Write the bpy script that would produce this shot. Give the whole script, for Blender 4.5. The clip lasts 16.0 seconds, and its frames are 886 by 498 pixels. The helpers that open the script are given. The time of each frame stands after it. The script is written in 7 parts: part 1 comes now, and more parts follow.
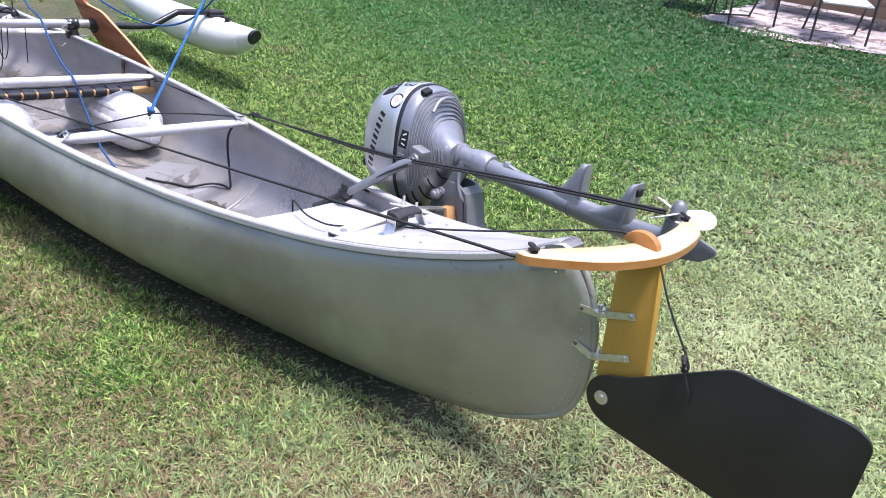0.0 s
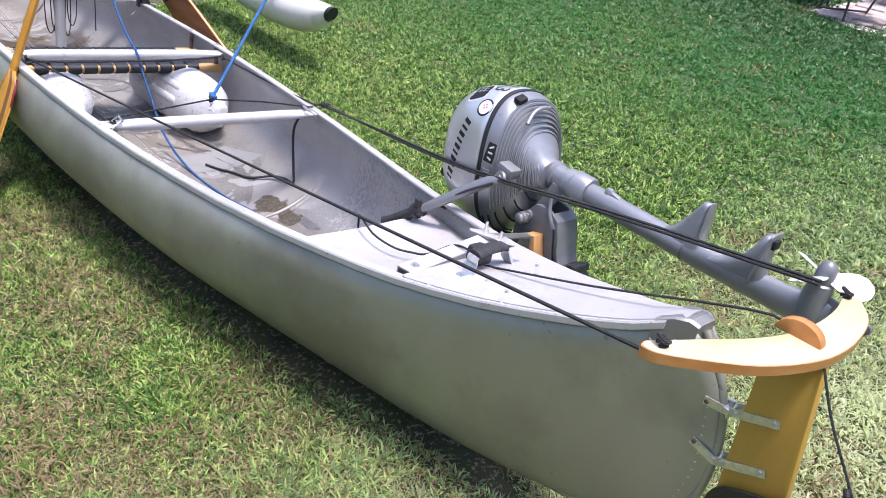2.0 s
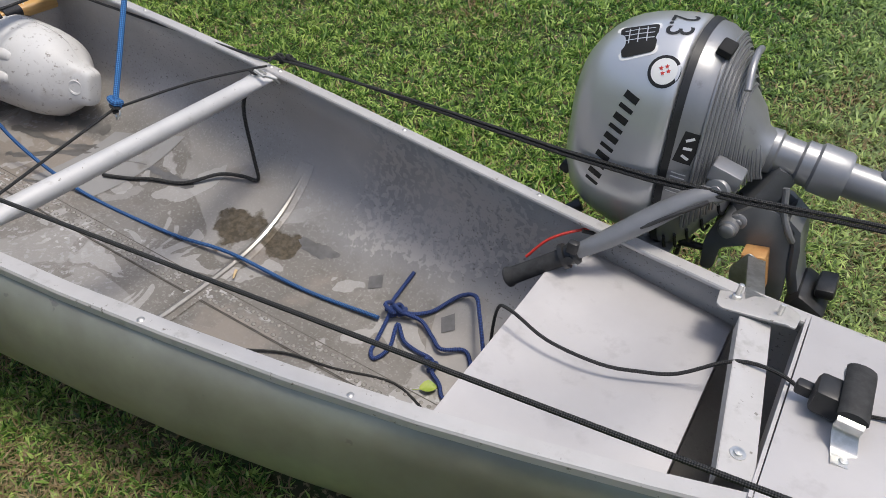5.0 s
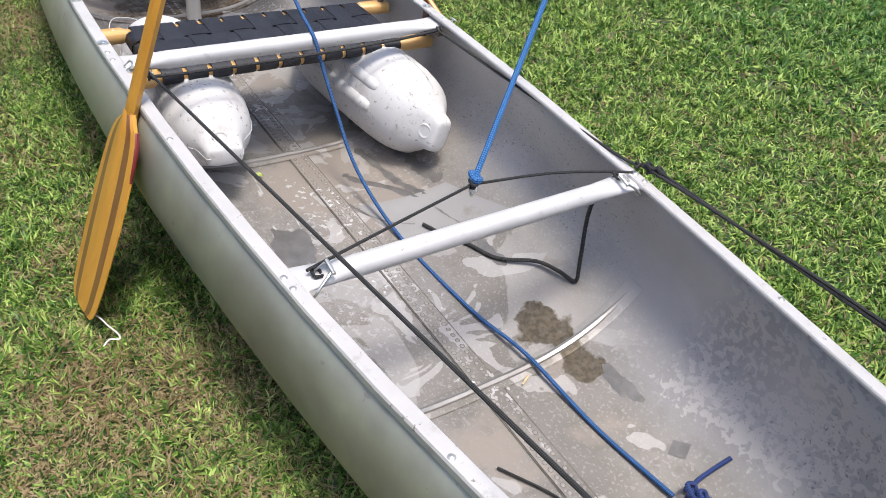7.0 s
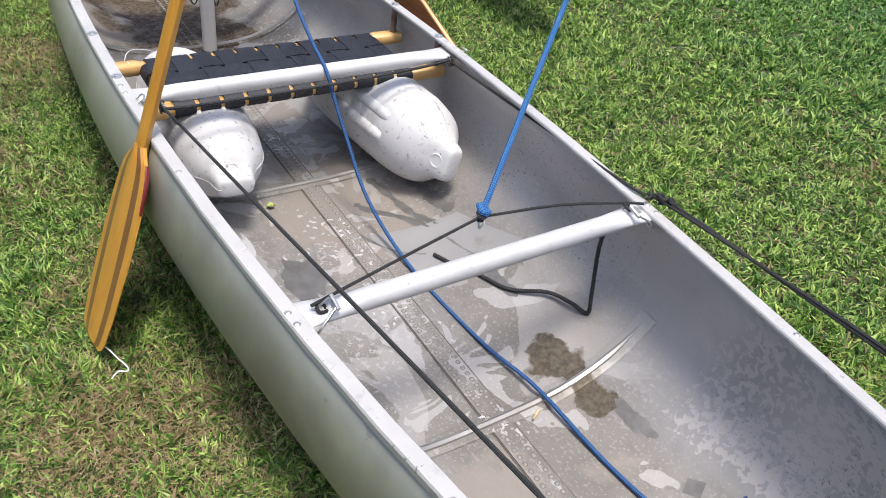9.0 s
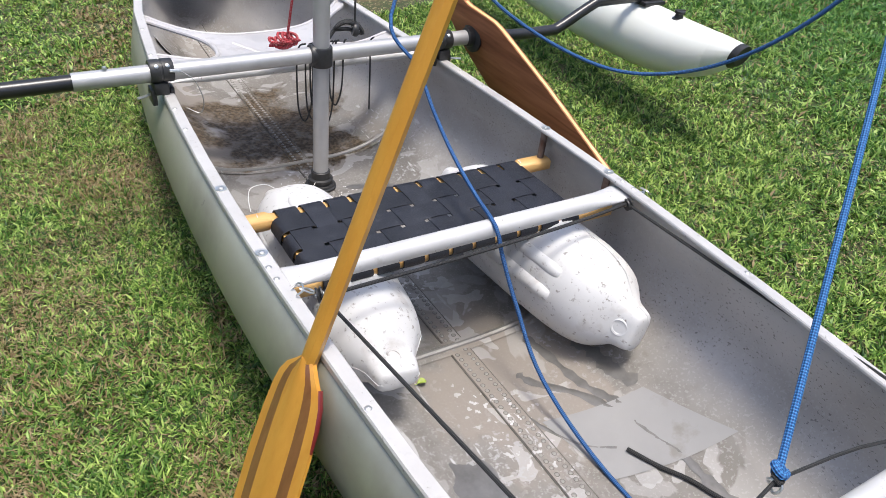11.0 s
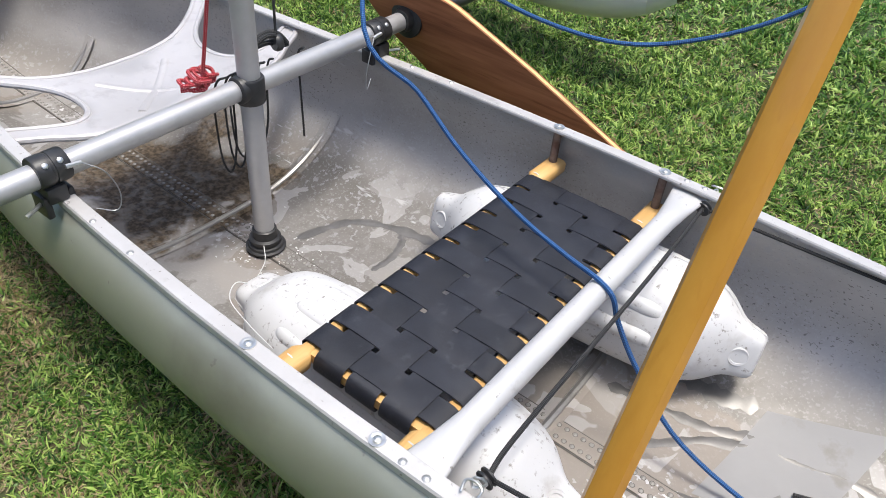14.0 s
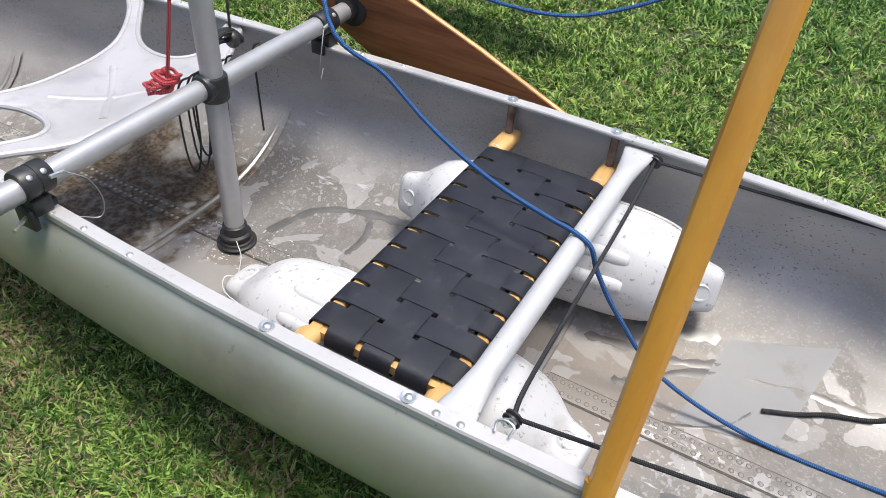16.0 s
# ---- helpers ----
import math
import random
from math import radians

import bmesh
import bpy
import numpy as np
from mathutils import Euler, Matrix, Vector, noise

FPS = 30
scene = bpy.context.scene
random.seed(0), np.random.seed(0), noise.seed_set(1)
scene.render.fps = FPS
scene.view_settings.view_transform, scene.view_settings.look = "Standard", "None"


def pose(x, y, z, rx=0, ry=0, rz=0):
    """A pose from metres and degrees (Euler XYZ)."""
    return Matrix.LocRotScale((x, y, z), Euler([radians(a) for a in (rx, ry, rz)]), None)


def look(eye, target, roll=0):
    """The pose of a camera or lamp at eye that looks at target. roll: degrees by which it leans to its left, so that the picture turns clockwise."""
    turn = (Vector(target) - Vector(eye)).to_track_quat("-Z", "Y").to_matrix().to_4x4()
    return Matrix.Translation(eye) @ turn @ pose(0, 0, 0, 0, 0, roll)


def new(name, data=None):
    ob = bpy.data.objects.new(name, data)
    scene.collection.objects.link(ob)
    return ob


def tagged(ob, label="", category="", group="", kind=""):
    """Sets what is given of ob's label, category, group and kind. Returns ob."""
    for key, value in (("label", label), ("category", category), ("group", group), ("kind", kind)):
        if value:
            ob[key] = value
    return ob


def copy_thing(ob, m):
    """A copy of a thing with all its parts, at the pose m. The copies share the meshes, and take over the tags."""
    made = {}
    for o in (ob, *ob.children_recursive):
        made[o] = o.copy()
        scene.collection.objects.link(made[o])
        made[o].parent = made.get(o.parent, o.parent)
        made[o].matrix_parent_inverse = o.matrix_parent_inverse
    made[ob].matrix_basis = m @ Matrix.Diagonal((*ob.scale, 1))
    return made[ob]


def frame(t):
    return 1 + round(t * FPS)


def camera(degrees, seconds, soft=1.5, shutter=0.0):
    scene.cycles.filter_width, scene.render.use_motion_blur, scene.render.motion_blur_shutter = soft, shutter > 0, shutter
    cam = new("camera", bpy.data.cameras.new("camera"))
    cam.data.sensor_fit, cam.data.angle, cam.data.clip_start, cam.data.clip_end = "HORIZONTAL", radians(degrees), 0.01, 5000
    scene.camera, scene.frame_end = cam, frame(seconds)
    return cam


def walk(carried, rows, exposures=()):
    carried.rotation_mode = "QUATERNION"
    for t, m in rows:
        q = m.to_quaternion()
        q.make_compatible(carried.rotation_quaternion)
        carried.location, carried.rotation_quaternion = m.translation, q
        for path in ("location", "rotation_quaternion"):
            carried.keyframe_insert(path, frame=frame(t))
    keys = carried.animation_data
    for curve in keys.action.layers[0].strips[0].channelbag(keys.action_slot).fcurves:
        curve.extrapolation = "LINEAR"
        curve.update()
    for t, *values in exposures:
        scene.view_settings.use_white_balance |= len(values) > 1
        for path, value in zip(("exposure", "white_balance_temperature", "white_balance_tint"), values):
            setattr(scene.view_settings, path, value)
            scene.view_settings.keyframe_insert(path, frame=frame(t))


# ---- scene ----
from mathutils.bvhtree import BVHTree

cam = camera(61.1, 16.0, soft=0.5)
ROWS = [
    (0, 0.6583, -1.2561, 1.3907, 62.266, -4.508, 43.410),
    (0.5, 0.7254, -1.1931, 1.3847, 62.157, -6.022, 46.710),
    (1, 0.7447, -1.1531, 1.3756, 61.539, -6.941, 48.720),
    (1.5, 0.6140, -1.1002, 1.3649, 61.026, -7.046, 50.178),
    (2, 0.3684, -1.0509, 1.3737, 59.808, -5.945, 49.537),
    (2.5, 0.1807, -0.9565, 1.3421, 57.717, -4.434, 48.858),
    (3, -0.0578, -0.8090, 1.3305, 55.540, -4.954, 49.571),
    (3.5, -0.2898, -0.7732, 1.3281, 53.300, -4.421, 49.960),
    (3.7, -0.4045, -0.7704, 1.3306, 51.413, -2.716, 48.503),
    (5.8, -0.9401, -0.6873, 1.3002, 44.434, -3.580, 27.260),
    (6, -0.9927, -0.7065, 1.2960, 46.643, -3.695, 33.262),
    (6.5, -1.1118, -0.6723, 1.2935, 47.234, -3.025, 50.686),
    (7, -1.1220, -0.6573, 1.2981, 47.690, -2.908, 57.155),
    (7.5, -1.1081, -0.6451, 1.3012, 48.252, -2.431, 57.380),
    (8, -1.1051, -0.6269, 1.2993, 48.740, -2.081, 57.669),
    (8.2, -1.1041, -0.6233, 1.3004, 48.864, -2.153, 57.950),
    (10.3, -1.4379, -0.6665, 1.3322, 51.465, -0.815, 59.192),
    (10.5, -1.5274, -0.6942, 1.3463, 51.988, -0.635, 59.340),
    (11, -1.7248, -0.6989, 1.3411, 52.195, -0.584, 59.411),
    (11.5, -1.9325, -0.6654, 1.3238, 52.098, 1.428, 56.970),
    (12, -2.0222, -0.7019, 1.3332, 50.303, 1.009, 53.130),
    (12.5, -2.1108, -0.7662, 1.3350, 50.186, 0.534, 51.438),
    (13, -2.2681, -0.7766, 1.3212, 49.598, -0.222, 49.400),
    (13.5, -2.4020, -0.7339, 1.3133, 47.711, 0.033, 46.248),
    (14, -2.4862, -0.7872, 1.3207, 46.031, -0.363, 38.482),
    (14.5, -2.5571, -0.8794, 1.3310, 45.672, 0.764, 33.670),
    (15, -2.5700, -0.9197, 1.3369, 45.224, 0.975, 31.948),
    (15.5, -2.5560, -0.9267, 1.3434, 45.127, -0.003, 30.524),
    (16, -2.5457, -0.9259, 1.3504, 45.273, -0.364, 29.830),
]

EXPOSURES = [(0.0, 0.82, 5900, 20), (2.0, 0.74, 6100, 19), (3.5, 0.34, 6500, 12), (6.0, -0.26, 6650, 9), (6.4, 0.22, 6650, 10), (7.0, 0.47, 6550, 11), (8.2, 0.45, 6500, 11), (11.0, 0.43, 6500, 10), (16.0, 0.34, 6450, 9)]
walk(cam, [(t, pose(x, y, z, rx, ry, rz)) for t, x, y, z, rx, ry, rz in ROWS], EXPOSURES)

# ---- light: a high summer sun, a little astern and to starboard of the boat ----
SUN_FROM = Vector((0.20, 0.09, 1.0)).normalized()
world = bpy.data.worlds.new("sky")
scene.world = world
world.use_nodes = True
wn = world.node_tree.nodes
sky = wn.new("ShaderNodeTexSky")
sky.sky_type = "NISHITA"
sky.sun_disc = False
sky.sun_elevation = math.asin(SUN_FROM.z)
sky.sun_rotation = math.atan2(SUN_FROM.x, SUN_FROM.y)
sky.air_density, sky.dust_density, sky.ozone_density = 0.9, 3.0, 1.2
wn["Background"].inputs["Strength"].default_value = 0.20
world.node_tree.links.new(sky.outputs["Color"], wn["Background"].inputs["Color"])
sun_data = bpy.data.lights.new("sun", "SUN")
sun_data.energy, sun_data.angle, sun_data.color = 2.7, radians(14.0), (1.0, 0.96, 0.9)
sun = new("sun", sun_data)
sun.matrix_world = look(SUN_FROM * 30, (0, 0, 0))


# ---- materials ----
def rgba(c):
    return (c[0], c[1], c[2], 1.0)


def material(name, base, rough=0.5, metal=0.0, other=None, scale=8.0, spread=(0.35, 0.65), stain=None, stain_scale=2.0,
             stain_at=(0.55, 0.7), bump=0.0, bump_scale=200.0, rough_other=None, stretch=(1, 1, 1), coat=0.0, detail=6.0, vary=0.0, speck=None,
             speck_scale=60.0, speck_at=(0.68, 0.72)):
    """A surface with two colours mixed by a noise, blotches of a third, fine specks of a fourth, and relief."""
    m = bpy.data.materials.new(name)
    m.use_nodes = True
    n, link = m.node_tree.nodes, m.node_tree.links.new
    b = n["Principled BSDF"]
    b.inputs["Roughness"].default_value = rough
    b.inputs["Metallic"].default_value = metal
    b.inputs["Coat Weight"].default_value = coat
    co = n.new("ShaderNodeTexCoord")
    mp = n.new("ShaderNodeMapping")
    mp.inputs["Scale"].default_value = stretch
    link(co.outputs["Object"], mp.inputs["Vector"])

    def field(size, lo, hi, det=detail):
        t = n.new("ShaderNodeTexNoise")
        t.inputs["Scale"].default_value, t.inputs["Detail"].default_value = size, det
        t.inputs["Roughness"].default_value = 0.6
        link(mp.outputs["Vector"], t.inputs["Vector"])
        r = n.new("ShaderNodeMapRange")
        r.inputs["From Min"].default_value, r.inputs["From Max"].default_value = lo, hi
        link(t.outputs["Fac"], r.inputs["Value"])
        return r.outputs["Result"]

    def blend(fac, a, c):
        x = n.new("ShaderNodeMix")
        x.data_type = "RGBA"
        link(fac, x.inputs[0])
        if isinstance(a, tuple):
            x.inputs[6].default_value = a
        else:
            link(a, x.inputs[6])
        x.inputs[7].default_value = c
        return x.outputs[2]

    colour = rgba(base)
    if other:
        f = field(scale, *spread)
        colour = blend(f, colour, rgba(other))
        if rough_other is not None:
            r = n.new("ShaderNodeMapRange")
            r.inputs["To Min"].default_value, r.inputs["To Max"].default_value = rough, rough_other
            link(f, r.inputs["Value"])
            link(r.outputs["Result"], b.inputs["Roughness"])
    if stain:
        colour = blend(field(stain_scale, *stain_at), colour, rgba(stain))
    if speck:
        colour = blend(field(speck_scale, *speck_at, 3.0), colour, rgba(speck))
    if vary:
        info = n.new("ShaderNodeObjectInfo")
        h = n.new("ShaderNodeHueSaturation")
        r = n.new("ShaderNodeMapRange")
        r.inputs["To Min"].default_value, r.inputs["To Max"].default_value = 1 - vary, 1 + vary
        link(info.outputs["Random"], r.inputs["Value"])
        link(r.outputs["Result"], h.inputs["Value"])
        if isinstance(colour, tuple):
            h.inputs["Color"].default_value = colour
        else:
            link(colour, h.inputs["Color"])
        colour = h.outputs["Color"]
    if isinstance(colour, tuple):
        b.inputs["Base Color"].default_value = colour
    else:
        link(colour, b.inputs["Base Color"])
    if bump:
        t = n.new("ShaderNodeTexNoise")
        t.inputs["Scale"].default_value, t.inputs["Detail"].default_value = bump_scale, 4.0
        link(mp.outputs["Vector"], t.inputs["Vector"])
        u = n.new("ShaderNodeBump")
        u.inputs["Strength"].default_value, u.inputs["Distance"].default_value = bump, 0.002
        link(t.outputs["Fac"], u.inputs["Height"])
        link(u.outputs["Normal"], b.inputs["Normal"])
    return m


def wood(name, dark, light, along, size=14.0, rough=0.4, coat=0.25):
    """Varnished wood with grain that runs along an axis (0, 1 or 2)."""
    st = [1.0, 1.0, 1.0]
    st[along] = 0.08
    return material(name, light, rough, 0.0, dark, size * 3, (0.3, 0.72), dark, size * 9, (0.55, 0.8), 0.12, size * 14, None, tuple(st), coat, 5.0)


def lawn_material(name, greens, dry, dry_share):
    """Grass blades: each blade its own mix of greens, shade and sun painted in by place, with dry blades where the lawn
    is thin.
    """
    m = bpy.data.materials.new(name)
    m.use_nodes = True
    n, link = m.node_tree.nodes, m.node_tree.links.new
    geo = n.new("ShaderNodeNewGeometry")
    own = geo.outputs["Random Per Island"]
    co = n.new("ShaderNodeTexCoord")
    sep = n.new("ShaderNodeSeparateXYZ")
    link(co.outputs["Object"], sep.inputs["Vector"])

    def field(size, det, lo, hi, a=0.0, c=1.0):
        t = n.new("ShaderNodeTexNoise")
        t.inputs["Scale"].default_value, t.inputs["Detail"].default_value = size, det
        link(co.outputs["Object"], t.inputs["Vector"])
        return ramp(t.outputs["Fac"], lo, hi, a, c)

    def ramp(v, lo, hi, a=0.0, c=1.0):
        r = n.new("ShaderNodeMapRange")
        r.inputs["From Min"].default_value, r.inputs["From Max"].default_value = lo, hi
        r.inputs["To Min"].default_value, r.inputs["To Max"].default_value = a, c
        link(v, r.inputs["Value"])
        return r.outputs["Result"]

    def maths(op, a, c):
        x = n.new("ShaderNodeMath")
        x.operation = op
        for k, v in enumerate((a, c)):
            if isinstance(v, (int, float)):
                x.inputs[k].default_value = v
            else:
                link(v, x.inputs[k])
        return x.outputs["Value"]

    def blend(fac, a, c):
        x = n.new("ShaderNodeMix")
        x.data_type = "RGBA"
        link(fac, x.inputs[0])
        for k, v in ((6, a), (7, c)):
            if isinstance(v, tuple):
                x.inputs[k].default_value = rgba(v)
            else:
                link(v, x.inputs[k])
        return x.outputs[2]

    tone = n.new("ShaderNodeValToRGB")
    tone.color_ramp.elements[0].color, tone.color_ramp.elements[1].color = rgba(greens[0]), rgba(greens[2])
    mid = tone.color_ramp.elements.new(0.45)
    mid.color = rgba(greens[1])
    # small tufts of their own tone over the blade's own
    link(maths("ADD", maths("MULTIPLY", own, 0.88), field(20.0, 3.0, 0.32, 0.68, -0.16, 0.26)), tone.inputs["Fac"])
    # tree shade over the far lawn, painted as deeper green
    far_shade = maths("MULTIPLY", ramp(sep.outputs["Y"], 1.5, 3.6, 0.0, 0.95), field(0.7, 3.0, 0.36, 0.56, 0.6, 1.0))
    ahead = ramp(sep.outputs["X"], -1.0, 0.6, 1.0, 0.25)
    col = blend(maths("MULTIPLY", far_shade, ahead), tone.outputs["Color"], greens[3])
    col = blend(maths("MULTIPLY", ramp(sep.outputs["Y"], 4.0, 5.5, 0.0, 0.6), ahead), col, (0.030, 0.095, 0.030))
    # astern, dry pale grass and strong sun painted together into the blade colour
    dry_sunlit = maths("MULTIPLY", ramp(sep.outputs["X"], -1.1, -0.1, 0.0, 0.72), field(1.6, 4.0, 0.32, 0.56, 0.35, 1.0))
    dry_sunlit = maths("MULTIPLY", dry_sunlit, maths("MAXIMUM", ramp(sep.outputs["Y"], 1.2, 4.6, 1.0, 0.0), ramp(sep.outputs["X"], -0.2, 1.0, 0.0, 0.65)))
    col = blend(dry_sunlit, col, greens[4])
    # a blade is dry where its own number lies below the thinness of the lawn there
    shift = maths("ADD", ramp(sep.outputs["X"], -2.4, 0.2, 0.0, 0.11), ramp(sep.outputs["Y"], -1.1, 1.0, 0.10, -0.13))
    t = n.new("ShaderNodeTexNoise")
    t.inputs["Scale"].default_value, t.inputs["Detail"].default_value = 2.1, 5.0
    link(co.outputs["Object"], t.inputs["Vector"])
    thin = ramp(maths("ADD", t.outputs["Fac"], shift), 0.48, 0.68, 0.04, dry_share)
    col = blend(maths("LESS_THAN", maths("FRACT", maths("MULTIPLY", own, 7.31), 0.0), thin), col, blend(maths("FRACT", maths("MULTIPLY", own, 31.7), 0.0), dry[0], dry[1]))
    b = n["Principled BSDF"]
    b.inputs["Roughness"].default_value = 0.42
    b.inputs["Specular IOR Level"].default_value = 0.35
    link(col, b.inputs["Base Color"])
    tr = n.new("ShaderNodeBsdfTranslucent")
    link(col, tr.inputs["Color"])
    ms = n.new("ShaderNodeMixShader")
    ms.inputs["Fac"].default_value = 0.30
    link(b.outputs["BSDF"], ms.inputs[1])
    link(tr.outputs["BSDF"], ms.inputs[2])
    link(ms.outputs["Shader"], n["Material Output"].inputs["Surface"])
    return m


def braid(name, a, c, strands=8.0, lay=1.3, flecks=(-0.5, 0.5)):
    """Braided cord: two families of slanted strands that cross round the cord, by its own length and girth."""
    m = bpy.data.materials.new(name)
    m.use_nodes = True
    n, link = m.node_tree.nodes, m.node_tree.links.new
    b = n["Principled BSDF"]
    b.inputs["Roughness"].default_value = 0.62
    uv = n.new("ShaderNodeUVMap")
    sep = n.new("ShaderNodeSeparateXYZ")
    link(uv.outputs["UV"], sep.inputs["Vector"])

    def maths(op, p, q):
        x = n.new("ShaderNodeMath")
        x.operation = op
        for k, v in enumerate((p, q)):
            if isinstance(v, (int, float)):
                x.inputs[k].default_value = v
            else:
                link(v, x.inputs[k])
        return x.outputs["Value"]

    round_ = maths("MULTIPLY", sep.outputs["X"], 2 * math.pi * strands / 2)
    along = maths("MULTIPLY", sep.outputs["Y"], math.pi * lay)
    weave = maths("MULTIPLY", maths("SINE", maths("ADD", round_, along), 0.0), maths("SINE", maths("SUBTRACT", round_, along), 0.0))
    r = n.new("ShaderNodeMapRange")
    r.inputs["From Min"].default_value, r.inputs["From Max"].default_value = flecks
    link(weave, r.inputs["Value"])
    x = n.new("ShaderNodeMix")
    x.data_type = "RGBA"
    link(r.outputs["Result"], x.inputs[0])
    x.inputs[6].default_value, x.inputs[7].default_value = rgba(c), rgba(a)
    link(x.outputs[2], b.inputs["Base Color"])
    u = n.new("ShaderNodeBump")
    u.inputs["Strength"].default_value, u.inputs["Distance"].default_value = 0.7, 0.0015
    link(weave, u.inputs["Height"])
    link(u.outputs["Normal"], b.inputs["Normal"])
    return m


# olive in the base colour stands in for grass mirrored by grey metal
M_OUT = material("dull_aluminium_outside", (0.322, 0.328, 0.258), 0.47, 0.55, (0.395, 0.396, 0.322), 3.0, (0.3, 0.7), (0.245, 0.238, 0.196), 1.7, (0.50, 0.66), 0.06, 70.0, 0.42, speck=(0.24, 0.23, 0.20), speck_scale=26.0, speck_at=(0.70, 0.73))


def inside_material():
    """Weathered bare metal: blotched floor with crisp dried patches, silt in the low spots, dark pits on the sides."""
    m = bpy.data.materials.new("weathered_aluminium_inside")
    m.use_nodes = True
    n, link = m.node_tree.nodes, m.node_tree.links.new
    b = n["Principled BSDF"]
    co = n.new("ShaderNodeTexCoord")
    P = co.outputs["Object"]
    sep = n.new("ShaderNodeSeparateXYZ")
    link(P, sep.inputs["Vector"])

    def ramp(v, lo, hi, a=0.0, c=1.0):
        r = n.new("ShaderNodeMapRange")
        r.inputs["From Min"].default_value, r.inputs["From Max"].default_value = lo, hi
        r.inputs["To Min"].default_value, r.inputs["To Max"].default_value = a, c
        link(v, r.inputs["Value"])
        return r.outputs["Result"]

    def noise_at(size, det=4.0, dist=0.0, off=(0, 0, 0), st=(1, 1, 1)):
        mp = n.new("ShaderNodeMapping")
        mp.inputs["Location"].default_value, mp.inputs["Scale"].default_value = off, st
        link(P, mp.inputs["Vector"])
        t = n.new("ShaderNodeTexNoise")
        t.inputs["Scale"].default_value, t.inputs["Detail"].default_value, t.inputs["Distortion"].default_value = size, det, dist
        link(mp.outputs["Vector"], t.inputs["Vector"])
        return t.outputs["Fac"]

    def maths(op, a, c):
        x = n.new("ShaderNodeMath")
        x.operation = op
        for k, v in enumerate((a, c)):
            if isinstance(v, (int, float)):
                x.inputs[k].default_value = v
            else:
                link(v, x.inputs[k])
        return x.outputs["Value"]

    def blend(fac, a, c):
        x = n.new("ShaderNodeMix")
        x.data_type = "RGBA"
        link(fac, x.inputs[0])
        for k, v in ((6, a), (7, c)):
            if isinstance(v, tuple):
                x.inputs[k].default_value = rgba(v)
            else:
                link(v, x.inputs[k])
        return x.outputs[2]

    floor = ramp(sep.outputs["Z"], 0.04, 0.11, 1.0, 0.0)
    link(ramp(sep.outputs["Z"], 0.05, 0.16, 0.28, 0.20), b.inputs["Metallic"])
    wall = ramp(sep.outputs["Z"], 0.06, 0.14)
    col = blend(ramp(noise_at(2.6, 6.0), 0.38, 0.62), (0.170, 0.158, 0.140), (0.250, 0.235, 0.215))
    col = blend(ramp(noise_at(34.0, 4.0, 0.0, (4, 0, 1)), 0.50, 0.66, 0.0, 0.5), col, (0.175, 0.160, 0.140))
    col = blend(ramp(noise_at(150.0, 2.0, 0.0, (0, 5, 0)), 0.56, 0.66, 0.0, 0.35), col, (0.40, 0.39, 0.37))
    col = blend(maths("MULTIPLY", ramp(noise_at(1.7, 5.0, 0.6, (3.1, 0, 0)), 0.53, 0.58, 0.0, 0.8), floor), col, (0.29, 0.255, 0.22))
    col = blend(maths("MULTIPLY", ramp(noise_at(2.9, 4.0, 0.9, (0.4, 2.2, 0)), 0.545, 0.556, 0.0, 0.5), floor), col, (0.40, 0.385, 0.365))
    col = blend(maths("MULTIPLY", ramp(noise_at(6.5, 3.0, 0.7, (5.4, 1.2, 0)), 0.60, 0.608, 0.0, 0.5), floor), col, (0.50, 0.485, 0.47))
    # pale sides, their colour lifted further to make up for the shade there
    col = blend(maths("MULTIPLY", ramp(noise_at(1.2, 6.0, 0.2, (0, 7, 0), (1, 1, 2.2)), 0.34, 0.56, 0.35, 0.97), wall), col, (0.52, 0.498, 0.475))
    # paler aft: scuffed metal, with sky glare painted into its colour
    aft_pale_glare = maths("MULTIPLY", ramp(sep.outputs["X"], 0.75, 1.35), ramp(noise_at(1.9, 6.0, 0.5, (1, 4, 2)), 0.40, 0.58, 0.0, 0.75))
    col = blend(aft_pale_glare, col, (0.45, 0.43, 0.405))
    along_keel = ramp(maths("ABSOLUTE", sep.outputs["Y"], 0.0), 0.03, 0.12, 1.0, 0.0)
    col = blend(maths("MULTIPLY", maths("MULTIPLY", ramp(noise_at(58.0, 2.0), 0.60, 0.64), ramp(noise_at(3.3, 2.0, 0, (9, 0, 0)), 0.48, 0.58)), along_keel), col, (0.56, 0.55, 0.54))
    # the starboard side aft: a dull blue-grey sheet from which an older warm film has flaked
    aft = maths("MULTIPLY", maths("MULTIPLY", ramp(sep.outputs["X"], 0.80, 1.20), ramp(sep.outputs["X"], 2.1, 2.4, 1.0, 0.0)), ramp(sep.outputs["Y"], 0.22, 0.32))
    col = blend(maths("MULTIPLY", aft, ramp(noise_at(3.2, 4.0, 0.3, (2, 6, 1)), 0.36, 0.56, 0.25, 0.85)), col, (0.30, 0.294, 0.290))
    film = maths("MULTIPLY", maths("ADD", noise_at(62.0, 6.0, 0.3, (6, 2, 3)), ramp(noise_at(4.0, 3.0, 0.0, (8, 1, 2)), 0.30, 0.70, -0.13, 0.13)), aft)
    col = blend(ramp(film, 0.495, 0.535, 0.0, 0.75), col, (0.48, 0.452, 0.425))
    pits = maths("MULTIPLY", ramp(noise_at(190.0, 3.0, 0.0, (0, 0, 0), (0.7, 1, 1.1)), 0.625, 0.67), ramp(noise_at(2.4, 3.0, 0, (0, 0, 4)), 0.42, 0.58, 0.0, 0.85))
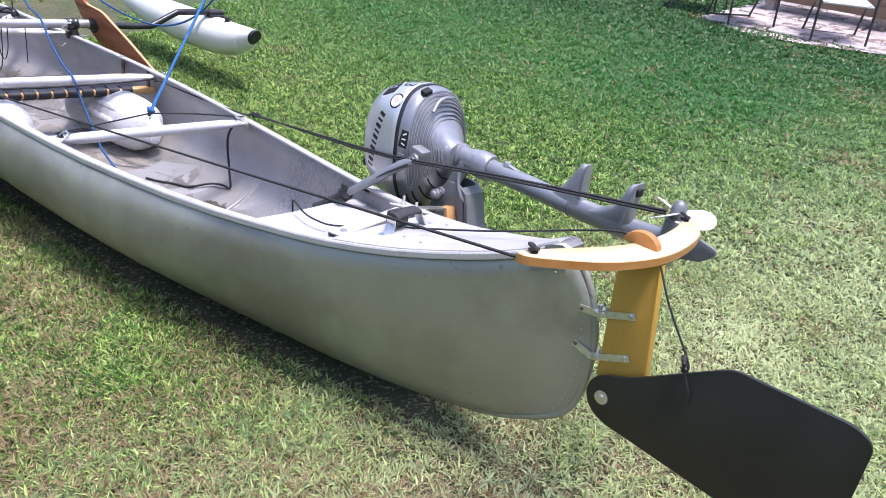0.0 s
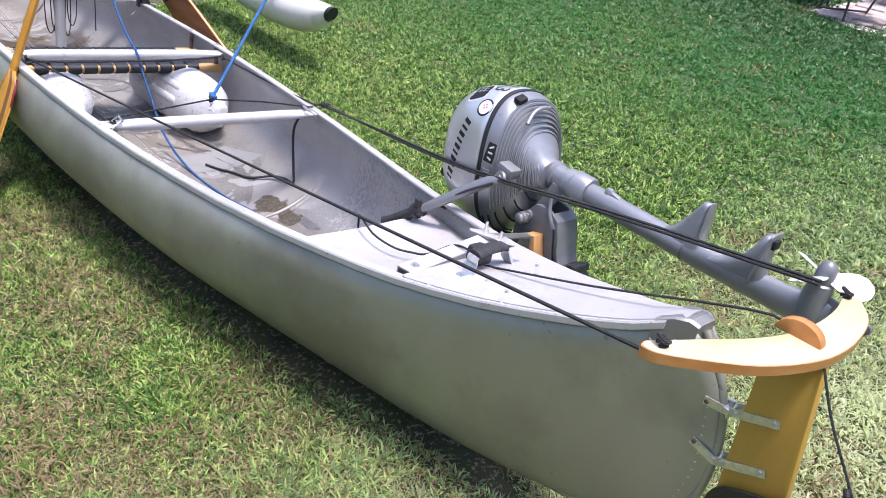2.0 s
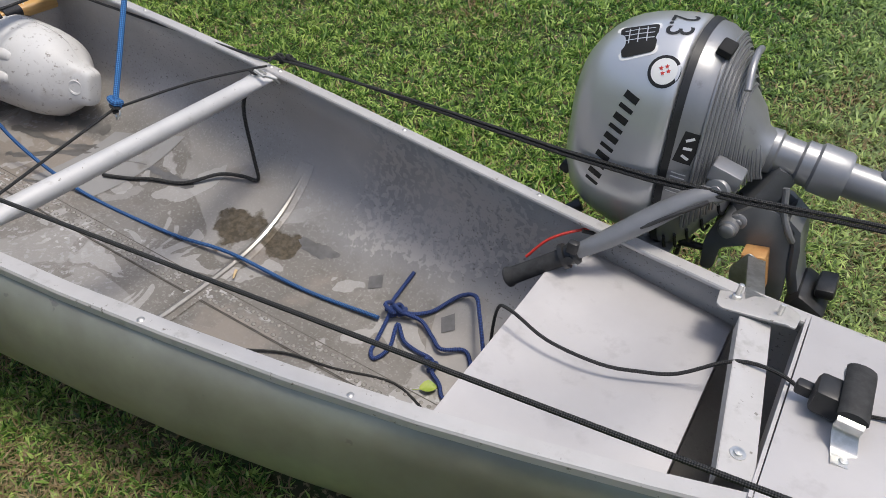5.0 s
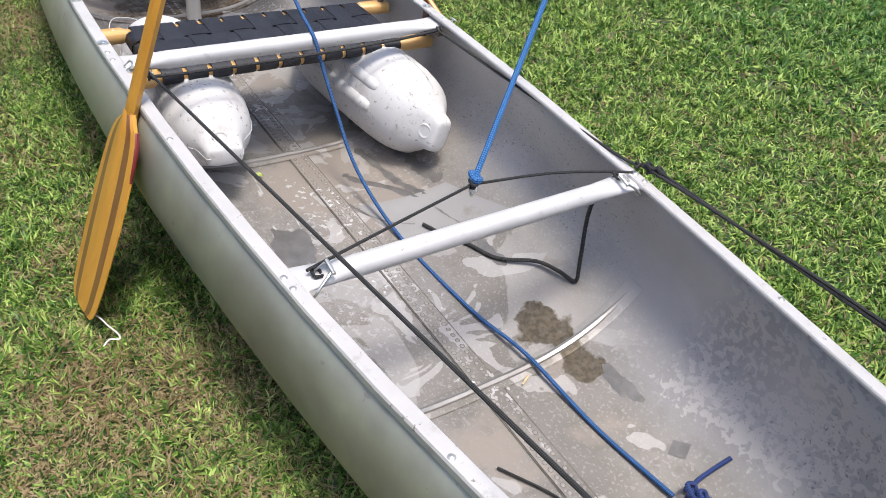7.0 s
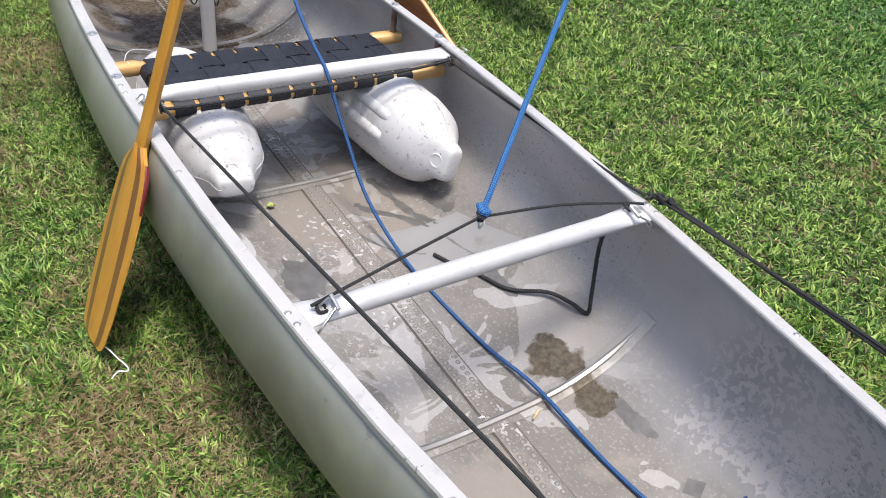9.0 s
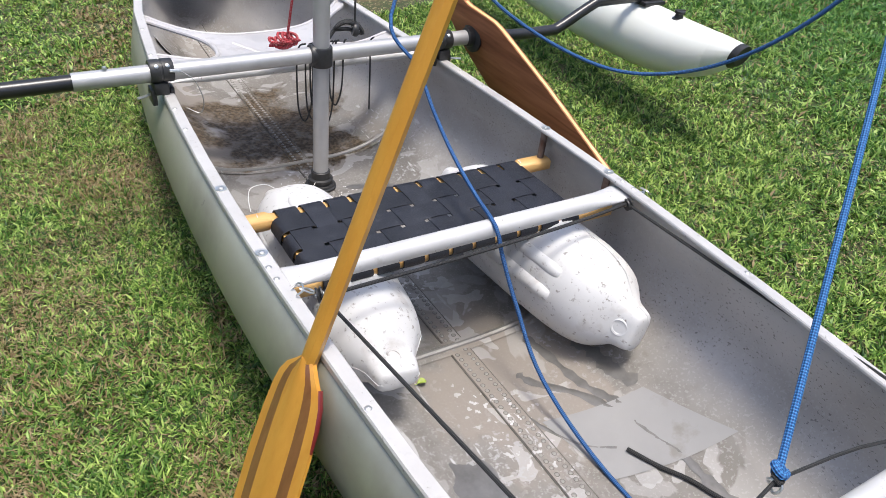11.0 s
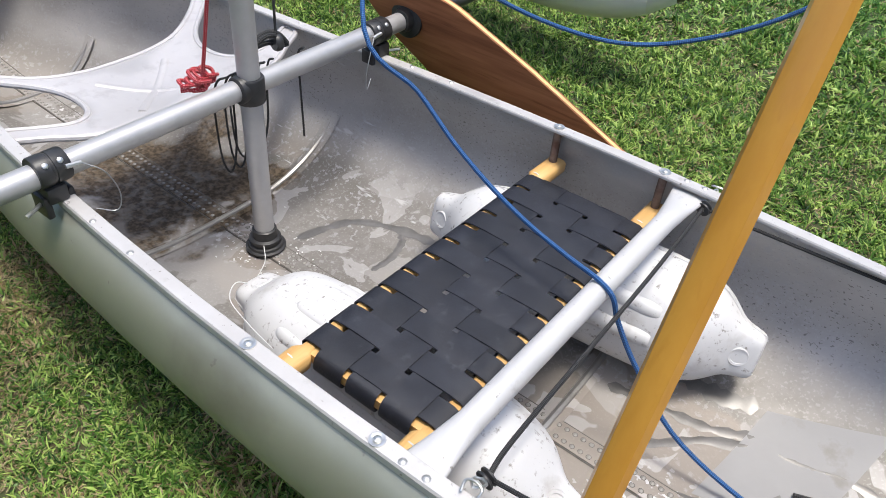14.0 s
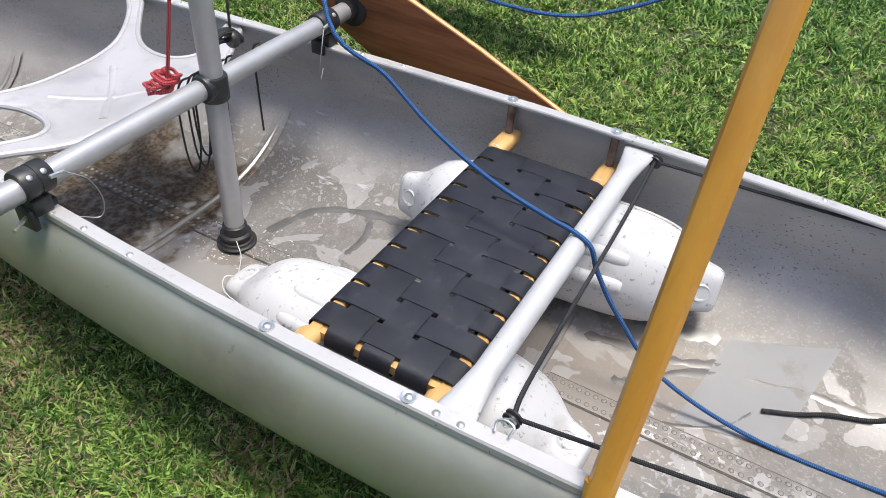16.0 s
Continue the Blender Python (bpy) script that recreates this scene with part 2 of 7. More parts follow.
    col = blend(maths("MULTIPLY", pits, wall), col, (0.16, 0.148, 0.138))
    flecks = maths("MULTIPLY", ramp(noise_at(70.0, 4.0, 0.3, (3, 8, 0)), 0.58, 0.64), ramp(noise_at(1.9, 4.0, 0.4, (0, 3, 6)), 0.50, 0.60, 0.0, 0.75))
    col = blend(flecks, col, (0.40, 0.39, 0.385))
    scuff = maths("MULTIPLY", ramp(noise_at(30.0, 3.0, 0.0, (2, 0, 0), (0.25, 1, 1)), 0.66, 0.70), ramp(noise_at(1.6, 2.0, 0, (7, 3, 0)), 0.52, 0.6))
    col = blend(scuff, col, (0.50, 0.49, 0.48))
    # silt left where water stood: fore part, and two small spots aft (places from the middle of the boat)
    for cx, cy, rx, ry in ((-1.32, 0.00, 0.40, 0.36), (-1.10, 0.16, 0.15, 0.18), (0.86, 0.220, 0.120, 0.092), (0.98, 0.235, 0.070, 0.060)):
        mp = n.new("ShaderNodeMapping")
        mp.vector_type = "POINT"
        mp.inputs["Location"].default_value, mp.inputs["Scale"].default_value = (-cx / rx, -cy / ry, 0), (1 / rx, 1 / ry, 0)
        link(P, mp.inputs["Vector"])
        ln = n.new("ShaderNodeVectorMath")
        ln.operation = "LENGTH"
        link(mp.outputs["Vector"], ln.inputs[0])
        body = ramp(ln.outputs["Value"], 0.1, 1.25, 0.42 if rx > 0.2 else 0.36, -0.30)
        edge = ramp(maths("ADD", body, noise_at(9.0 if rx > 0.12 else 13.0, 8.0, 0.3)), 0.50, 0.56 if rx < 0.2 else 0.62)
        fine = ramp(noise_at(85.0, 4.0), 0.40, 0.62)
        dirt = blend(fine, (0.055, 0.040, 0.024), (0.145, 0.108, 0.070)) if rx > 0.12 else blend(fine, (0.070, 0.058, 0.040), (0.118, 0.097, 0.068))
        col = blend(maths("MULTIPLY", edge, ramp(noise_at(40.0, 3.0, 0, (1, 1, 0)), 0.32, 0.52, 0.62 if rx > 0.12 else 0.88, 1.0)), col, dirt)
    link(col, b.inputs["Base Color"])
    b.inputs["Specular IOR Level"].default_value = 0.3
    link(ramp(noise_at(4.0, 5.0), 0.35, 0.65, 0.46, 0.62), b.inputs["Roughness"])
    u = n.new("ShaderNodeBump")
    u.inputs["Strength"].default_value, u.inputs["Distance"].default_value = 0.22, 0.002
    link(noise_at(90.0, 6.0), u.inputs["Height"])
    link(u.outputs["Normal"], b.inputs["Normal"])
    return m


M_IN = inside_material()
M_RIM = material("rim_aluminium", (0.455, 0.44, 0.425), 0.5, 0.2, (0.54, 0.525, 0.51), 9.0, (0.3, 0.7), (0.36, 0.343, 0.32), 22.0, (0.60, 0.76), 0.08, 160.0, 0.42, speck=(0.22, 0.205, 0.18), speck_scale=90.0, speck_at=(0.66, 0.72))
M_TUBE = material("bright_aluminium_tube", (0.43, 0.425, 0.42), 0.42, 0.5, (0.50, 0.495, 0.49), 18.0, (0.3, 0.7), (0.5, 0.5, 0.5), 40.0, (0.66, 0.74), 0.04, 220.0, 0.42)
M_THWART = material("chalky_thwart_aluminium", (0.50, 0.495, 0.49), 0.48, 0.2, (0.57, 0.565, 0.56), 14.0, (0.3, 0.7), (0.44, 0.43, 0.42), 26.0, (0.62, 0.72), 0.06, 180.0, 0.6, speck=(0.27, 0.255, 0.235), speck_scale=70.0, speck_at=(0.68, 0.73))
M_DECK = material("pale_deck_aluminium", (0.47, 0.452, 0.447), 0.5, 0.3, (0.54, 0.522, 0.517), 6.0, (0.3, 0.7), (0.42, 0.40, 0.395), 18.0, (0.56, 0.72), 0.06, 190.0, 0.58)
M_RIB = material("worn_rib_aluminium", (0.36, 0.348, 0.328), 0.36, 0.6, (0.27, 0.258, 0.238), 14.0, (0.3, 0.7), (0.25, 0.235, 0.21), 24.0, (0.58, 0.72), 0.05, 120.0)
M_CAP = material("grey_cap_aluminium", (0.24, 0.235, 0.225), 0.5, 0.5, (0.30, 0.295, 0.285), 14.0, (0.3, 0.7), (0.24, 0.23, 0.22), 30.0, (0.6, 0.75))
M_RIVET = material("aluminium_rivet", (0.46, 0.455, 0.44), 0.42, 0.7, vary=0.08)
M_OLDRIVET = material("dulled_rivet", (0.27, 0.257, 0.235), 0.55, 0.3)
M_SEAMDIRT = material("grime_along_seam", (0.105, 0.095, 0.080), 0.8, 0.0, (0.17, 0.158, 0.14), 40.0, (0.35, 0.65))
M_STEEL = material("galvanised_steel", (0.55, 0.55, 0.52), 0.35, 0.9, (0.68, 0.68, 0.66), 60.0, (0.4, 0.6), (0.36, 0.33, 0.27), 90.0, (0.62, 0.75), 0.05, 300.0)
M_BLACK = material("black_plastic", (0.018, 0.018, 0.019), 0.42, 0.0, (0.03, 0.03, 0.03), 30.0, (0.4, 0.6), None, bump=0.06, bump_scale=260.0)
M_BLACKTUBE = material("black_coated_tube", (0.014, 0.014, 0.016), 0.3, 0.0, (0.022, 0.022, 0.024), 12.0, (0.4, 0.6))
M_RUDDER = material("black_rudder_plate", (0.012, 0.0115, 0.010), 0.42, 0.0, (0.019, 0.018, 0.016), 7.0, (0.35, 0.65), (0.035, 0.034, 0.03), 40.0, (0.7, 0.8), 0.05, 130.0)
M_STRAP = material("black_webbing", (0.010, 0.0108, 0.0155), 0.5, 0.0, (0.017, 0.0185, 0.025), 26.0, (0.4, 0.7), (0.055, 0.057, 0.064), 30.0, (0.60, 0.82), 0.35, 900.0, vary=0.25)
M_ASH = wood("varnished_ash", (0.52, 0.28, 0.085), (0.72, 0.47, 0.19), 1, 9.0)
M_YOKE = wood("pale_yoke_wood", (0.62, 0.44, 0.24), (0.73, 0.56, 0.35), 1, 7.0, 0.35, 0.4)
M_POST = wood("golden_rudder_post_wood", (0.42, 0.24, 0.035), (0.50, 0.30, 0.05), 2, 6.0, 0.42, 0.2)
M_EDGE = wood("orange_wood_edge", (0.42, 0.17, 0.04), (0.55, 0.26, 0.08), 1, 9.0, 0.4, 0.3)
M_PADDLE = wood("honey_paddle_wood", (0.50, 0.225, 0.030), (0.60, 0.30, 0.048), 2, 8.0, 0.36, 0.3)
M_WALNUT = wood("dark_paddle_strip_wood", (0.15, 0.055, 0.02), (0.24, 0.10, 0.035), 2, 9.0, 0.32, 0.5)
M_LEEB = wood("red_brown_leeboard_plywood", (0.15, 0.052, 0.023), (0.45, 0.185, 0.085), 0, 8.0, 0.6, 0.0)
M_LEEB.node_tree.nodes["Principled BSDF"].inputs["Specular IOR Level"].default_value = 0.15
M_LEEBEDGE = wood("pale_plywood_edge", (0.58, 0.38, 0.13), (0.72, 0.52, 0.22), 0, 9.0, 0.5, 0.1)
M_BLOCK = wood("mounting_block_wood", (0.42, 0.20, 0.07), (0.58, 0.33, 0.13), 2, 12.0, 0.6, 0.0)
M_FENDER = material("white_vinyl_fender", (0.60, 0.595, 0.585), 0.5, 0.0, (0.55, 0.54, 0.525), 6.0, (0.4, 0.7), (0.33, 0.295, 0.26), 9.0, (0.60, 0.85), 0.10, 60.0, None, speck=(0.20, 0.18, 0.155), speck_scale=75.0, speck_at=(0.60, 0.74))
M_EYE = material("dark_fender_eye", (0.10, 0.09, 0.08), 0.8, 0.0, (0.17, 0.155, 0.14), 60.0, (0.35, 0.65))
M_FLOAT = material("white_float_plastic", (0.74, 0.75, 0.70), 0.32, 0.0, (0.68, 0.69, 0.63), 3.0, (0.4, 0.7), bump=0.02, bump_scale=40.0)
M_COWL = material("silver_engine_paint", (0.62, 0.625, 0.63), 0.32, 0.6, (0.67, 0.675, 0.68), 5.0, (0.3, 0.7), None, bump=0.02, bump_scale=400.0, coat=0.5)
M_CASE = material("silver_engine_casing", (0.31, 0.315, 0.32), 0.38, 0.6, (0.36, 0.36, 0.37), 20.0, (0.3, 0.7), (0.20, 0.20, 0.20), 30.0, (0.62, 0.78), 0.06, 300.0)
M_LEG = material("grey_drive_leg_paint", (0.27, 0.275, 0.29), 0.40, 0.5, (0.32, 0.325, 0.335), 12.0, (0.3, 0.7), (0.24, 0.24, 0.24), 24.0, (0.64, 0.78), 0.05, 260.0)
M_ARM = material("grey_bracket_paint", (0.165, 0.17, 0.18), 0.45, 0.3, (0.21, 0.215, 0.22), 20.0, (0.3, 0.7), None, bump=0.05, bump_scale=260.0)
M_TILLER = material("grey_tiller_paint", (0.21, 0.215, 0.22), 0.42, 0.4, (0.26, 0.26, 0.27), 16.0, (0.3, 0.7))
M_RUBBER = material("black_rubber", (0.02, 0.02, 0.02), 0.7, 0.0, (0.035, 0.035, 0.035), 50.0, (0.4, 0.6), bump=0.2, bump_scale=500.0)
M_PROP = material("white_propeller_paint", (0.72, 0.72, 0.72), 0.35, 0.2, (0.62, 0.62, 0.62), 30.0, (0.4, 0.7))
M_WHITE = material("white_print", (0.75, 0.75, 0.74), 0.5)
M_INK = material("black_print", (0.01, 0.01, 0.01), 0.5)
M_REDINK = material("red_print", (0.55, 0.04, 0.03), 0.5)
M_DARKSLOT = material("dark_slot", (0.008, 0.008, 0.008), 0.8)
M_BLUEROPE = braid("blue_braided_rope", (0.045, 0.20, 0.46), (0.010, 0.06, 0.20))
M_NAVYROPE = braid("navy_braided_rope", (0.030, 0.070, 0.24), (0.007, 0.016, 0.075))
M_MIDROPE = braid("mid_blue_braided_rope", (0.030, 0.135, 0.35), (0.007, 0.04, 0.14))
M_BLACKROPE = braid("black_braided_cord", (0.040, 0.040, 0.040), (0.007, 0.007, 0.007))
M_REDROPE = braid("red_and_white_cord", (0.55, 0.36, 0.36), (0.40, 0.008, 0.018), 6.0, 0.9, (0.35, 0.9))
M_REDWIRE = material("red_cord", (0.45, 0.03, 0.02), 0.5)
M_WHITECORD = material("white_cord", (0.62, 0.62, 0.60), 0.7)
M_WIRE = material("clear_coated_wire", (0.36, 0.37, 0.36), 0.4, 0.6)
M_RUST = material("rusty_steel_post", (0.12, 0.065, 0.045), 0.7, 0.3, (0.26, 0.20, 0.17), 30.0, (0.35, 0.65), (0.10, 0.05, 0.03), 20.0, (0.55, 0.7), 0.2, 240.0)
M_WATER = material("drying_wet_patch", (0.15, 0.143, 0.132), 0.34, 0.4, (0.205, 0.197, 0.185), 24.0, (0.35, 0.65), bump=0.06, bump_scale=120.0)
M_DRYPLATE = material("dry_floor_plate", (0.275, 0.270, 0.264), 0.6, 0.1, (0.25, 0.245, 0.238), 9.0, (0.3, 0.7), (0.215, 0.203, 0.185), 5.0, (0.56, 0.62), 0.05, 90.0)
M_SOIL = material("soil_and_thatch_under_lawn", (0.032, 0.036, 0.014), 0.95, 0.0, (0.10, 0.082, 0.040), 2.6, (0.42, 0.66), (0.035, 0.055, 0.014), 21.0, (0.45, 0.62), 0.9, 70.0, speck=(0.26, 0.215, 0.12), speck_scale=85.0, speck_at=(0.55, 0.66))
soil_nodes, soil_link = M_SOIL.node_tree.nodes, M_SOIL.node_tree.links.new
soil_place, soil_split, soil_far, soil_mix = (soil_nodes.new(k) for k in ("ShaderNodeTexCoord", "ShaderNodeSeparateXYZ", "ShaderNodeMapRange", "ShaderNodeMix"))
soil_link(soil_place.outputs["Object"], soil_split.inputs["Vector"])
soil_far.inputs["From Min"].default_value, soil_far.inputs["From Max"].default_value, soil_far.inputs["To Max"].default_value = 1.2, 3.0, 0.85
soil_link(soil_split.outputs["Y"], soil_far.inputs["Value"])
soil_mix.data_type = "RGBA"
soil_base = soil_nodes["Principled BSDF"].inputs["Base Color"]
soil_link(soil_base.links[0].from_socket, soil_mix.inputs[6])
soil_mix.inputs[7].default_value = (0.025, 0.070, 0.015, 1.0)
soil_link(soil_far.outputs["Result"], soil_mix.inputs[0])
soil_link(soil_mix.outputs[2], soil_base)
soil_side, soil_astern, soil_most, soil_beyond, soil_mottle, soil_green = (soil_nodes.new(k) for k in ("ShaderNodeMapRange", "ShaderNodeMapRange", "ShaderNodeMath", "ShaderNodeMix", "ShaderNodeTexNoise", "ShaderNodeMix"))
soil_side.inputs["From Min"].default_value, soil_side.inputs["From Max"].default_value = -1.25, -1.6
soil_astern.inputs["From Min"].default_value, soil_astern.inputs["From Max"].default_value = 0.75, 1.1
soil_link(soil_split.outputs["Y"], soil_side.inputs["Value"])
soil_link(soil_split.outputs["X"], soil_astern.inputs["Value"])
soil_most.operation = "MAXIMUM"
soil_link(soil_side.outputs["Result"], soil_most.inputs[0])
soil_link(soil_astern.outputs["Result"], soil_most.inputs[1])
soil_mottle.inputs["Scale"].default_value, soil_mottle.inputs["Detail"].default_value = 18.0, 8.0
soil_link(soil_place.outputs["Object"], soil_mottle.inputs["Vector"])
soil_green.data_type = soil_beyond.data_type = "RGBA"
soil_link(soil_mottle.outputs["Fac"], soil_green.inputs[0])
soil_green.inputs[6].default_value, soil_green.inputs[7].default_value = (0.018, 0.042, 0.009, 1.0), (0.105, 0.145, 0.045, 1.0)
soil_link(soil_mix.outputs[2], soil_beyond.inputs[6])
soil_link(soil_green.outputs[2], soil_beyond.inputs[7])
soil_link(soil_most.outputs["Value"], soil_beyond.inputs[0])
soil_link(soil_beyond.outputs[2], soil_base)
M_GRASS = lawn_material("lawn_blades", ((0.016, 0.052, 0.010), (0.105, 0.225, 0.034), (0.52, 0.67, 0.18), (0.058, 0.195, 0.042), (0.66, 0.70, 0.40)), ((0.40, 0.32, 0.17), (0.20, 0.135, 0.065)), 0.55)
M_STRAW = material("dry_straw", (0.42, 0.335, 0.185), 0.85, 0.0, (0.16, 0.11, 0.055), 120.0, (0.35, 0.65))
M_TREES = material("unseen_tree_ring", (0.040, 0.085, 0.020), 0.9, 0.0, (0.085, 0.135, 0.040), 1.1, (0.35, 0.65), (0.012, 0.028, 0.008), 3.5, (0.48, 0.62))
M_LEAF = material("fallen_leaf_green", (0.36, 0.42, 0.08), 0.5, 0.0, (0.24, 0.34, 0.05), 60.0, (0.35, 0.65))
M_TWIG = material("pale_twig_bark", (0.60, 0.46, 0.27), 0.8, 0.0, (0.46, 0.33, 0.18), 80.0, (0.35, 0.65))
M_PAVER = material("pinkish_patio_stone", (0.38, 0.315, 0.30), 0.85, 0.0, (0.47, 0.41, 0.395), 5.0, (0.3, 0.7), (0.15, 0.115, 0.10), 6.0, (0.50, 0.62), 0.3, 60.0, vary=0.2, speck=(0.12, 0.085, 0.06), speck_scale=30.0, speck_at=(0.60, 0.66))
M_CHAIR = material("brown_metal_chair_frame", (0.05, 0.042, 0.045), 0.45, 0.3, (0.08, 0.07, 0.07), 30.0, (0.4, 0.6))
M_SLING = material("pale_chair_sling", (0.62, 0.60, 0.57), 0.7, 0.0, (0.55, 0.53, 0.50), 60.0, (0.4, 0.6), bump=0.2, bump_scale=400.0)
M_CABINET = material("weathered_brown_boards", (0.20, 0.13, 0.085), 0.8, 0.0, (0.28, 0.20, 0.14), 12.0, (0.3, 0.7), bump=0.2, bump_scale=90.0, stretch=(0.1, 1, 1))
M_CUSHION = material("red_cushion_cloth", (0.45, 0.05, 0.04), 0.85, 0.0, (0.36, 0.035, 0.03), 30.0, (0.4, 0.6))


# ---- building blocks ----
# The boat lies heeled a little to starboard on its round bottom. Its things are built in boat metres
# (x aft from the bow, 0 at the stern; y to starboard; z up from the keel) and set into the world by HEEL.
HEEL = Matrix.Rotation(radians(-5.8), 4, "X")
LEVEL = Matrix.Identity(4)
ORIGIN = {}


def thing(name, at, label, category, group="", base=HEEL, kind=""):
    e = new(name)
    e.empty_display_size = 0.05
    e.matrix_world = base @ Matrix.Translation(at)
    ORIGIN[e.name] = Vector(at)
    return tagged(e, label, category, group, kind)


def part(name, bm, mat, parent, label="", smooth=38.0):
    """Links a bmesh as one mesh under a thing or under a part."""
    o = ORIGIN[parent.name]
    bmesh.ops.translate(bm, verts=bm.verts, vec=-o)
    bmesh.ops.recalc_face_normals(bm, faces=bm.faces)
    me = bpy.data.meshes.new(name)
    bm.to_mesh(me)
    bm.free()
    for m in mat if isinstance(mat, (list, tuple)) else [mat]:
        me.materials.append(m)
    if smooth:
        me.polygons.foreach_set("use_smooth", [True] * len(me.polygons))
        me.set_sharp_from_angle(angle=radians(smooth))
    ob = new(name, me)
    ob.parent = parent
    ORIGIN[ob.name] = o
    return tagged(ob, label)


def join(*bms):
    """Several bmeshes as one."""
    out = bmesh.new()
    for b in bms:
        me = bpy.data.meshes.new("tmp")
        b.to_mesh(me)
        b.free()
        out.from_mesh(me)
        bpy.data.meshes.remove(me)
    return out


def loft(rings, caps=True, closed=True):
    bm = bmesh.new()
    vs = [[bm.verts.new(p) for p in r] for r in rings]
    n = len(rings[0])
    for a, b in zip(vs, vs[1:]):
        for i in range(n if closed else n - 1):
            j = (i + 1) % n
            bm.faces.new((a[i], a[j], b[j], b[i]))
    if caps and closed:
        bm.faces.new(vs[0][::-1])
        bm.faces.new(vs[-1])
    return bm


def curve(pts, k=6):
    """Points along a smooth curve through pts (Catmull-Rom)."""
    P = [Vector(p) for p in pts]
    if len(P) < 3 or k < 2:
        return P
    P = [2 * P[0] - P[1]] + P + [2 * P[-1] - P[-2]]
    out = []
    for a, b, c, d in zip(P, P[1:], P[2:], P[3:]):
        for i in range(k):
            t = i / k
            out.append(0.5 * (2 * b + (c - a) * t + (2 * a - 5 * b + 4 * c - d) * t * t + (3 * b - a - 3 * c + d) * t ** 3))
    return out + [P[-2]]


def tube(pts, r, n=8, k=6, flat=1.0, up=None):
    """A tube along a smooth curve; r is one radius or one for each end point, flat squeezes it across up."""
    P = curve(pts, k)
    rs = [r] * len(P) if isinstance(r, (int, float)) else [float(v) for v in np.interp(np.linspace(0, 1, len(P)), np.linspace(0, 1, len(r)), r)]
    t = (P[1] - P[0]).normalized()
    u = Vector(up) if up else Vector((0, 0, 1)) if abs(t.z) < 0.9 else Vector((1, 0, 0))
    rings = []
    for i, p in enumerate(P):
        t = (P[min(i + 1, len(P) - 1)] - P[max(i - 1, 0)]).normalized()
        u = (u - t * u.dot(t)).normalized()
        w = t.cross(u)
        rings.append([p + rs[i] * (u * math.cos(a) * flat + w * math.sin(a)) for a in (2 * math.pi * j / n for j in range(n))])
    bm = loft(rings)
    uv = bm.loops.layers.uv.new("UVMap")
    run = [0.0]
    for p, q in zip(P, P[1:]):
        run.append(run[-1] + (q - p).length / max(max(rs), 1e-4))
    bm.faces.ensure_lookup_table()
    for i in range(len(P) - 1):
        for j in range(n):
            f = bm.faces[i * n + j]
            for lp, (gi, gj) in zip(f.loops, ((i, j), (i, j + 1), (i + 1, j + 1), (i + 1, j))):
                lp[uv].uv = (gj / n, run[gi])
    return bm


def rod(a, b, r, n=12):
    return tube([a, b], r, n, 1)


def lathe(at, axis, profile, n=20, squash=(1, 1)):
    """profile: (distance along the axis, radius)."""
    q = Vector(axis).to_track_quat("Z", "Y").to_matrix()
    rings = [[Vector(at) + q @ Vector((max(r, 1e-4) * math.cos(a) * squash[0], max(r, 1e-4) * math.sin(a) * squash[1], d)) for a in (2 * math.pi * j / n for j in range(n))] for d, r in profile]
    return loft(rings)


def bevelled(bm, width, seg=2, angle=30):
    if width > 0:
        es = [e for e in bm.edges if e.is_manifold and e.calc_face_angle(0) > radians(angle)]
        bmesh.ops.bevel(bm, geom=es, offset=width, segments=seg, profile=0.5, affect="EDGES", clamp_overlap=True)
    return bm


def box(at, size, bevel=0.002, turn=None, seg=2):
    bm = bmesh.new()
    bmesh.ops.create_cube(bm, size=1)
    bmesh.ops.scale(bm, verts=bm.verts, vec=size)
    bevelled(bm, bevel, seg)
    if turn:
        bmesh.ops.transform(bm, verts=bm.verts, matrix=Euler([radians(a) for a in turn]).to_matrix().to_4x4())
    bmesh.ops.translate(bm, verts=bm.verts, vec=at)
    return bm


def beam(a, b, w, h, bevel=0.002, up=(0, 0, 1)):
    """A bar of section w x h from a to b."""
    a, b, u = Vector(a), Vector(b), Vector(up)
    t = (b - a).normalized()
    s = t.cross(u).normalized()
    u = s.cross(t)
    bm = loft([[p + s * x * w / 2 + u * y * h / 2 for x, y in ((-1, -1), (1, -1), (1, 1), (-1, 1))] for p in (a, b)])
    return bevelled(bm, bevel)


def plate(outline, thick, put, bevel=0.0, seg=2):
    """A flat outline (u, v), thick on both sides of its plane, set in space by put(u, v, w)."""
    bm = loft([[Vector((u, v, w)) for u, v in outline] for w in (-thick / 2, thick / 2)])
    bmesh.ops.recalc_face_normals(bm, faces=bm.faces)
    bevelled(bm, bevel, seg, 40)
    for v in bm.verts:
        v.co = put(*v.co)
    return bm


def rounded(pts, r, k=4):
    """Rounds the corners of an outline."""
    out = []
    n = len(pts)
    for i in range(n):
        p, a, b = Vector(pts[i]), Vector(pts[i - 1]), Vector(pts[(i + 1) % n])
        d = min(r, (a - p).length * 0.45, (b - p).length * 0.45)
        s, e = p + (a - p).normalized() * d, p + (b - p).normalized() * d
        for j in range(k + 1):
            t = j / k
            out.append(tuple((1 - t) ** 2 * s + 2 * t * (1 - t) * p + t * t * e))
    return out


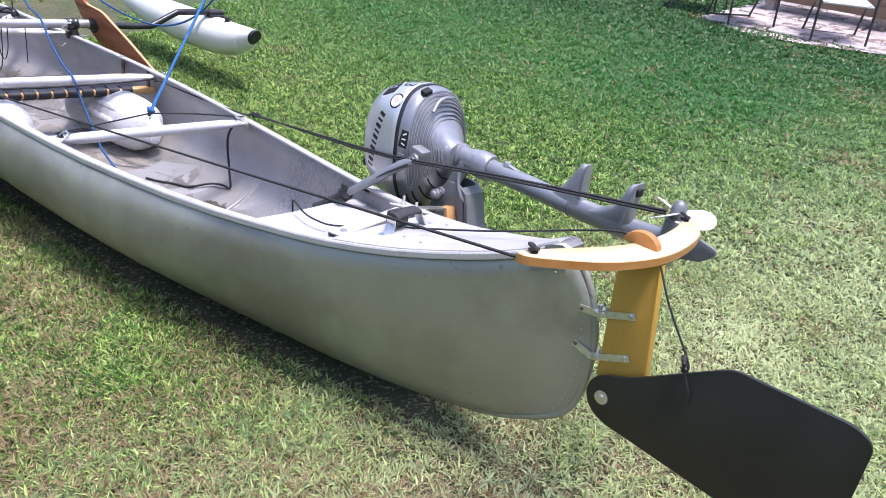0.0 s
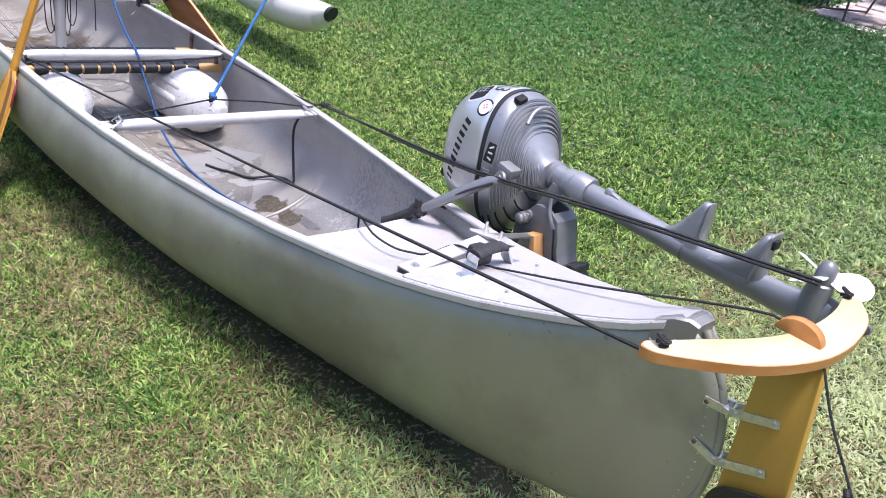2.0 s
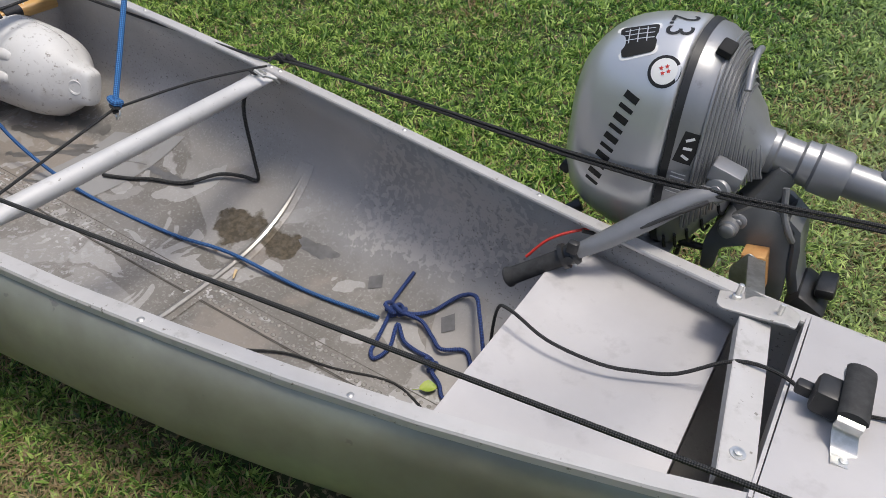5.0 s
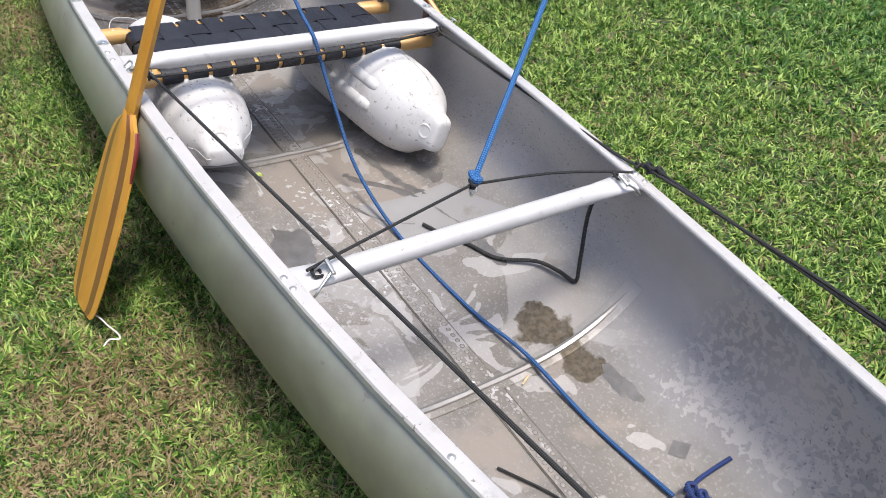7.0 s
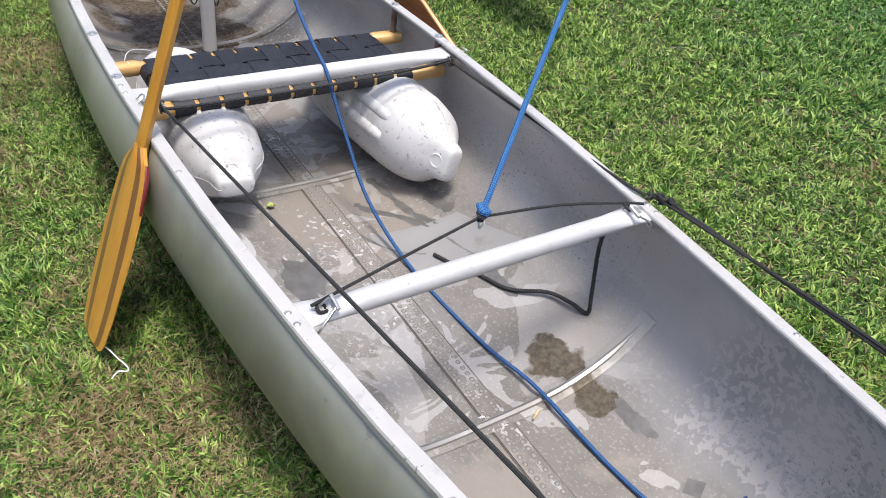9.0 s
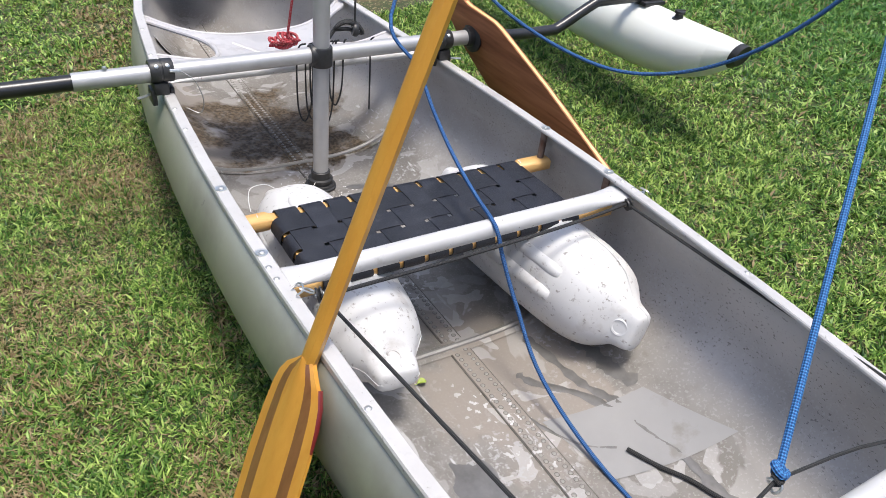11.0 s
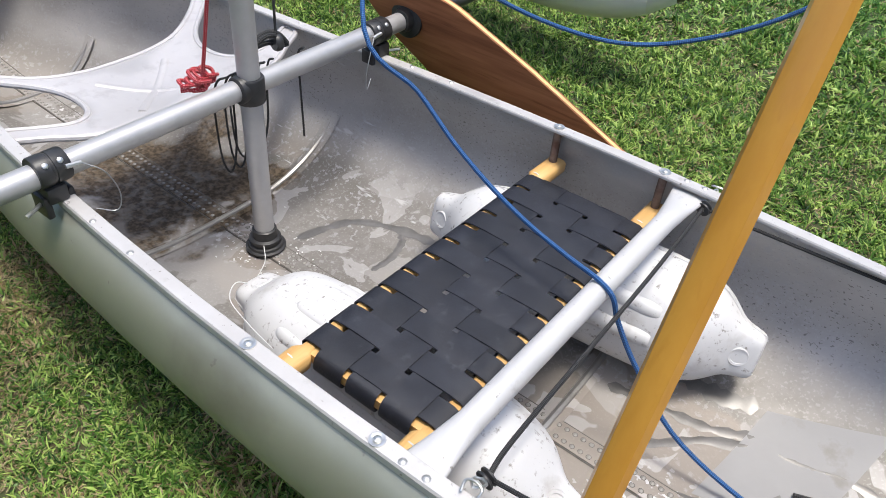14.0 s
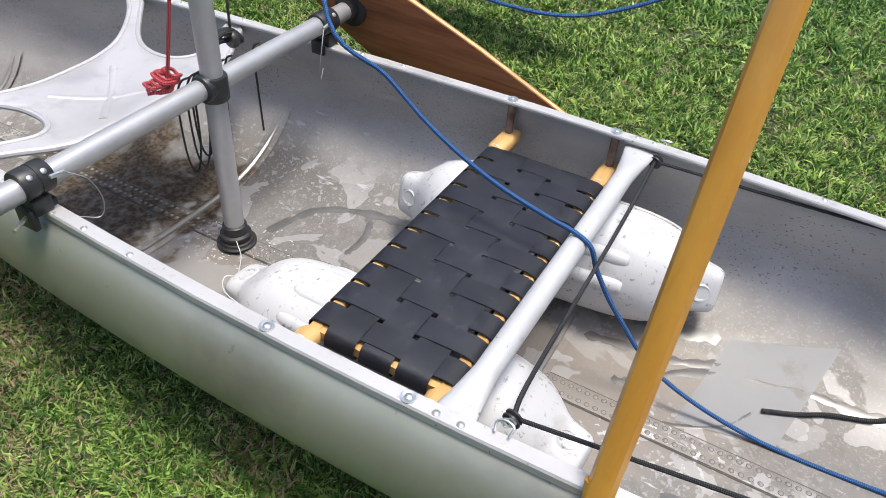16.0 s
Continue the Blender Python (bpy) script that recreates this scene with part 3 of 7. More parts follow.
def lettering(body, size, depth, m, name, mat, parent):
    """Raised letters as a part."""
    c = bpy.data.curves.new(name, "FONT")
    c.body, c.size, c.extrude, c.align_x, c.align_y = body, size, depth, "CENTER", "CENTER"
    tmp = bpy.data.objects.new("tmp", c)
    scene.collection.objects.link(tmp)
    bpy.context.view_layer.update()
    me = bpy.data.meshes.new_from_object(tmp.evaluated_get(bpy.context.evaluated_depsgraph_get()))
    bpy.data.objects.remove(tmp)
    bm = bmesh.new()
    bm.from_mesh(me)
    bpy.data.meshes.remove(me)
    bmesh.ops.transform(bm, verts=bm.verts, matrix=m)
    return part(name, bm, mat, parent, "", 0)


# ---- ground ----
def lawn_height(x, y):
    return -0.018 + 0.03 * np.clip(y - 1.2, 0.0, 9.0) + 0.010 * np.sin(x * 0.9 + 1.0) * np.sin(y * 0.7) * np.clip(np.abs(y) - 0.6, 0.0, 1.0)


def make_ground():
    xs = np.concatenate([[-400, -60, -20], np.arange(-10, 6.01, 0.25), [15, 60, 400]])
    ys = np.concatenate([[-400, -60, -15], np.arange(-4, 9.01, 0.25), [20, 60, 400]])
    verts = [(x, y, lawn_height(x, y) if abs(x) < 12 and -5 < y < 10 else lawn_height(0.0, float(y))) for x in xs for y in ys]
    ny = len(ys)
    faces = [(i * ny + j, (i + 1) * ny + j, (i + 1) * ny + j + 1, i * ny + j + 1) for i in range(len(xs) - 1) for j in range(ny - 1)]
    me = bpy.data.meshes.new("ground")
    me.from_pydata([tuple(map(float, v)) for v in verts], [], faces)
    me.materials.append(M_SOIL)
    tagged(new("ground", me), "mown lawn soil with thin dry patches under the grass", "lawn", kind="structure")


make_ground()


def make_backdrop():
    """An unseen ring of trees, behind the camera and past the patio, added to darken low sky and reflections."""
    rows = []
    for i in range(97):
        a = 2 * math.pi * (i % 96) / 96
        ring = []
        for j in range(10):
            k = j / 9
            far = 17.0 + 2.2 * noise.noise(Vector((math.cos(a) * 3.0, math.sin(a) * 3.0, k * 2.5))) + 2.4 * k * k
            tall = 7.0 + 1.8 * noise.noise(Vector((math.cos(a) * 4.0, math.sin(a) * 4.0, 7.0)))
            ring.append((-2.0 + far * math.cos(a), 1.0 + far * math.sin(a), -0.3 + tall * k))
        rows.append(ring)
    bm = loft(rows, False, False)
    bmesh.ops.remove_doubles(bm, verts=bm.verts, dist=0.001)
    bmesh.ops.recalc_face_normals(bm, faces=bm.faces)
    me = bpy.data.meshes.new("backdrop")
    bm.to_mesh(me)
    bm.free()
    me.materials.append(M_TREES)
    tagged(new("backdrop", me), "unseen dark green tree ring added to darken low sky and reflections", "trees", kind="structure")


make_backdrop()


# ---- hull lines ----
LENGTH = 5.6
ST_X = [0.004, -0.02, -0.05, -0.11, -0.2, -0.3, -0.55, -0.8, -1.3, -1.9, -2.5, -2.8]
ST_B = [0.006, 0.010, 0.016, 0.032, 0.062, 0.098, 0.165, 0.222, 0.322, 0.405, 0.448, 0.455]
ST_ZG = [0.41, 0.522, 0.580, 0.645, 0.604, 0.566, 0.492, 0.446, 0.402, 0.385, 0.382, 0.382]
ST_ZK = [0.36, 0.262, 0.224, 0.182, 0.134, 0.097, 0.041, 0.018, 0.005, 0.0, 0.0, 0.0]


def smooth_fair(values):
    """The lines through the stations as a smooth curve, looked up by x."""
    d = np.array([-a for a in ST_X] + [LENGTH + a for a in ST_X[-2::-1]])
    v = np.array(values + values[-2::-1])
    h = np.diff(d)
    sl = np.diff(v) / h
    m = np.zeros(len(d))
    m[1:-1] = [0 if a * b <= 0 else 2 * a * b / (a + b) for a, b in zip(sl, sl[1:])]
    m[0], m[-1] = sl[0], sl[-1]

    def at(x):
        q = min(max(-x, d[0]), d[-1])
        i = min(int(np.searchsorted(d, q, "right")) - 1, len(h) - 1)
        i = max(i, 0)
        t = (q - d[i]) / h[i]
        return float((1 + 2 * t) * (1 - t) ** 2 * v[i] + t * (1 - t) ** 2 * h[i] * m[i] + t * t * (3 - 2 * t) * v[i + 1] + t * t * (t - 1) * h[i] * m[i + 1])
    return at


even_beam, rim_z, keel_z = smooth_fair(ST_B), smooth_fair(ST_ZG), smooth_fair(ST_ZK)


def half_beam(x):
    """The boat is fuller forward than aft."""
    t = (-2.7 - x) / 1.65 if x > -4.35 else (x + 5.5) / 1.15
    return even_beam(x) + 0.052 * min(1.0, max(0.0, t)) ** 1.15


def section(x, inset=0.0, n=15):
    """Half a section from the keel to the rim on the starboard side: (y, z)."""
    b, zg, zk = half_beam(x) - inset, rim_z(x), keel_z(x) + inset
    mid = min(1.0, max(0.0, (b - 0.05) / 0.30))
    p, q = 0.95 - 0.33 * mid, 0.95 - 0.30 * mid
    out = []
    for i in range(n):
        a = math.pi / 2 * i / (n - 1)
        h = 1 - max(math.cos(a), 0.0) ** q
        y = b * math.sin(a) ** p * (1 + 0.12 * mid * mid * math.sin(math.pi * h) ** 1.2)
        out.append((y, zk + (zg - zk) * h))
    return out


def on_hull(x, y, inset=0.004):
    """The height of the inside of the bottom at x, y."""
    s = section(x, inset, 60)
    return float(np.interp(abs(y), [a for a, _ in s[:40]], [z for _, z in s[:40]]))


def stations():
    xs = [0.004, 0.0, -0.01, -0.02, -0.035, -0.05, -0.08, -0.11, -0.15, -0.2, -0.25, -0.3, -0.4, -0.5, -0.6, -0.7, -0.8, -0.95, -1.1, -1.3, -1.5, -1.7, -1.9, -2.1, -2.3, -2.5, -2.65]
    return xs + [-2.8] + [-LENGTH - x for x in xs[::-1]]


canoe = thing("canoe", (-2.8, 0, 0), "long weathered aluminium canoe lying slightly heeled on the grass", "canoe")


def make_hull():
    rings = []
    for x in stations():
        s = section(x)
        rings.append([(x, -y, z) for y, z in s[:0:-1]] + [(x, y, z) for y, z in s])
    bm = loft(rings, caps=False, closed=False)
    hull = part("hull", bm, [M_OUT, M_IN], canoe, "dull grey aluminium hull, its colour tinted olive for mirrored grass", 50)
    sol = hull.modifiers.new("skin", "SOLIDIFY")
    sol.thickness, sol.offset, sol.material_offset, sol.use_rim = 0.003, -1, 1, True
    return hull


hull = make_hull()


def rim_rail(side):
    """The flat-topped extrusion along one edge of the hull."""
    rings = []
    for x in [v for v in stations() if -5.45 <= v <= -0.14]:
        b, z = half_beam(x), rim_z(x)
        prof = [(0.0065, -0.010), (0.0065, 0.003), (0.004, 0.007), (-0.021, 0.007), (-0.023, 0.004), (-0.023, -0.001), (-0.004, -0.002), (-0.004, -0.012), (0.002, -0.012), (0.005, -0.012)]
        rings.append([(x, side * (b + o), z + d) for o, d in prof])
    return part("gunwale", loft(rings), M_RIM, canoe, "pale aluminium gunwale rail", 30)


rim_rail(-1)
rim_rail(1)


def rib(x, wide=0.022):
    s = section(x, 0.006, 40)
    pts = [(y, z) for y, z in s if z < 0.16]
    line = [(x, -y, z) for y, z in pts[::-1]] + [(x, y, z) for y, z in pts[1:]]
    part("rib", tube(line, [0.0015, wide * 0.26] + [wide * 0.44] * 8 + [wide * 0.26, 0.0015], 8, 1, 0.95), M_RIB, canoe, "worn pale rib")
    flange = [(x, -y, z) for y, z in pts[::-1]] + [(x, y, z) for y, z in pts[1:]]
    part("rib_flange", tube(flange, wide * 1.05, 8, 1, 0.12), M_IN, canoe)


for rib_x in (-0.95, -1.87, -2.845, -3.85, -4.75):
    rib(rib_x)


def keel_strip():
    """The lapped seam along the inside of the bottom: a thin plate with crisp edges."""
    rings = []
    for x in np.arange(-5.1, -0.45, 0.1):
        rings.append([(x, y, on_hull(x, y) + d) for y, d in ((-0.009, 0.0005), (-0.009, 0.0030), (-0.006, 0.0036), (0.017, 0.0036), (0.040, 0.0036), (0.043, 0.0030), (0.043, 0.0005))])
    part("keel_plate", loft(rings), M_IN, canoe, "grey riveted keel seam plate", 20)
    for y in (-0.0115, 0.0455):
        part("seam_edge", tube([(x, y, on_hull(x, y) + 0.0008) for x in np.arange(-5.1, -0.45, 0.1)], 0.0016, 5, 1), M_SEAMDIRT, canoe)


keel_strip()


def dome(r, h, n=8):
    return [(r * math.cos(2 * math.pi * j / n), r * math.sin(2 * math.pi * j / n), 0.0) for j in range(n)] + [(r * 0.6 * math.cos(2 * math.pi * j / n), r * 0.6 * math.sin(2 * math.pi * j / n), h * 0.8) for j in range(n)] + [(0, 0, h)]


def rivet_field(name, places, r, h, parent, mat, kind="stuff"):
    """Many small rivet heads in one mesh; places: (point, normal)."""
    n = 8
    base = np.array(dome(r, h, n))
    fs = [(j, (j + 1) % n, n + (j + 1) % n, n + j) for j in range(n)] + [(n + j, n + (j + 1) % n, 2 * n) for j in range(n)]
    verts, faces = [], []
    o = ORIGIN[parent.name]
    for p, nor in places:
        q = np.array(Vector(nor).to_track_quat("Z", "Y").to_matrix())
        at = len(verts)
        verts += [tuple(v) for v in base @ q.T + np.array(Vector(p) - o)]
        faces += [tuple(at + i for i in f) for f in fs]
    me = bpy.data.meshes.new(name)
    me.from_pydata(verts, [], faces)
    me.materials.append(mat)
    me.polygons.foreach_set("use_smooth", [True] * len(me.polygons))
    ob = new(name, me)
    ob.parent = parent
    return tagged(ob, kind=kind)


keel_places = [(x + (0.0095 if i else 0), y, on_hull(x, y) + 0.0036) for x in np.arange(-5.0, -0.6, 0.019) for i, y in enumerate((0.002, 0.031))]
rivet_field("rivet_grime", [(p, (0, 0, 1)) for p in keel_places], 0.0064, 0.0007, canoe, M_SEAMDIRT)
rivet_field("keel_rivets", [((x, y, z + 0.0003), (0, 0, 1)) for x, y, z in keel_places], 0.0048, 0.0022, canoe, M_OLDRIVET)
stem_places = []
for side in (-1, 1):
    for z in np.arange(0.245, 0.61, 0.019):
        x = np.interp(z, [0.223, 0.262, 0.36, 0.405, 0.515, 0.57, 0.632], [-0.05, -0.02, 0.0, 0.0, -0.018, -0.046, -0.10]) - 0.020
        stem_places.append(((x, side * (0.013 + 0.05 * max(0, 0.3 - abs(z - 0.42)) * 0.2), z), (0.1, side, 0)))
    for x in np.arange(-0.06, -0.5, -0.019):
        stem_places.append(((x, side * 0.022, keel_z(x) + 0.018), (0, side, 0)))
rivet_field("stem_rivets", stem_places, 0.0025, 0.0012, canoe, M_RIVET)


def stem_band():
    """The doubled metal strip that closes the stern edge."""
    prof = [(-0.46, 0.056), (-0.3, 0.096), (-0.2, 0.133), (-0.11, 0.181), (-0.05, 0.223), (-0.02, 0.261), (-0.003, 0.315), (0.003, 0.37), (-0.001, 0.455), (-0.020, 0.522), (-0.050, 0.580), (-0.098, 0.636)]
    bm = tube([(x + 0.001, 0, z) for x, z in prof], 0.0085, 10, 3)
    part("stem_band", bm, M_OUT, canoe, "grey metal stem band")


stem_band()


# gunwale rivets, set in pairs at the thwarts and singly along the rail
def rail_top(x, side, inset=0.004):
    return (x, side * (half_beam(x) - inset), rim_z(x) + 0.007)


rivet_field("gunwale_rivets", [(rail_top(x, s), (0, 0, 1)) for s in (-1, 1) for x in (-1.94, -1.97, -2.805, -2.845, -2.44, -1.55, -1.2, -3.46, -3.58, -3.78, -3.95, -4.15, -4.45, -0.62, -0.45)], 0.0068, 0.003, canoe, M_RIVET)


def thwart(x, z, r, reach):
    """A round tube across the boat with flattened, riveted ends."""
    ys = [-reach, -reach + 0.03, -reach + 0.07, -reach + 0.12, 0, reach - 0.12, reach - 0.07, reach - 0.03, reach]
    rings = []
    for y in ys:
        e = min(1.0, max(0.0, (reach - abs(y)) / 0.11))
        w, h, dz = r * (1.75 - 0.75 * e), r * (0.16 + 0.84 * e), -r * 0.35 * e
        rings.append([(x + w * math.cos(a), y, z + dz + h * math.sin(a)) for a in (2 * math.pi * j / 16 for j in range(16))])
    return part("thwart", loft(rings), M_THWART, canoe, "chalky pale aluminium tube thwart with flattened ends", 60)


thwart(-1.965, rim_z(-1.965) - 0.002, 0.0205, half_beam(-1.965) - 0.012)
thwart(-2.828, rim_z(-2.825) - 0.014, 0.0215, half_beam(-2.825) - 0.012)
thwart(-3.765, rim_z(-3.765) + 0.006, 0.014, half_beam(-3.765) - 0.012)


def deck(x0, x1, name, label):
    """A cambered end deck that lies in the rails."""
    xs = np.linspace(x0, x1, 14)
    rings = []
    for x in xs:
        b, z = half_beam(x) - 0.004, rim_z(x) + 0.010
        row = [(x, b * t, z + 0.006 * (1 - t * t)) for t in np.linspace(-1, 1, 9)]
        rings.append(row + [(a, c, d - 0.004) for a, c, d in row[::-1]])
    return part(name, loft(rings), M_DECK, canoe, label, 40)


deck(-0.690, -0.125, "stern_deck", "pale aluminium stern deck plate")
deck(-5.46, -4.98, "bow_deck", "pale aluminium bow deck plate")
# turned-down front edge of the stern deck
part("deck_lip", beam((-0.694, -half_beam(-0.694) + 0.012, rim_z(-0.694) - 0.012), (-0.694, half_beam(-0.694) - 0.012, rim_z(-0.694) - 0.012), 0.005, 0.045), M_DECK, canoe)


def stern_casting():
    b = half_beam(-0.13)
    rings = []
    for x, w, zt in ((-0.170, half_beam(-0.170) + 0.003, rim_z(-0.170) + 0.013), (-0.14, half_beam(-0.14) + 0.003, rim_z(-0.14) + 0.013), (-0.115, half_beam(-0.115) + 0.003, rim_z(-0.115) + 0.011), (-0.098, 0.0290, 0.650)):
        rings.append([(x, -w, zt - 0.062), (x, -w, zt - 0.004), (x, -w + 0.006, zt), (x, w - 0.006, zt), (x, w, zt - 0.004), (x, w, zt - 0.062)])
    part("stern_cap", loft(rings), M_CAP, canoe, "grey riveted stern end cap", 30)
    rivet_field("cap_rivets", [((x, s * (half_beam(x) + 0.0045), z), (0, s, 0)) for s in (-1, 1) for x, z in ((-0.115, 0.585), (-0.125, 0.607), (-0.105, 0.607), (-0.165, 0.59))], 0.004, 0.002, canoe, M_RIVET)


stern_casting()


def stern_seat():
    """A dished sheet-metal seat across the stern, open behind."""
    xs = np.linspace(-1.112, -0.788, 11)
    rows = []
    for i, x in enumerate(xs):
        b = half_beam(x) - 0.010
        row = []
        for t in np.linspace(-1, 1, 17):
            side = max(0.0, abs(t) - 0.55) / 0.45
            dip = -0.028 * math.cos(t * math.pi / 2) * math.sin(math.pi * min(1, (i + 1.5) / 10))
            row.append((x, b * t, 0.370 + dip - 0.012 * side + (x + 1.11) * 0.07))
        if i == 0:
            rows.append([(a - 0.004, c, d - 0.05) for a, c, d in row])
            rows.append([(a - 0.003, c, d - 0.008) for a, c, d in row])
        rows.append(row)
    rows.append([(a + 0.004, c, d - 0.03) for a, c, d in rows[-1]])
    bm = loft(rows, False, False)
    seat = part("stern_seat", bm, M_DECK, canoe, "pale dished aluminium stern seat", 50)
    sol = seat.modifiers.new("skin", "SOLIDIFY")
    sol.thickness, sol.offset = 0.003, -1


stern_seat()


def bow_seat():
    """A pressed metal seat: a dished pan waisted at its sides, whose corners run out into four arms to the gunwales."""
    mid = -0.030
    half = [(-4.135, 0.0), (-4.138, 0.08), (-4.160, 0.16), (-4.205, 0.235), (-4.262, 0.300), (-4.318, half_beam(-4.318) - 0.022), (-4.282, half_beam(-4.282) - 0.018), (-4.215, 0.292),
            (-4.150, 0.228), (-4.085, 0.190), (-4.020, 0.182), (-3.965, 0.200), (-3.938, 0.245), (-3.955, 0.310), (-3.996, half_beam(-3.996) - 0.016), (-3.955, half_beam(-3.955) - 0.018),
            (-3.912, 0.325), (-3.872, 0.262), (-3.842, 0.180), (-3.834, 0.09)]

    def shift(y):
        return y + mid * max(0.0, 1 - abs(y) / 0.36)
    ring = [(x, shift(y), 0) for x, y in half] + [(-3.833, shift(0.0), 0)] + [(x, shift(-y), 0) for x, y in half[:0:-1]]

    def height(x, y):
        a = min(1.0, max(0.0, (abs(y - mid) - 0.15) / 0.21))
        a = a * a * (3 - 2 * a)
        tip = rim_z(x) - 0.014
        return 0.366 + (tip - 0.366) * a - 0.024 * math.exp(-((x + 3.985) / 0.10) ** 2 - ((y - mid) / 0.13) ** 2) * (1 - a)
    edge = [(p.x, p.y) for p in curve(ring + ring[:1], 4)[:-1]]
    bm = bmesh.new()
    bm.faces.new([bm.verts.new((x, y, 0)) for x, y in edge])
    bmesh.ops.triangulate(bm, faces=bm.faces)
    for _ in range(2):
        bmesh.ops.subdivide_edges(bm, edges=bm.edges, cuts=1, use_grid_fill=True)
    for v in bm.verts:
        v.co.z = height(v.co.x, v.co.y)
    pan = part("bow_seat", bm, M_DECK, canoe, "pale pressed aluminium bow seat with four arms", 60)
    s = pan.modifiers.new("skin", "SOLIDIFY")
    s.thickness, s.offset = 0.005, -1
    loop = [(x, y, height(x, y) - 0.003) for x, y in edge]
    part("rolled_edge", tube(loop + loop[:1], 0.0075, 8, 1), M_DECK, pan)
    for k in (-1, 1):
        part("stamped_ridge", tube([(x, mid + k * v, height(x, mid + k * v) + 0.001) for x, v in ((-4.075, 0.095), (-4.03, 0.05), (-3.985, 0.0), (-3.94, -0.05), (-3.895, -0.095))], 0.0095, 8, 4, 0.32), M_DECK, pan)


bow_seat()


# ---- dried and wet marks on the bottom ----
def mark(cx, cy, rx, ry, seed, mat, name, label, lift=0.0026, lobes=0.35, turn=0.0):
    """A thin irregular film that follows the bottom of the boat."""
    rnd = random.Random(seed)
    ph = [rnd.uniform(0, 6.28) for _ in range(6)]
    n = 44
    bm = bmesh.new()
    rings = []
    for f in (0.0, 0.35, 0.7, 1.0):
        ring = []
        for j in range(n):
            a = 2 * math.pi * j / n
            k = 1 + lobes * (0.5 * math.sin(2 * a + ph[0]) + 0.35 * math.sin(3 * a + ph[1]) + 0.3 * math.sin(5 * a + ph[2]) + 0.2 * math.sin(9 * a + ph[3]) + 0.14 * math.sin(15 * a + ph[4]))
            u, v = rx * k * f * math.cos(a), ry * k * f * math.sin(a)
            x, y = cx + u * math.cos(turn) - v * math.sin(turn), cy + u * math.sin(turn) + v * math.cos(turn)
            ring.append((x, y, on_hull(x, y, 0.003) + lift * (1 if f < 1 else 0.4)))
            if f == 0:
                break
        rings.append(ring)
    c = bm.verts.new(rings[0][0])
    vs = [[bm.verts.new(p) for p in r] for r in rings[1:]]
    for j in range(n):
        bm.faces.new((c, vs[0][j], vs[0][(j + 1) % n]))
        for a, b in zip(vs, vs[1:]):
            bm.faces.new((a[j], b[j], b[(j + 1) % n], a[(j + 1) % n]))
    return part(name, bm, mat, canoe, label, 80)


def trail(points, width, seed, name="wet_trail"):
    """A meandering dark film where water has run along the bottom."""
    rnd = random.Random(seed)
    P = curve([(x, y, 0) for x, y in points], 6)
    rows = []
    for i, p in enumerate(P):
        t = (P[min(i + 1, len(P) - 1)] - P[max(i - 1, 0)]).normalized()
        w = width * (0.55 + 0.9 * rnd.random()) * (0.25 if i in (0, len(P) - 1) else 1)
        row = []
        for k in (-1, -0.4, 0.4, 1):
            q = p + Vector((-t.y, t.x, 0)) * w * k
            row.append((q.x, q.y, on_hull(q.x, q.y, 0.003) + (0.0022 if abs(k) < 1 else 0.0012)))
        rows.append(row)
    return part(name, loft(rows, False, False), M_WATER, canoe, "", 80)


trail([(-2.80, 0.19), (-2.722, 0.202), (-2.597, 0.217), (-2.503, 0.249), (-2.407, 0.251), (-2.325, 0.268), (-2.249, 0.267), (-2.15, 0.272)], 0.011, 1)
trail([(-2.70, 0.10), (-2.656, 0.12), (-2.585, 0.186), (-2.513, 0.225), (-2.504, 0.256)], 0.010, 2)
trail([(-2.72, 0.28), (-2.67, 0.295), (-2.589, 0.298), (-2.523, 0.316)], 0.016, 3)
trail([(-2.62, 0.03), (-2.584, 0.036), (-2.506, 0.071), (-2.45, 0.11), (-2.402, 0.184)], 0.006, 4)
trail([(-3.652, 0.087), (-3.623, 0.168), (-3.576, 0.23), (-3.473, 0.269), (-3.343, 0.289), (-3.25, 0.303)], 0.011, 5)
trail([(-3.45, 0.26), (-3.43, 0.244), (-3.418, 0.187), (-3.426, 0.124)], 0.009, 6)
MARKS = [(-2.44, -0.17, 0.10, 0.05, 10, M_WATER), (-1.72, 0.26, 0.05, 0.02, 8, M_WATER)]
for cx, cy, rx, ry, seed, mm in MARKS:
    mark(cx, cy, rx, ry, seed, mm, "wet_mark", "", 0.0022)


def repair_patch(cx, cy, w, h, turn):
    """A small square patch that lies on the curved bottom."""
    rows = []
    for i in range(5):
        row = []
        for j in range(5):
            u, v = w * (i / 4 - 0.5), h * (j / 4 - 0.5)
            x, y = cx + u * math.cos(turn) - v * math.sin(turn), cy + u * math.sin(turn) + v * math.cos(turn)
            row.append((x, y, on_hull(x, y, 0.003) + 0.0022))
        rows.append(row)
    part("repair_patch", loft(rows, False, False), M_WATER, canoe, "", 80)


repair_patch(-1.535, 0.245, 0.034, 0.030, 0.5)
repair_patch(-1.322, 0.222, 0.030, 0.034, 0.6)


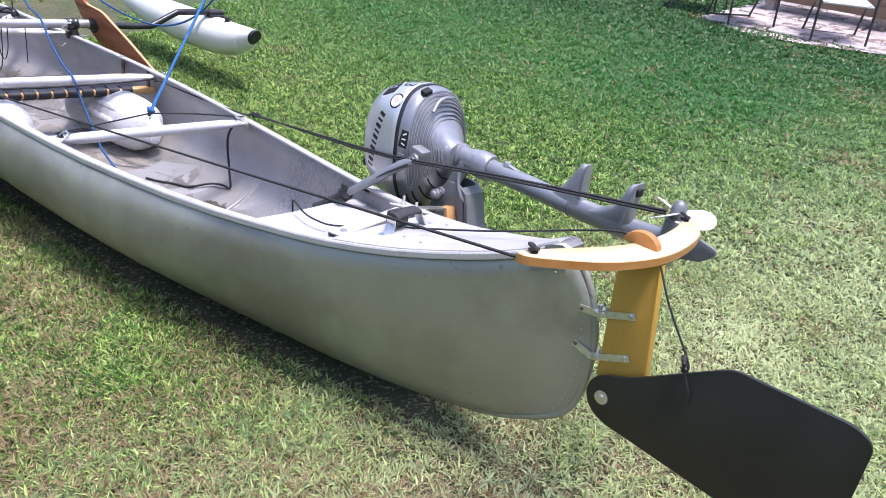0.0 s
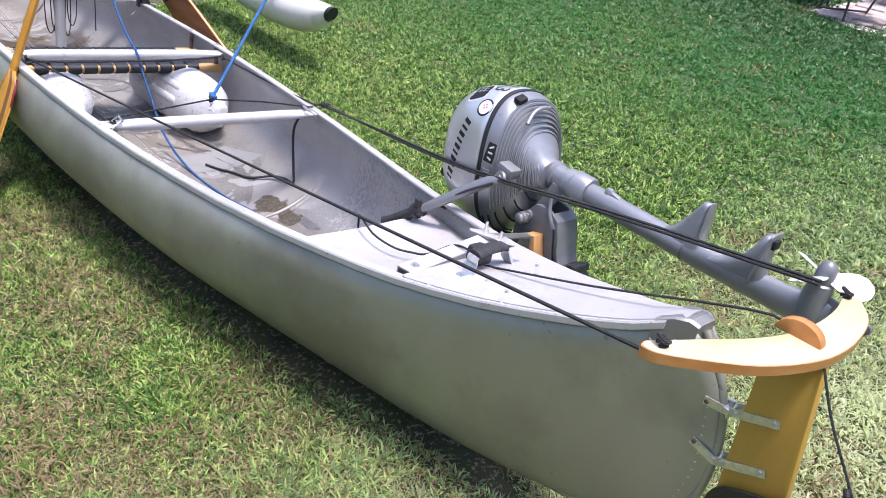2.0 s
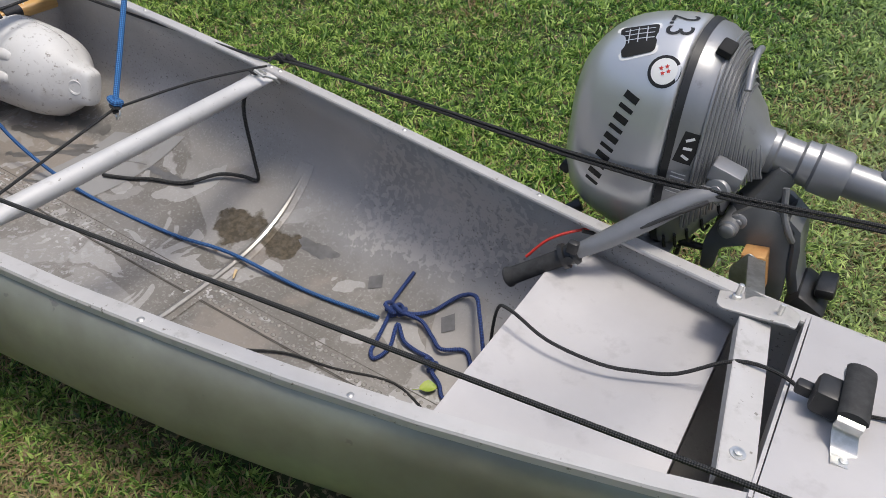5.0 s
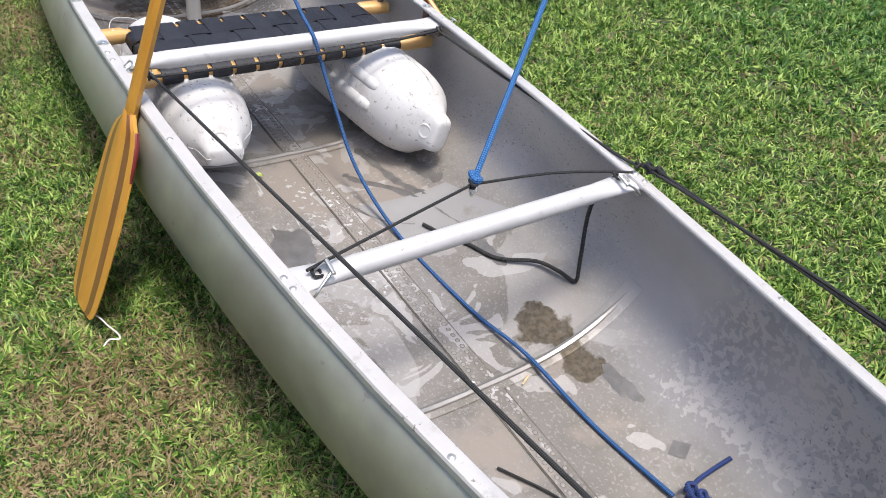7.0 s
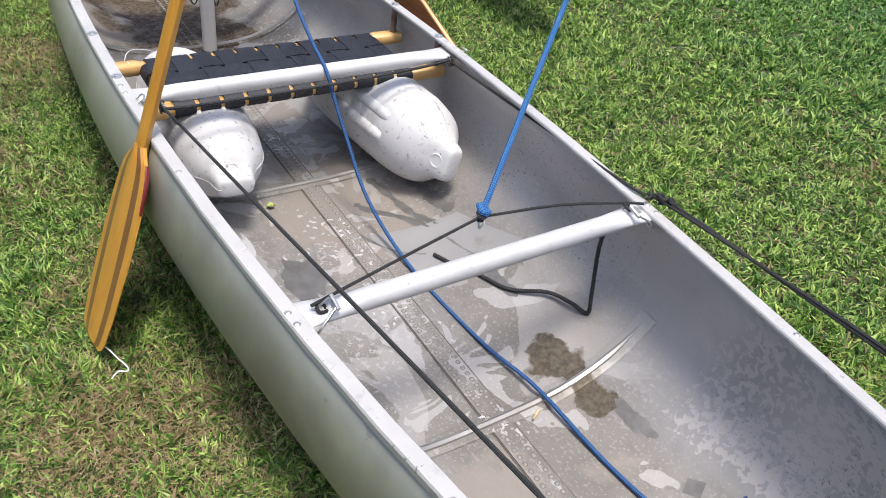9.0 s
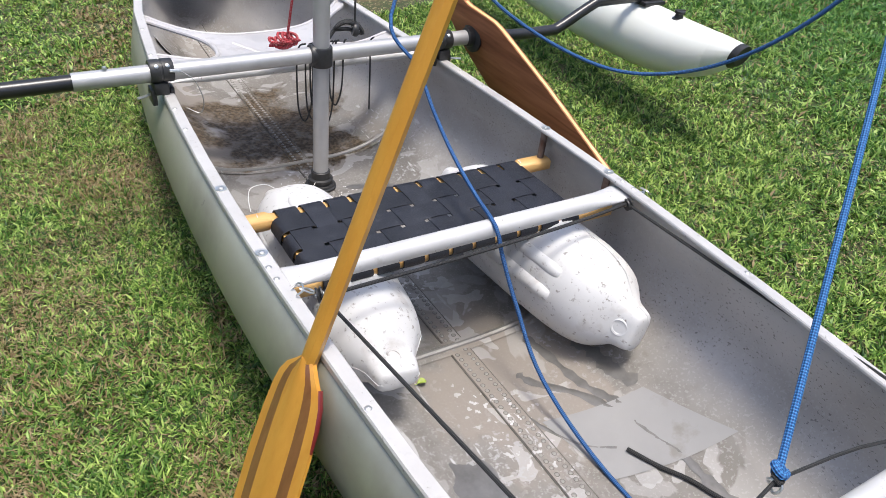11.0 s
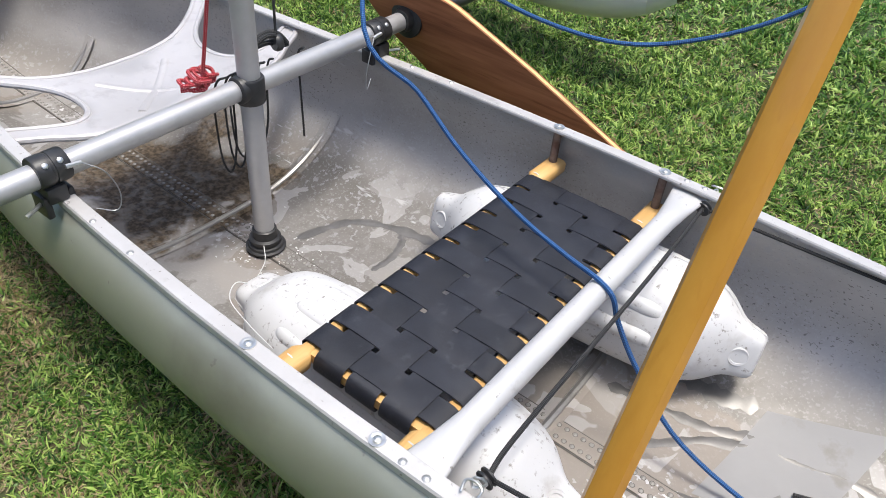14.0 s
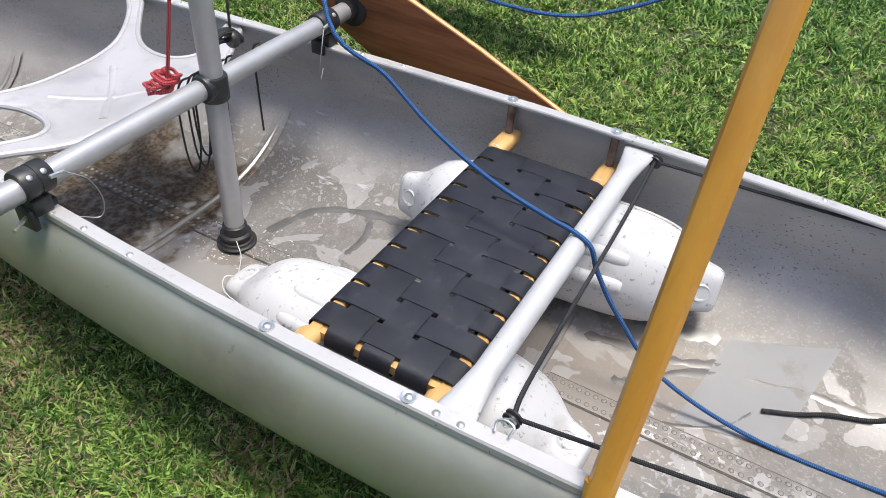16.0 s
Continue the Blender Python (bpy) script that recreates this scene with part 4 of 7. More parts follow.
def floor_plate():
    """A dry pale rectangle of the bottom with straight edges."""
    a, c, d, e = Vector((-2.505, 0.318)), Vector((-2.549, 0.063)), Vector((-2.351, 0.106)), Vector((-2.286, 0.380))
    rows = []
    for i in range(9):
        u = i / 8
        p, q = a.lerp(c, u), e.lerp(d, u)
        rows.append([(v.x, v.y, on_hull(v.x, v.y, 0.003) + 0.0021) for v in (p.lerp(q, k / 8) for k in range(9))])
    part("floor_plate", loft(rows, False, False), M_DRYPLATE, canoe, "dry pale floor plate", 80)


floor_plate()


# ---- woven seat ----
def woven_seat():
    z = 0.283
    s = thing("woven_seat", (-3.04, 0, 0.3), "hanging canoe seat of woven black webbing on ash rails", "seat")
    xf, xa, r = -3.152, -2.890, 0.0165
    y0, y1 = -0.343, 0.368
    for x in (xf, xa):
        ends = half_beam(x) + 0.012
        rings = []
        for y, w, h in ((-ends, 0.022, 0.0165), (-0.352, 0.022, 0.0165), (-0.340, 0.0130, 0.0130), (0.366, 0.0130, 0.0130), (0.378, 0.022, 0.0165), (ends, 0.022, 0.0165)):
            rings.append([(x + w * a, y, z + h * b) for a, b in ((-1, -0.65), (-0.7, -1), (0.7, -1), (1, -0.65), (1, 0.65), (0.7, 1), (-0.7, 1), (-1, 0.65))])
        part("rail", loft(rings), M_ASH, s, "varnished ash rail", 50)
    for y in (y0 + 0.009, y1 - 0.009):
        part("side_rail", beam((xf, y, z), (xa, y, z), 0.018, 0.020, 0.005), M_ASH, s)
    n_long, n_cross = 11, 3
    pitch = (y1 - y0 - 0.01) / n_long
    w = pitch - 0.0105
    inner = 0.022
    cp = (xa - xf - 2 * inner) / n_cross
    cw = cp - 0.009
    top = z + r + 0.003

    def strap(path, width, side):
        """A flat strap along a path, across the vector side."""
        sd = Vector(side).normalized()
        rings = []
        P = curve(path, 3)
        for i, p in enumerate(P):
            t = (P[min(i + 1, len(P) - 1)] - P[max(i - 1, 0)]).normalized()
            u = t.cross(sd).normalized()
            rings.append([p + sd * a * width / 2 + u * b * 0.0011 for a, b in ((-1, -1), (-0.97, 1), (0.97, 1), (1, -1))])
        return loft(rings)

    for i in range(n_long):
        y = y0 + 0.008 + pitch * (i + 0.5)
        pts = [(xf + 0.030, y, z - r - 0.003), (xf, y, z - r - 0.004), (xf - r - 0.004, y, z), (xf - 0.004, y, top)]
        for j in range(n_cross):
            pts.append((xf + inner + cp * (j + 0.5), y, top + (0.0022 if (i + j) % 2 else -0.0016)))
        pts += [(xa + 0.004, y, top), (xa + r + 0.004, y, z), (xa, y, z - r - 0.004), (xa - 0.030, y, z - r - 0.003)]
        part("strap", strap(pts, w, (0, 1, 0)), M_STRAP, s)
    for j in range(n_cross):
        x = xf + inner + cp * (j + 0.5)
        pts = [(x, y0 + 0.03, z - 0.016), (x, y0 - 0.002, z - 0.015), (x, y0 - 0.0065, z), (x, y0 + 0.004, top - 0.001)]
        for i in range(n_long):
            pts.append((x, y0 + 0.008 + pitch * (i + 0.5), top + (-0.0016 if (i + j) % 2 else 0.0022)))
        pts += [(x, y1 - 0.004, top - 0.001), (x, y1 + 0.0065, z), (x, y1 + 0.002, z - 0.015), (x, y1 - 0.03, z - 0.016)]
        part("cross_strap", strap(pts, cw * 0.97, (1, 0, 0)), M_STRAP, s)
    for x in (-3.155, -2.893):
        for side in (-1, 1):
            y = side * (half_beam(x) - 0.008)
            part("hanger", tube([(x, y, z - 0.02), (x, y, rim_z(x) - 0.002)], 0.0095, 12, 1), M_RUST, s, "rusty steel hanger tube")
            p = rail_top(x, side, 0.008)
            part("washer", lathe(p, (0, 0, 1), [(0, 0.0125), (0.0022, 0.0125), (0.0024, 0.010), (0.001, 0.0068), (0.001, 0.0)], 20), M_STEEL, s)
            part("bolt_head", lathe(p, (0, 0, 1), [(0.001, 0.0065), (0.0035, 0.006), (0.005, 0.003), (0.0052, 0)], 12), M_STEEL, s)
            part("lashing", tube([(x + 0.017 * math.cos(a), y - side * 0.075 + 0.004 * math.sin(a * 0.5), z + 0.017 * math.sin(a)) for a in np.linspace(0, 2 * math.pi, 14)], 0.0016, 5, 1), M_WHITECORD, s)


woven_seat()


# ---- fenders ----
def fender(tail, nose, r, label, squash=0.94, roll=0.0):
    """A long inflated boat fender lying on the bottom: a ribbed body, tapered shoulders and a holed lug at each end, rolled about its length."""
    a, b = Vector(tail), Vector(nose)
    L = (b - a).length
    f = thing("boat_fender", (a + b) / 2, label, "fender", "fenders under the seat")
    d = (b - a).normalized()
    # along the length: half width and half height as shares of r, and how square the section is
    prof = ((0.0, 0.30, 0.15, 3.5), (0.006, 0.37, 0.22, 3.5), (0.03, 0.41, 0.27, 3.5), (0.058, 0.44, 0.31, 3.2), (0.076, 0.50, 0.40, 2.8), (0.10, 0.64, 0.57, 2.4), (0.135, 0.81, 0.77, 2.2),
            (0.18, 0.91, 0.90, 2.0), (0.24, 0.97, 0.97, 2.0), (0.32, 1.0, 1.0, 2.0), (0.5, 1.01, 1.01, 2.0))
    prof = prof + tuple((1 - t, w, h, p) for t, w, h, p in prof[-2::-1])
    q = Matrix.Rotation(roll, 3, d) @ d.to_track_quat("Z", "Y").to_matrix()
    n = 36
    rings = []
    for t, kw, kh, p in prof:
        ring = []
        for j in range(n):
            an = 2 * math.pi * j / n
            co, si = math.cos(an), math.sin(an)
            rr = r * (1 + 0.012 * math.cos(an * 6) * max(0, 1 - abs(t - 0.5) * 3.2))
            ring.append(a + q @ Vector((rr * kw * math.copysign(abs(co) ** (2 / p), co), rr * kh * squash * math.copysign(abs(si) ** (2 / p), si), t * L)))
        rings.append(ring)
    body = part("fender_body", loft(rings), M_FENDER, f, "", 70)
    sv = body.modifiers.new("round", "SUBSURF")
    sv.levels = sv.render_levels = 1
    side = d.cross(Vector((0, 0, 1))).normalized()
    up = side.cross(d)
    face = q @ Vector((0, 1, 0))
    for sg in (-1, 1):
        part("mould_seam", tube([a + d * L * t + q @ Vector((sg * r * kw * 1.001, 0, 0)) for t, kw, _, _ in prof], 0.0011, 5, 1), M_FENDER, f)
    # the lug's eye sits on the slope between lug and shoulder, on the face that looks up
    face = face if face.z > 0 else -face
    for end, sg in ((a, 1), (b, -1)):
        ax = (face * 0.93 - d * sg * 0.36).normalized()
        c = end + d * sg * 0.038 + face * r * 0.262
        part("lug_rim", lathe(c, ax, [(-0.010, 0.0235), (0.001, 0.0235), (0.0045, 0.0195), (0.0035, 0.015), (-0.003, 0.0130)], 22), M_FENDER, body)
        part("lug_eye", lathe(c, ax, [(-0.004, 0.0145), (0.0006, 0.0145), (0.0010, 0)], 18), M_EYE, body)
    # raised long panels on the upper side
    for an in (-80, -48, -16, 16, 48, 80):
        o = up * math.cos(radians(an)) * squash + side * math.sin(radians(an))
        shares = [0.25 + 0.5 * k for k in (0, 0.02, 0.06, 0.3, 0.5, 0.7, 0.94, 0.98, 1)]
        line = [a + d * L * t + o * (r * float(np.interp(t, [v[0] for v in prof], [v[2] for v in prof])) - 0.0175) for t in shares]
        part("panel_ridge", tube(line, [0.0150, 0.0180, 0.0202, 0.0205, 0.0205, 0.0205, 0.0202, 0.0180, 0.0150], 20, 1), M_FENDER, f, "", 80)
    return f


fender((-2.562, 0.326, 0.158), (-3.345, 0.264, 0.158), 0.132, "scuffed white vinyl boat fender lying on the canoe bottom", roll=radians(-75))
fender((-2.655, -0.255, 0.172), (-3.470, -0.201, 0.144), 0.124, "dusty white vinyl boat fender with a tied cord")


# ---- paddle ----
def paddle():
    tip, neck, top = Vector((-2.515, -0.655, -0.052)), Vector((-2.5975, -0.4735, 0.368)), Vector((-2.592, -0.215, 1.14))
    p = thing("paddle", neck, "laminated wooden canoe paddle leaning on the gunwale, blade on the grass", "paddle")
    d = (tip - neck).normalized()
    s = Vector((-0.979, -0.060, -0.184))
    s = (s - d * s.dot(d)).normalized()
    nrm = s.cross(d)
    L = (tip - neck).length
    prof = [(-0.01, 0.014), (0.03, 0.036), (0.07, 0.060), (0.12, 0.076), (0.18, 0.085), (0.30, 0.093), (0.5, 0.098), (0.80, 0.094), (0.93, 0.086), (0.975, 0.076), (1.0, 0.058)]

    def strip(f0, f1, mat, name, lift):
        rings = []
        for t, w in prof:
            c = neck + d * L * t
            th = 0.013 * (1 - t) ** 1.5 + 0.0035
            row = []
            for f in (f0, (f0 + f1) / 2, f1):
                row.append(c + s * w * f + nrm * (th * (1 - 0.75 * abs(f)) + lift))
            back = [c + s * w * f - nrm * (th * (1 - 0.75 * abs(f)) + lift) for f in (f1, (f0 + f1) / 2, f0)]
            rings.append(row + back)
        part(name, loft(rings), mat, p, "", 30)

    edges = [-1, -0.72, -0.42, -0.16, 0.16, 0.42, 0.72, 1]
    for i, (f0, f1) in enumerate(zip(edges, edges[1:])):
        strip(f0, f1, M_WALNUT if i in (1, 5) else M_PADDLE, "blade_strip", 0.0)
    sh = [neck + d * 0.05, neck, neck + (top - neck) * 0.05, neck + (top - neck) * 0.5, top]
    part("shaft", tube(sh, [0.013, 0.0175, 0.0195, 0.0195, 0.0185], 8, 5, 0.74, tuple(nrm)), M_PADDLE, p, "honey-coloured oval shaft")
    g = (top - neck).normalized()
    part("grip", loft([[top + g * a + s * w * math.cos(q) + nrm * h * math.sin(q) for q in (2 * math.pi * j / 14 for j in range(14))] for a, w, h in ((-0.03, 0.015, 0.013), (0.0, 0.022, 0.013), (0.03, 0.036, 0.013), (0.055, 0.038, 0.012), (0.07, 0.028, 0.009), (0.075, 0.01, 0.004))]), M_PADDLE, p)
    part("blade_root", loft([[neck + d * a + s * w * math.cos(q) + nrm * h * math.sin(q) for q in (2 * math.pi * j / 12 for j in range(12))] for a, w, h in ((-0.05, 0.0160, 0.0130), (0.0, 0.0165, 0.0140), (0.05, 0.0145, 0.0145), (0.11, 0.009, 0.0125), (0.18, 0.004, 0.0085), (0.24, 0.001, 0.004))]), M_PADDLE, p)
    part("burgundy_patch", loft([[neck + d * a + s * (-w0 + w * math.cos(q)) + nrm * (h * math.sin(q)) for q in (2 * math.pi * j / 8 for j in range(8))] for a, w0, w, h in ((0.025, 0.060, 0.0012, 0.0045), (0.05, 0.076, 0.0022, 0.0050), (0.085, 0.0855, 0.0024, 0.0045), (0.125, 0.0905, 0.0012, 0.0030))]), material("burgundy_lacquer", (0.14, 0.012, 0.012), 0.35), p)


paddle()


# ---- mast, cross tube, clamps ----
MAST = Vector((-3.682, 0.012, 0.0))
BAR_X, BAR_Z = -3.690, 0.452


def mast():
    m = thing("mast", (MAST.x, MAST.y, 0.02), "bright aluminium mast tube in a black foot", "mast")
    part("mast_tube", rod((MAST.x, MAST.y, 0.03), (MAST.x, MAST.y, 2.6), 0.0245, 24), M_TUBE, m)
    part("foot_collar", lathe((MAST.x, MAST.y, 0.012), (0, 0, 1), [(0, 0.05), (0.004, 0.05), (0.006, 0.044), (0.012, 0.042), (0.014, 0.036), (0.022, 0.036), (0.024, 0.039), (0.030, 0.039), (0.033, 0.031), (0.055, 0.030), (0.058, 0.025), (0.058, 0.0)], 28), M_BLACK, m, "black mast foot")
    part("mast_bracket", join(
        lathe((MAST.x, MAST.y, BAR_Z - 0.034), (0, 0, 1), [(0, 0.026), (0, 0.031), (0.003, 0.033), (0.055, 0.033), (0.058, 0.031), (0.058, 0.026)], 24),
        lathe((BAR_X + 0.006, MAST.y - 0.034, BAR_Z), (0, 1, 0), [(0, 0.024), (0, 0.029), (0.003, 0.0305), (0.040, 0.0305), (0.043, 0.024)], 24)), M_BLACK, m, "black mast bracket on the cross tube")


mast()


def gunwale_clamp(parent, y, side):
    """A black plastic clamp: a split ring round the tube, a shoe on the rail, a pin and a wire keeper."""
    c = (BAR_X, y, BAR_Z)
    ring = part("clamp_ring", lathe((BAR_X, y - 0.030, BAR_Z), (0, 1, 0), [(0, 0.024), (0, 0.0295), (0.003, 0.031), (0.026, 0.031), (0.027, 0.0295), (0.031, 0.0295), (0.032, 0.031), (0.057, 0.031), (0.060, 0.0295), (0.060, 0.024)], 24), M_BLACK, parent)
    part("clamp_shoe", join(box((BAR_X, y + side * 0.006, BAR_Z - 0.043), (0.052, 0.040, 0.034), 0.006), box((BAR_X - 0.004, y + side * 0.026, BAR_Z - 0.068), (0.046, 0.014, 0.045), 0.004), box((BAR_X - 0.004, y - side * 0.022, BAR_Z - 0.062), (0.040, 0.012, 0.036), 0.004)), M_BLACK, parent)
    for yy in (-0.014, 0.014):
        part("clamp_screw", lathe((BAR_X + 0.022, y + yy, BAR_Z + 0.020), (1, 0, 0.8), [(0, 0.006), (0.003, 0.0055), (0.0042, 0.003), (0.0044, 0)], 10), M_STEEL, ring)
    part("pin", rod((BAR_X + 0.032, y - side * 0.045, BAR_Z + 0.006), (BAR_X + 0.032, y - side * 0.016, BAR_Z + 0.010), 0.0045, 8), M_STEEL, parent)
    part("wire_keeper", tube([(BAR_X + 0.034, y - side * 0.045, BAR_Z + 0.006), (BAR_X + 0.050, y - side * 0.075, BAR_Z - 0.020), (BAR_X + 0.052, y - side * 0.092, BAR_Z - 0.075), (BAR_X + 0.046, y - side * 0.082, BAR_Z - 0.112), (BAR_X + 0.030, y - side * 0.050, BAR_Z - 0.100)], 0.0013, 6, 6), M_WIRE, ring)
    part("tommy_bar", rod((BAR_X + 0.02, y + side * 0.07, BAR_Z - 0.062), (BAR_X - 0.002, y + side * 0.02, BAR_Z - 0.060), 0.004, 8), M_STEEL, parent)


def outrigger():
    o = thing("outrigger_crossbar", (BAR_X, 0, BAR_Z), "aluminium cross tube with black arms clamped over the gunwales", "outrigger")
    part("cross_tube", rod((BAR_X, -0.655, BAR_Z - 0.006), (BAR_X, 0.60, BAR_Z), 0.0235, 24), M_TUBE, o)
    gunwale_clamp(o, -half_beam(BAR_X) - 0.004, -1)
    gunwale_clamp(o, half_beam(BAR_X) - 0.012, 1)
    part("button", lathe((BAR_X + 0.004, -0.575, BAR_Z + 0.021), (0, 0, 1), [(0, 0.006), (0.004, 0.006), (0.007, 0.004), (0.008, 0)], 10), M_STEEL, o)
    part("port_arm", tube([(BAR_X, -0.60, BAR_Z - 0.006), (BAR_X, -0.9, BAR_Z - 0.008), (BAR_X, -1.00, BAR_Z), (BAR_X, -1.14, BAR_Z + 0.07), (BAR_X, -1.35, BAR_Z + 0.085)], 0.0205, 18, 6), M_BLACKTUBE, o, "black bent outrigger arm")
    part("starboard_arm", tube([(BAR_X, 0.57, BAR_Z - 0.004), (BAR_X, 0.74, BAR_Z - 0.010), (BAR_X, 0.86, BAR_Z - 0.008), (BAR_X, 0.90, BAR_Z), (BAR_X, 1.03, BAR_Z + 0.066), (BAR_X, 1.08, BAR_Z + 0.078), (BAR_X, 1.30, BAR_Z + 0.080), (BAR_X, 1.36, BAR_Z + 0.078)], 0.0185, 18, 5), M_BLACKTUBE, o, "black bent outrigger arm")
    flange = part("pivot_flange", lathe((BAR_X, 0.545, BAR_Z), (0, -1, 0), [(0, 0.050), (0.006, 0.050), (0.009, 0.046), (0.012, 0.032), (0.03, 0.029), (0.032, 0.024)], 26), M_BLACK, o)
    for a in range(4):
        q = a * math.pi / 2 + 0.5
        part("flange_screw", lathe((BAR_X + 0.039 * math.cos(q), 0.538, BAR_Z + 0.039 * math.sin(q)), (0, -1, 0), [(0, 0.005), (0.002, 0.0045), (0.0024, 0)], 10), M_STEEL, flange)


outrigger()


def outrigger_float():
    f = thing("outrigger_float", (-3.9, 1.3, 0.42), "smooth white outrigger float with a black end cap, above the grass", "float")
    y = 1.300
    line = [(-3.228, 0.476, 0.036), (-3.25, 0.468, 0.045), (-3.33, 0.440, 0.074), (-3.42, 0.418, 0.093), (-3.52, 0.406, 0.104), (-3.65, 0.400, 0.112), (-3.85, 0.398, 0.116), (-4.1, 0.400, 0.114), (-4.4, 0.410, 0.104), (-4.65, 0.428, 0.088), (-4.85, 0.455, 0.064), (-4.97, 0.485, 0.036), (-5.0, 0.495, 0.012)]
    rings = []
    for i, (x, z, r) in enumerate(line):
        slant = 0.35 * max(0, 1 - i / 3)
        rings.append([(x + slant * r * math.sin(a) * 0.7, y + r * math.cos(a) * 0.95, z + r * math.sin(a)) for a in (2 * math.pi * j / 32 for j in range(32))])
    b = part("float_body", loft(rings[2:]), M_FLOAT, f, "", 80)
    part("float_neck", loft([rings[1], rings[2]]), M_FLOAT, f, "", 80)
    part("end_cap", bevelled(loft([[(p[0] + 0.004, p[1], p[2]) for p in rings[0]], rings[1]]), 0.003), M_BLACK, f, "black end cap")
    part("seam", tube([(x, y + r * 0.955, z) for x, z, r in line[1:-1]], 0.002, 5, 2), M_FLOAT, f)
    for x in (-3.69, -3.52):
        z = 0.405 + 0.106
        if x == -3.69:
            part("saddle", join(box((x, y, z + 0.004), (0.085, 0.10, 0.016), 0.005), lathe((x, y - 0.04, BAR_Z + 0.078), (0, 1, 0), [(0, 0.018), (0, 0.0235), (0.08, 0.0235), (0.08, 0.018)], 18)), M_BLACK, f, "black arm saddle")
        else:
            part("deck_fitting", join(lathe((x, y - 0.01, z - 0.012), (0, 0, 1), [(0, 0.024), (0.006, 0.024), (0.010, 0.016), (0.024, 0.013), (0.026, 0.019), (0.034, 0.019), (0.036, 0)], 18), rod((x, y - 0.032, z + 0.022), (x, y + 0.012, z + 0.022), 0.004, 8)), M_BLACK, f)


outrigger_float()


def leeboard():
    b = thing("leeboard", (-3.70, 0.57, 0.452), "red-brown plywood leeboard with a pale edge, hung outside the hull", "leeboard")
    half = [(-3.80, 0.640), (-3.765, 0.612), (-3.735, 0.575), (-3.700, 0.556), (-3.625, 0.551), (-3.555, 0.547), (-3.515, 0.535), (-3.30, 0.435), (-3.05, 0.302), (-2.82, 0.190), (-2.74, 0.155), (-2.715, 0.120), (-2.74, 0.085), (-2.83, 0.055), (-3.05, 0.050), (-3.35, 0.130), (-3.60, 0.275), (-3.76, 0.390), (-3.835, 0.475), (-3.865, 0.560), (-3.855, 0.620), (-3.83, 0.645)]
    outline = rounded(half, 0.012, 2)

    def put(u, v, w):
        return Vector((u, 0.550 + (0.46 - v) * 0.30 + w, v + w * 0.3))
    part("board", plate(outline, 0.016, put, 0.0015), M_LEEB, b)
    band = []
    for w, k in ((-0.0038, 1.0), (-0.0038, 1.002), (0.0038, 1.002), (0.0038, 1.0)):
        band.append([put(-3.3 + (u + 3.3) * k, 0.34 + (v - 0.34) * k, w) for u, v in outline])
    bm = loft(band, caps=False)
    part("plywood_edge", bm, M_LEEBEDGE, b, "pale plywood edge")


leeboard()


# ---- motor mount across the stern ----
def motor_mount():
    m = thing("motor_mount", (-0.78, 0.2, 0.45), "aluminium channel motor mount bolted over the gunwale", "motor mount")
    a, c = Vector((-0.716, -0.165, 0.468)), Vector((-0.762, 0.130, 0.470))
    part("channel_top", beam(a, c, 0.044, 0.004, 0.001), M_RIM, m, "bright aluminium channel")
    part("channel_side", beam(a + Vector((0.021, 0.003, -0.014)), c + Vector((0.021, 0.003, -0.014)), 0.004, 0.030, 0.001), M_RIM, m)
    part("channel_side", beam(a + Vector((-0.021, -0.003, -0.014)), c + Vector((-0.021, -0.003, -0.014)), 0.004, 0.030, 0.001), M_RIM, m)
    part("saddle_plate", plate(rounded([(-0.055, -0.03), (0.06, -0.035), (0.065, 0.03), (0.02, 0.05), (-0.06, 0.035)], 0.012), 0.004, lambda u, v, w: Vector((-0.768 + u, 0.160 + v, 0.470 + w - v * 0.3 + 0.01 * math.sin(u * 40))), 0.0008), M_RIM, m, "bent pale saddle plate")
    part("arm_plate", beam((-0.772, 0.175, 0.464), (-0.796, 0.352, 0.424), 0.030, 0.005, 0.001), M_STEEL, m)
    part("side_plate", plate(rounded([(-0.827, 0.384), (-0.806, 0.430), (-0.782, 0.420), (-0.780, 0.358), (-0.798, 0.325), (-0.815, 0.340)], 0.008), 0.004, lambda u, v, w: Vector((u - 0.006, 0.356 + w, v)), 0.0008), M_STEEL, m)
    for x, y, z in ((-0.800, 0.172, 0.470), (-0.735, 0.160, 0.474)):
        part("stud", lathe((x, y, z - 0.006), (0, 0, 1), [(0, 0.010), (0.002, 0.010), (0.002, 0.0078), (0.009, 0.0075), (0.010, 0.0042), (0.030, 0.0042), (0.031, 0)], 10), M_STEEL, m)
    part("eye_bolt", lathe((-0.722, -0.130, 0.470), (0, 0, 1), [(0, 0.0105), (0.0018, 0.0105), (0.002, 0.006), (0.005, 0.006), (0.006, 0)], 14), M_STEEL, m)
    part("wood_block", box((-0.793, 0.380, 0.384), (0.042, 0.042, 0.080), 0.003, (0, -16, 0)), M_BLOCK, m, "raw wooden mounting block")


motor_mount()


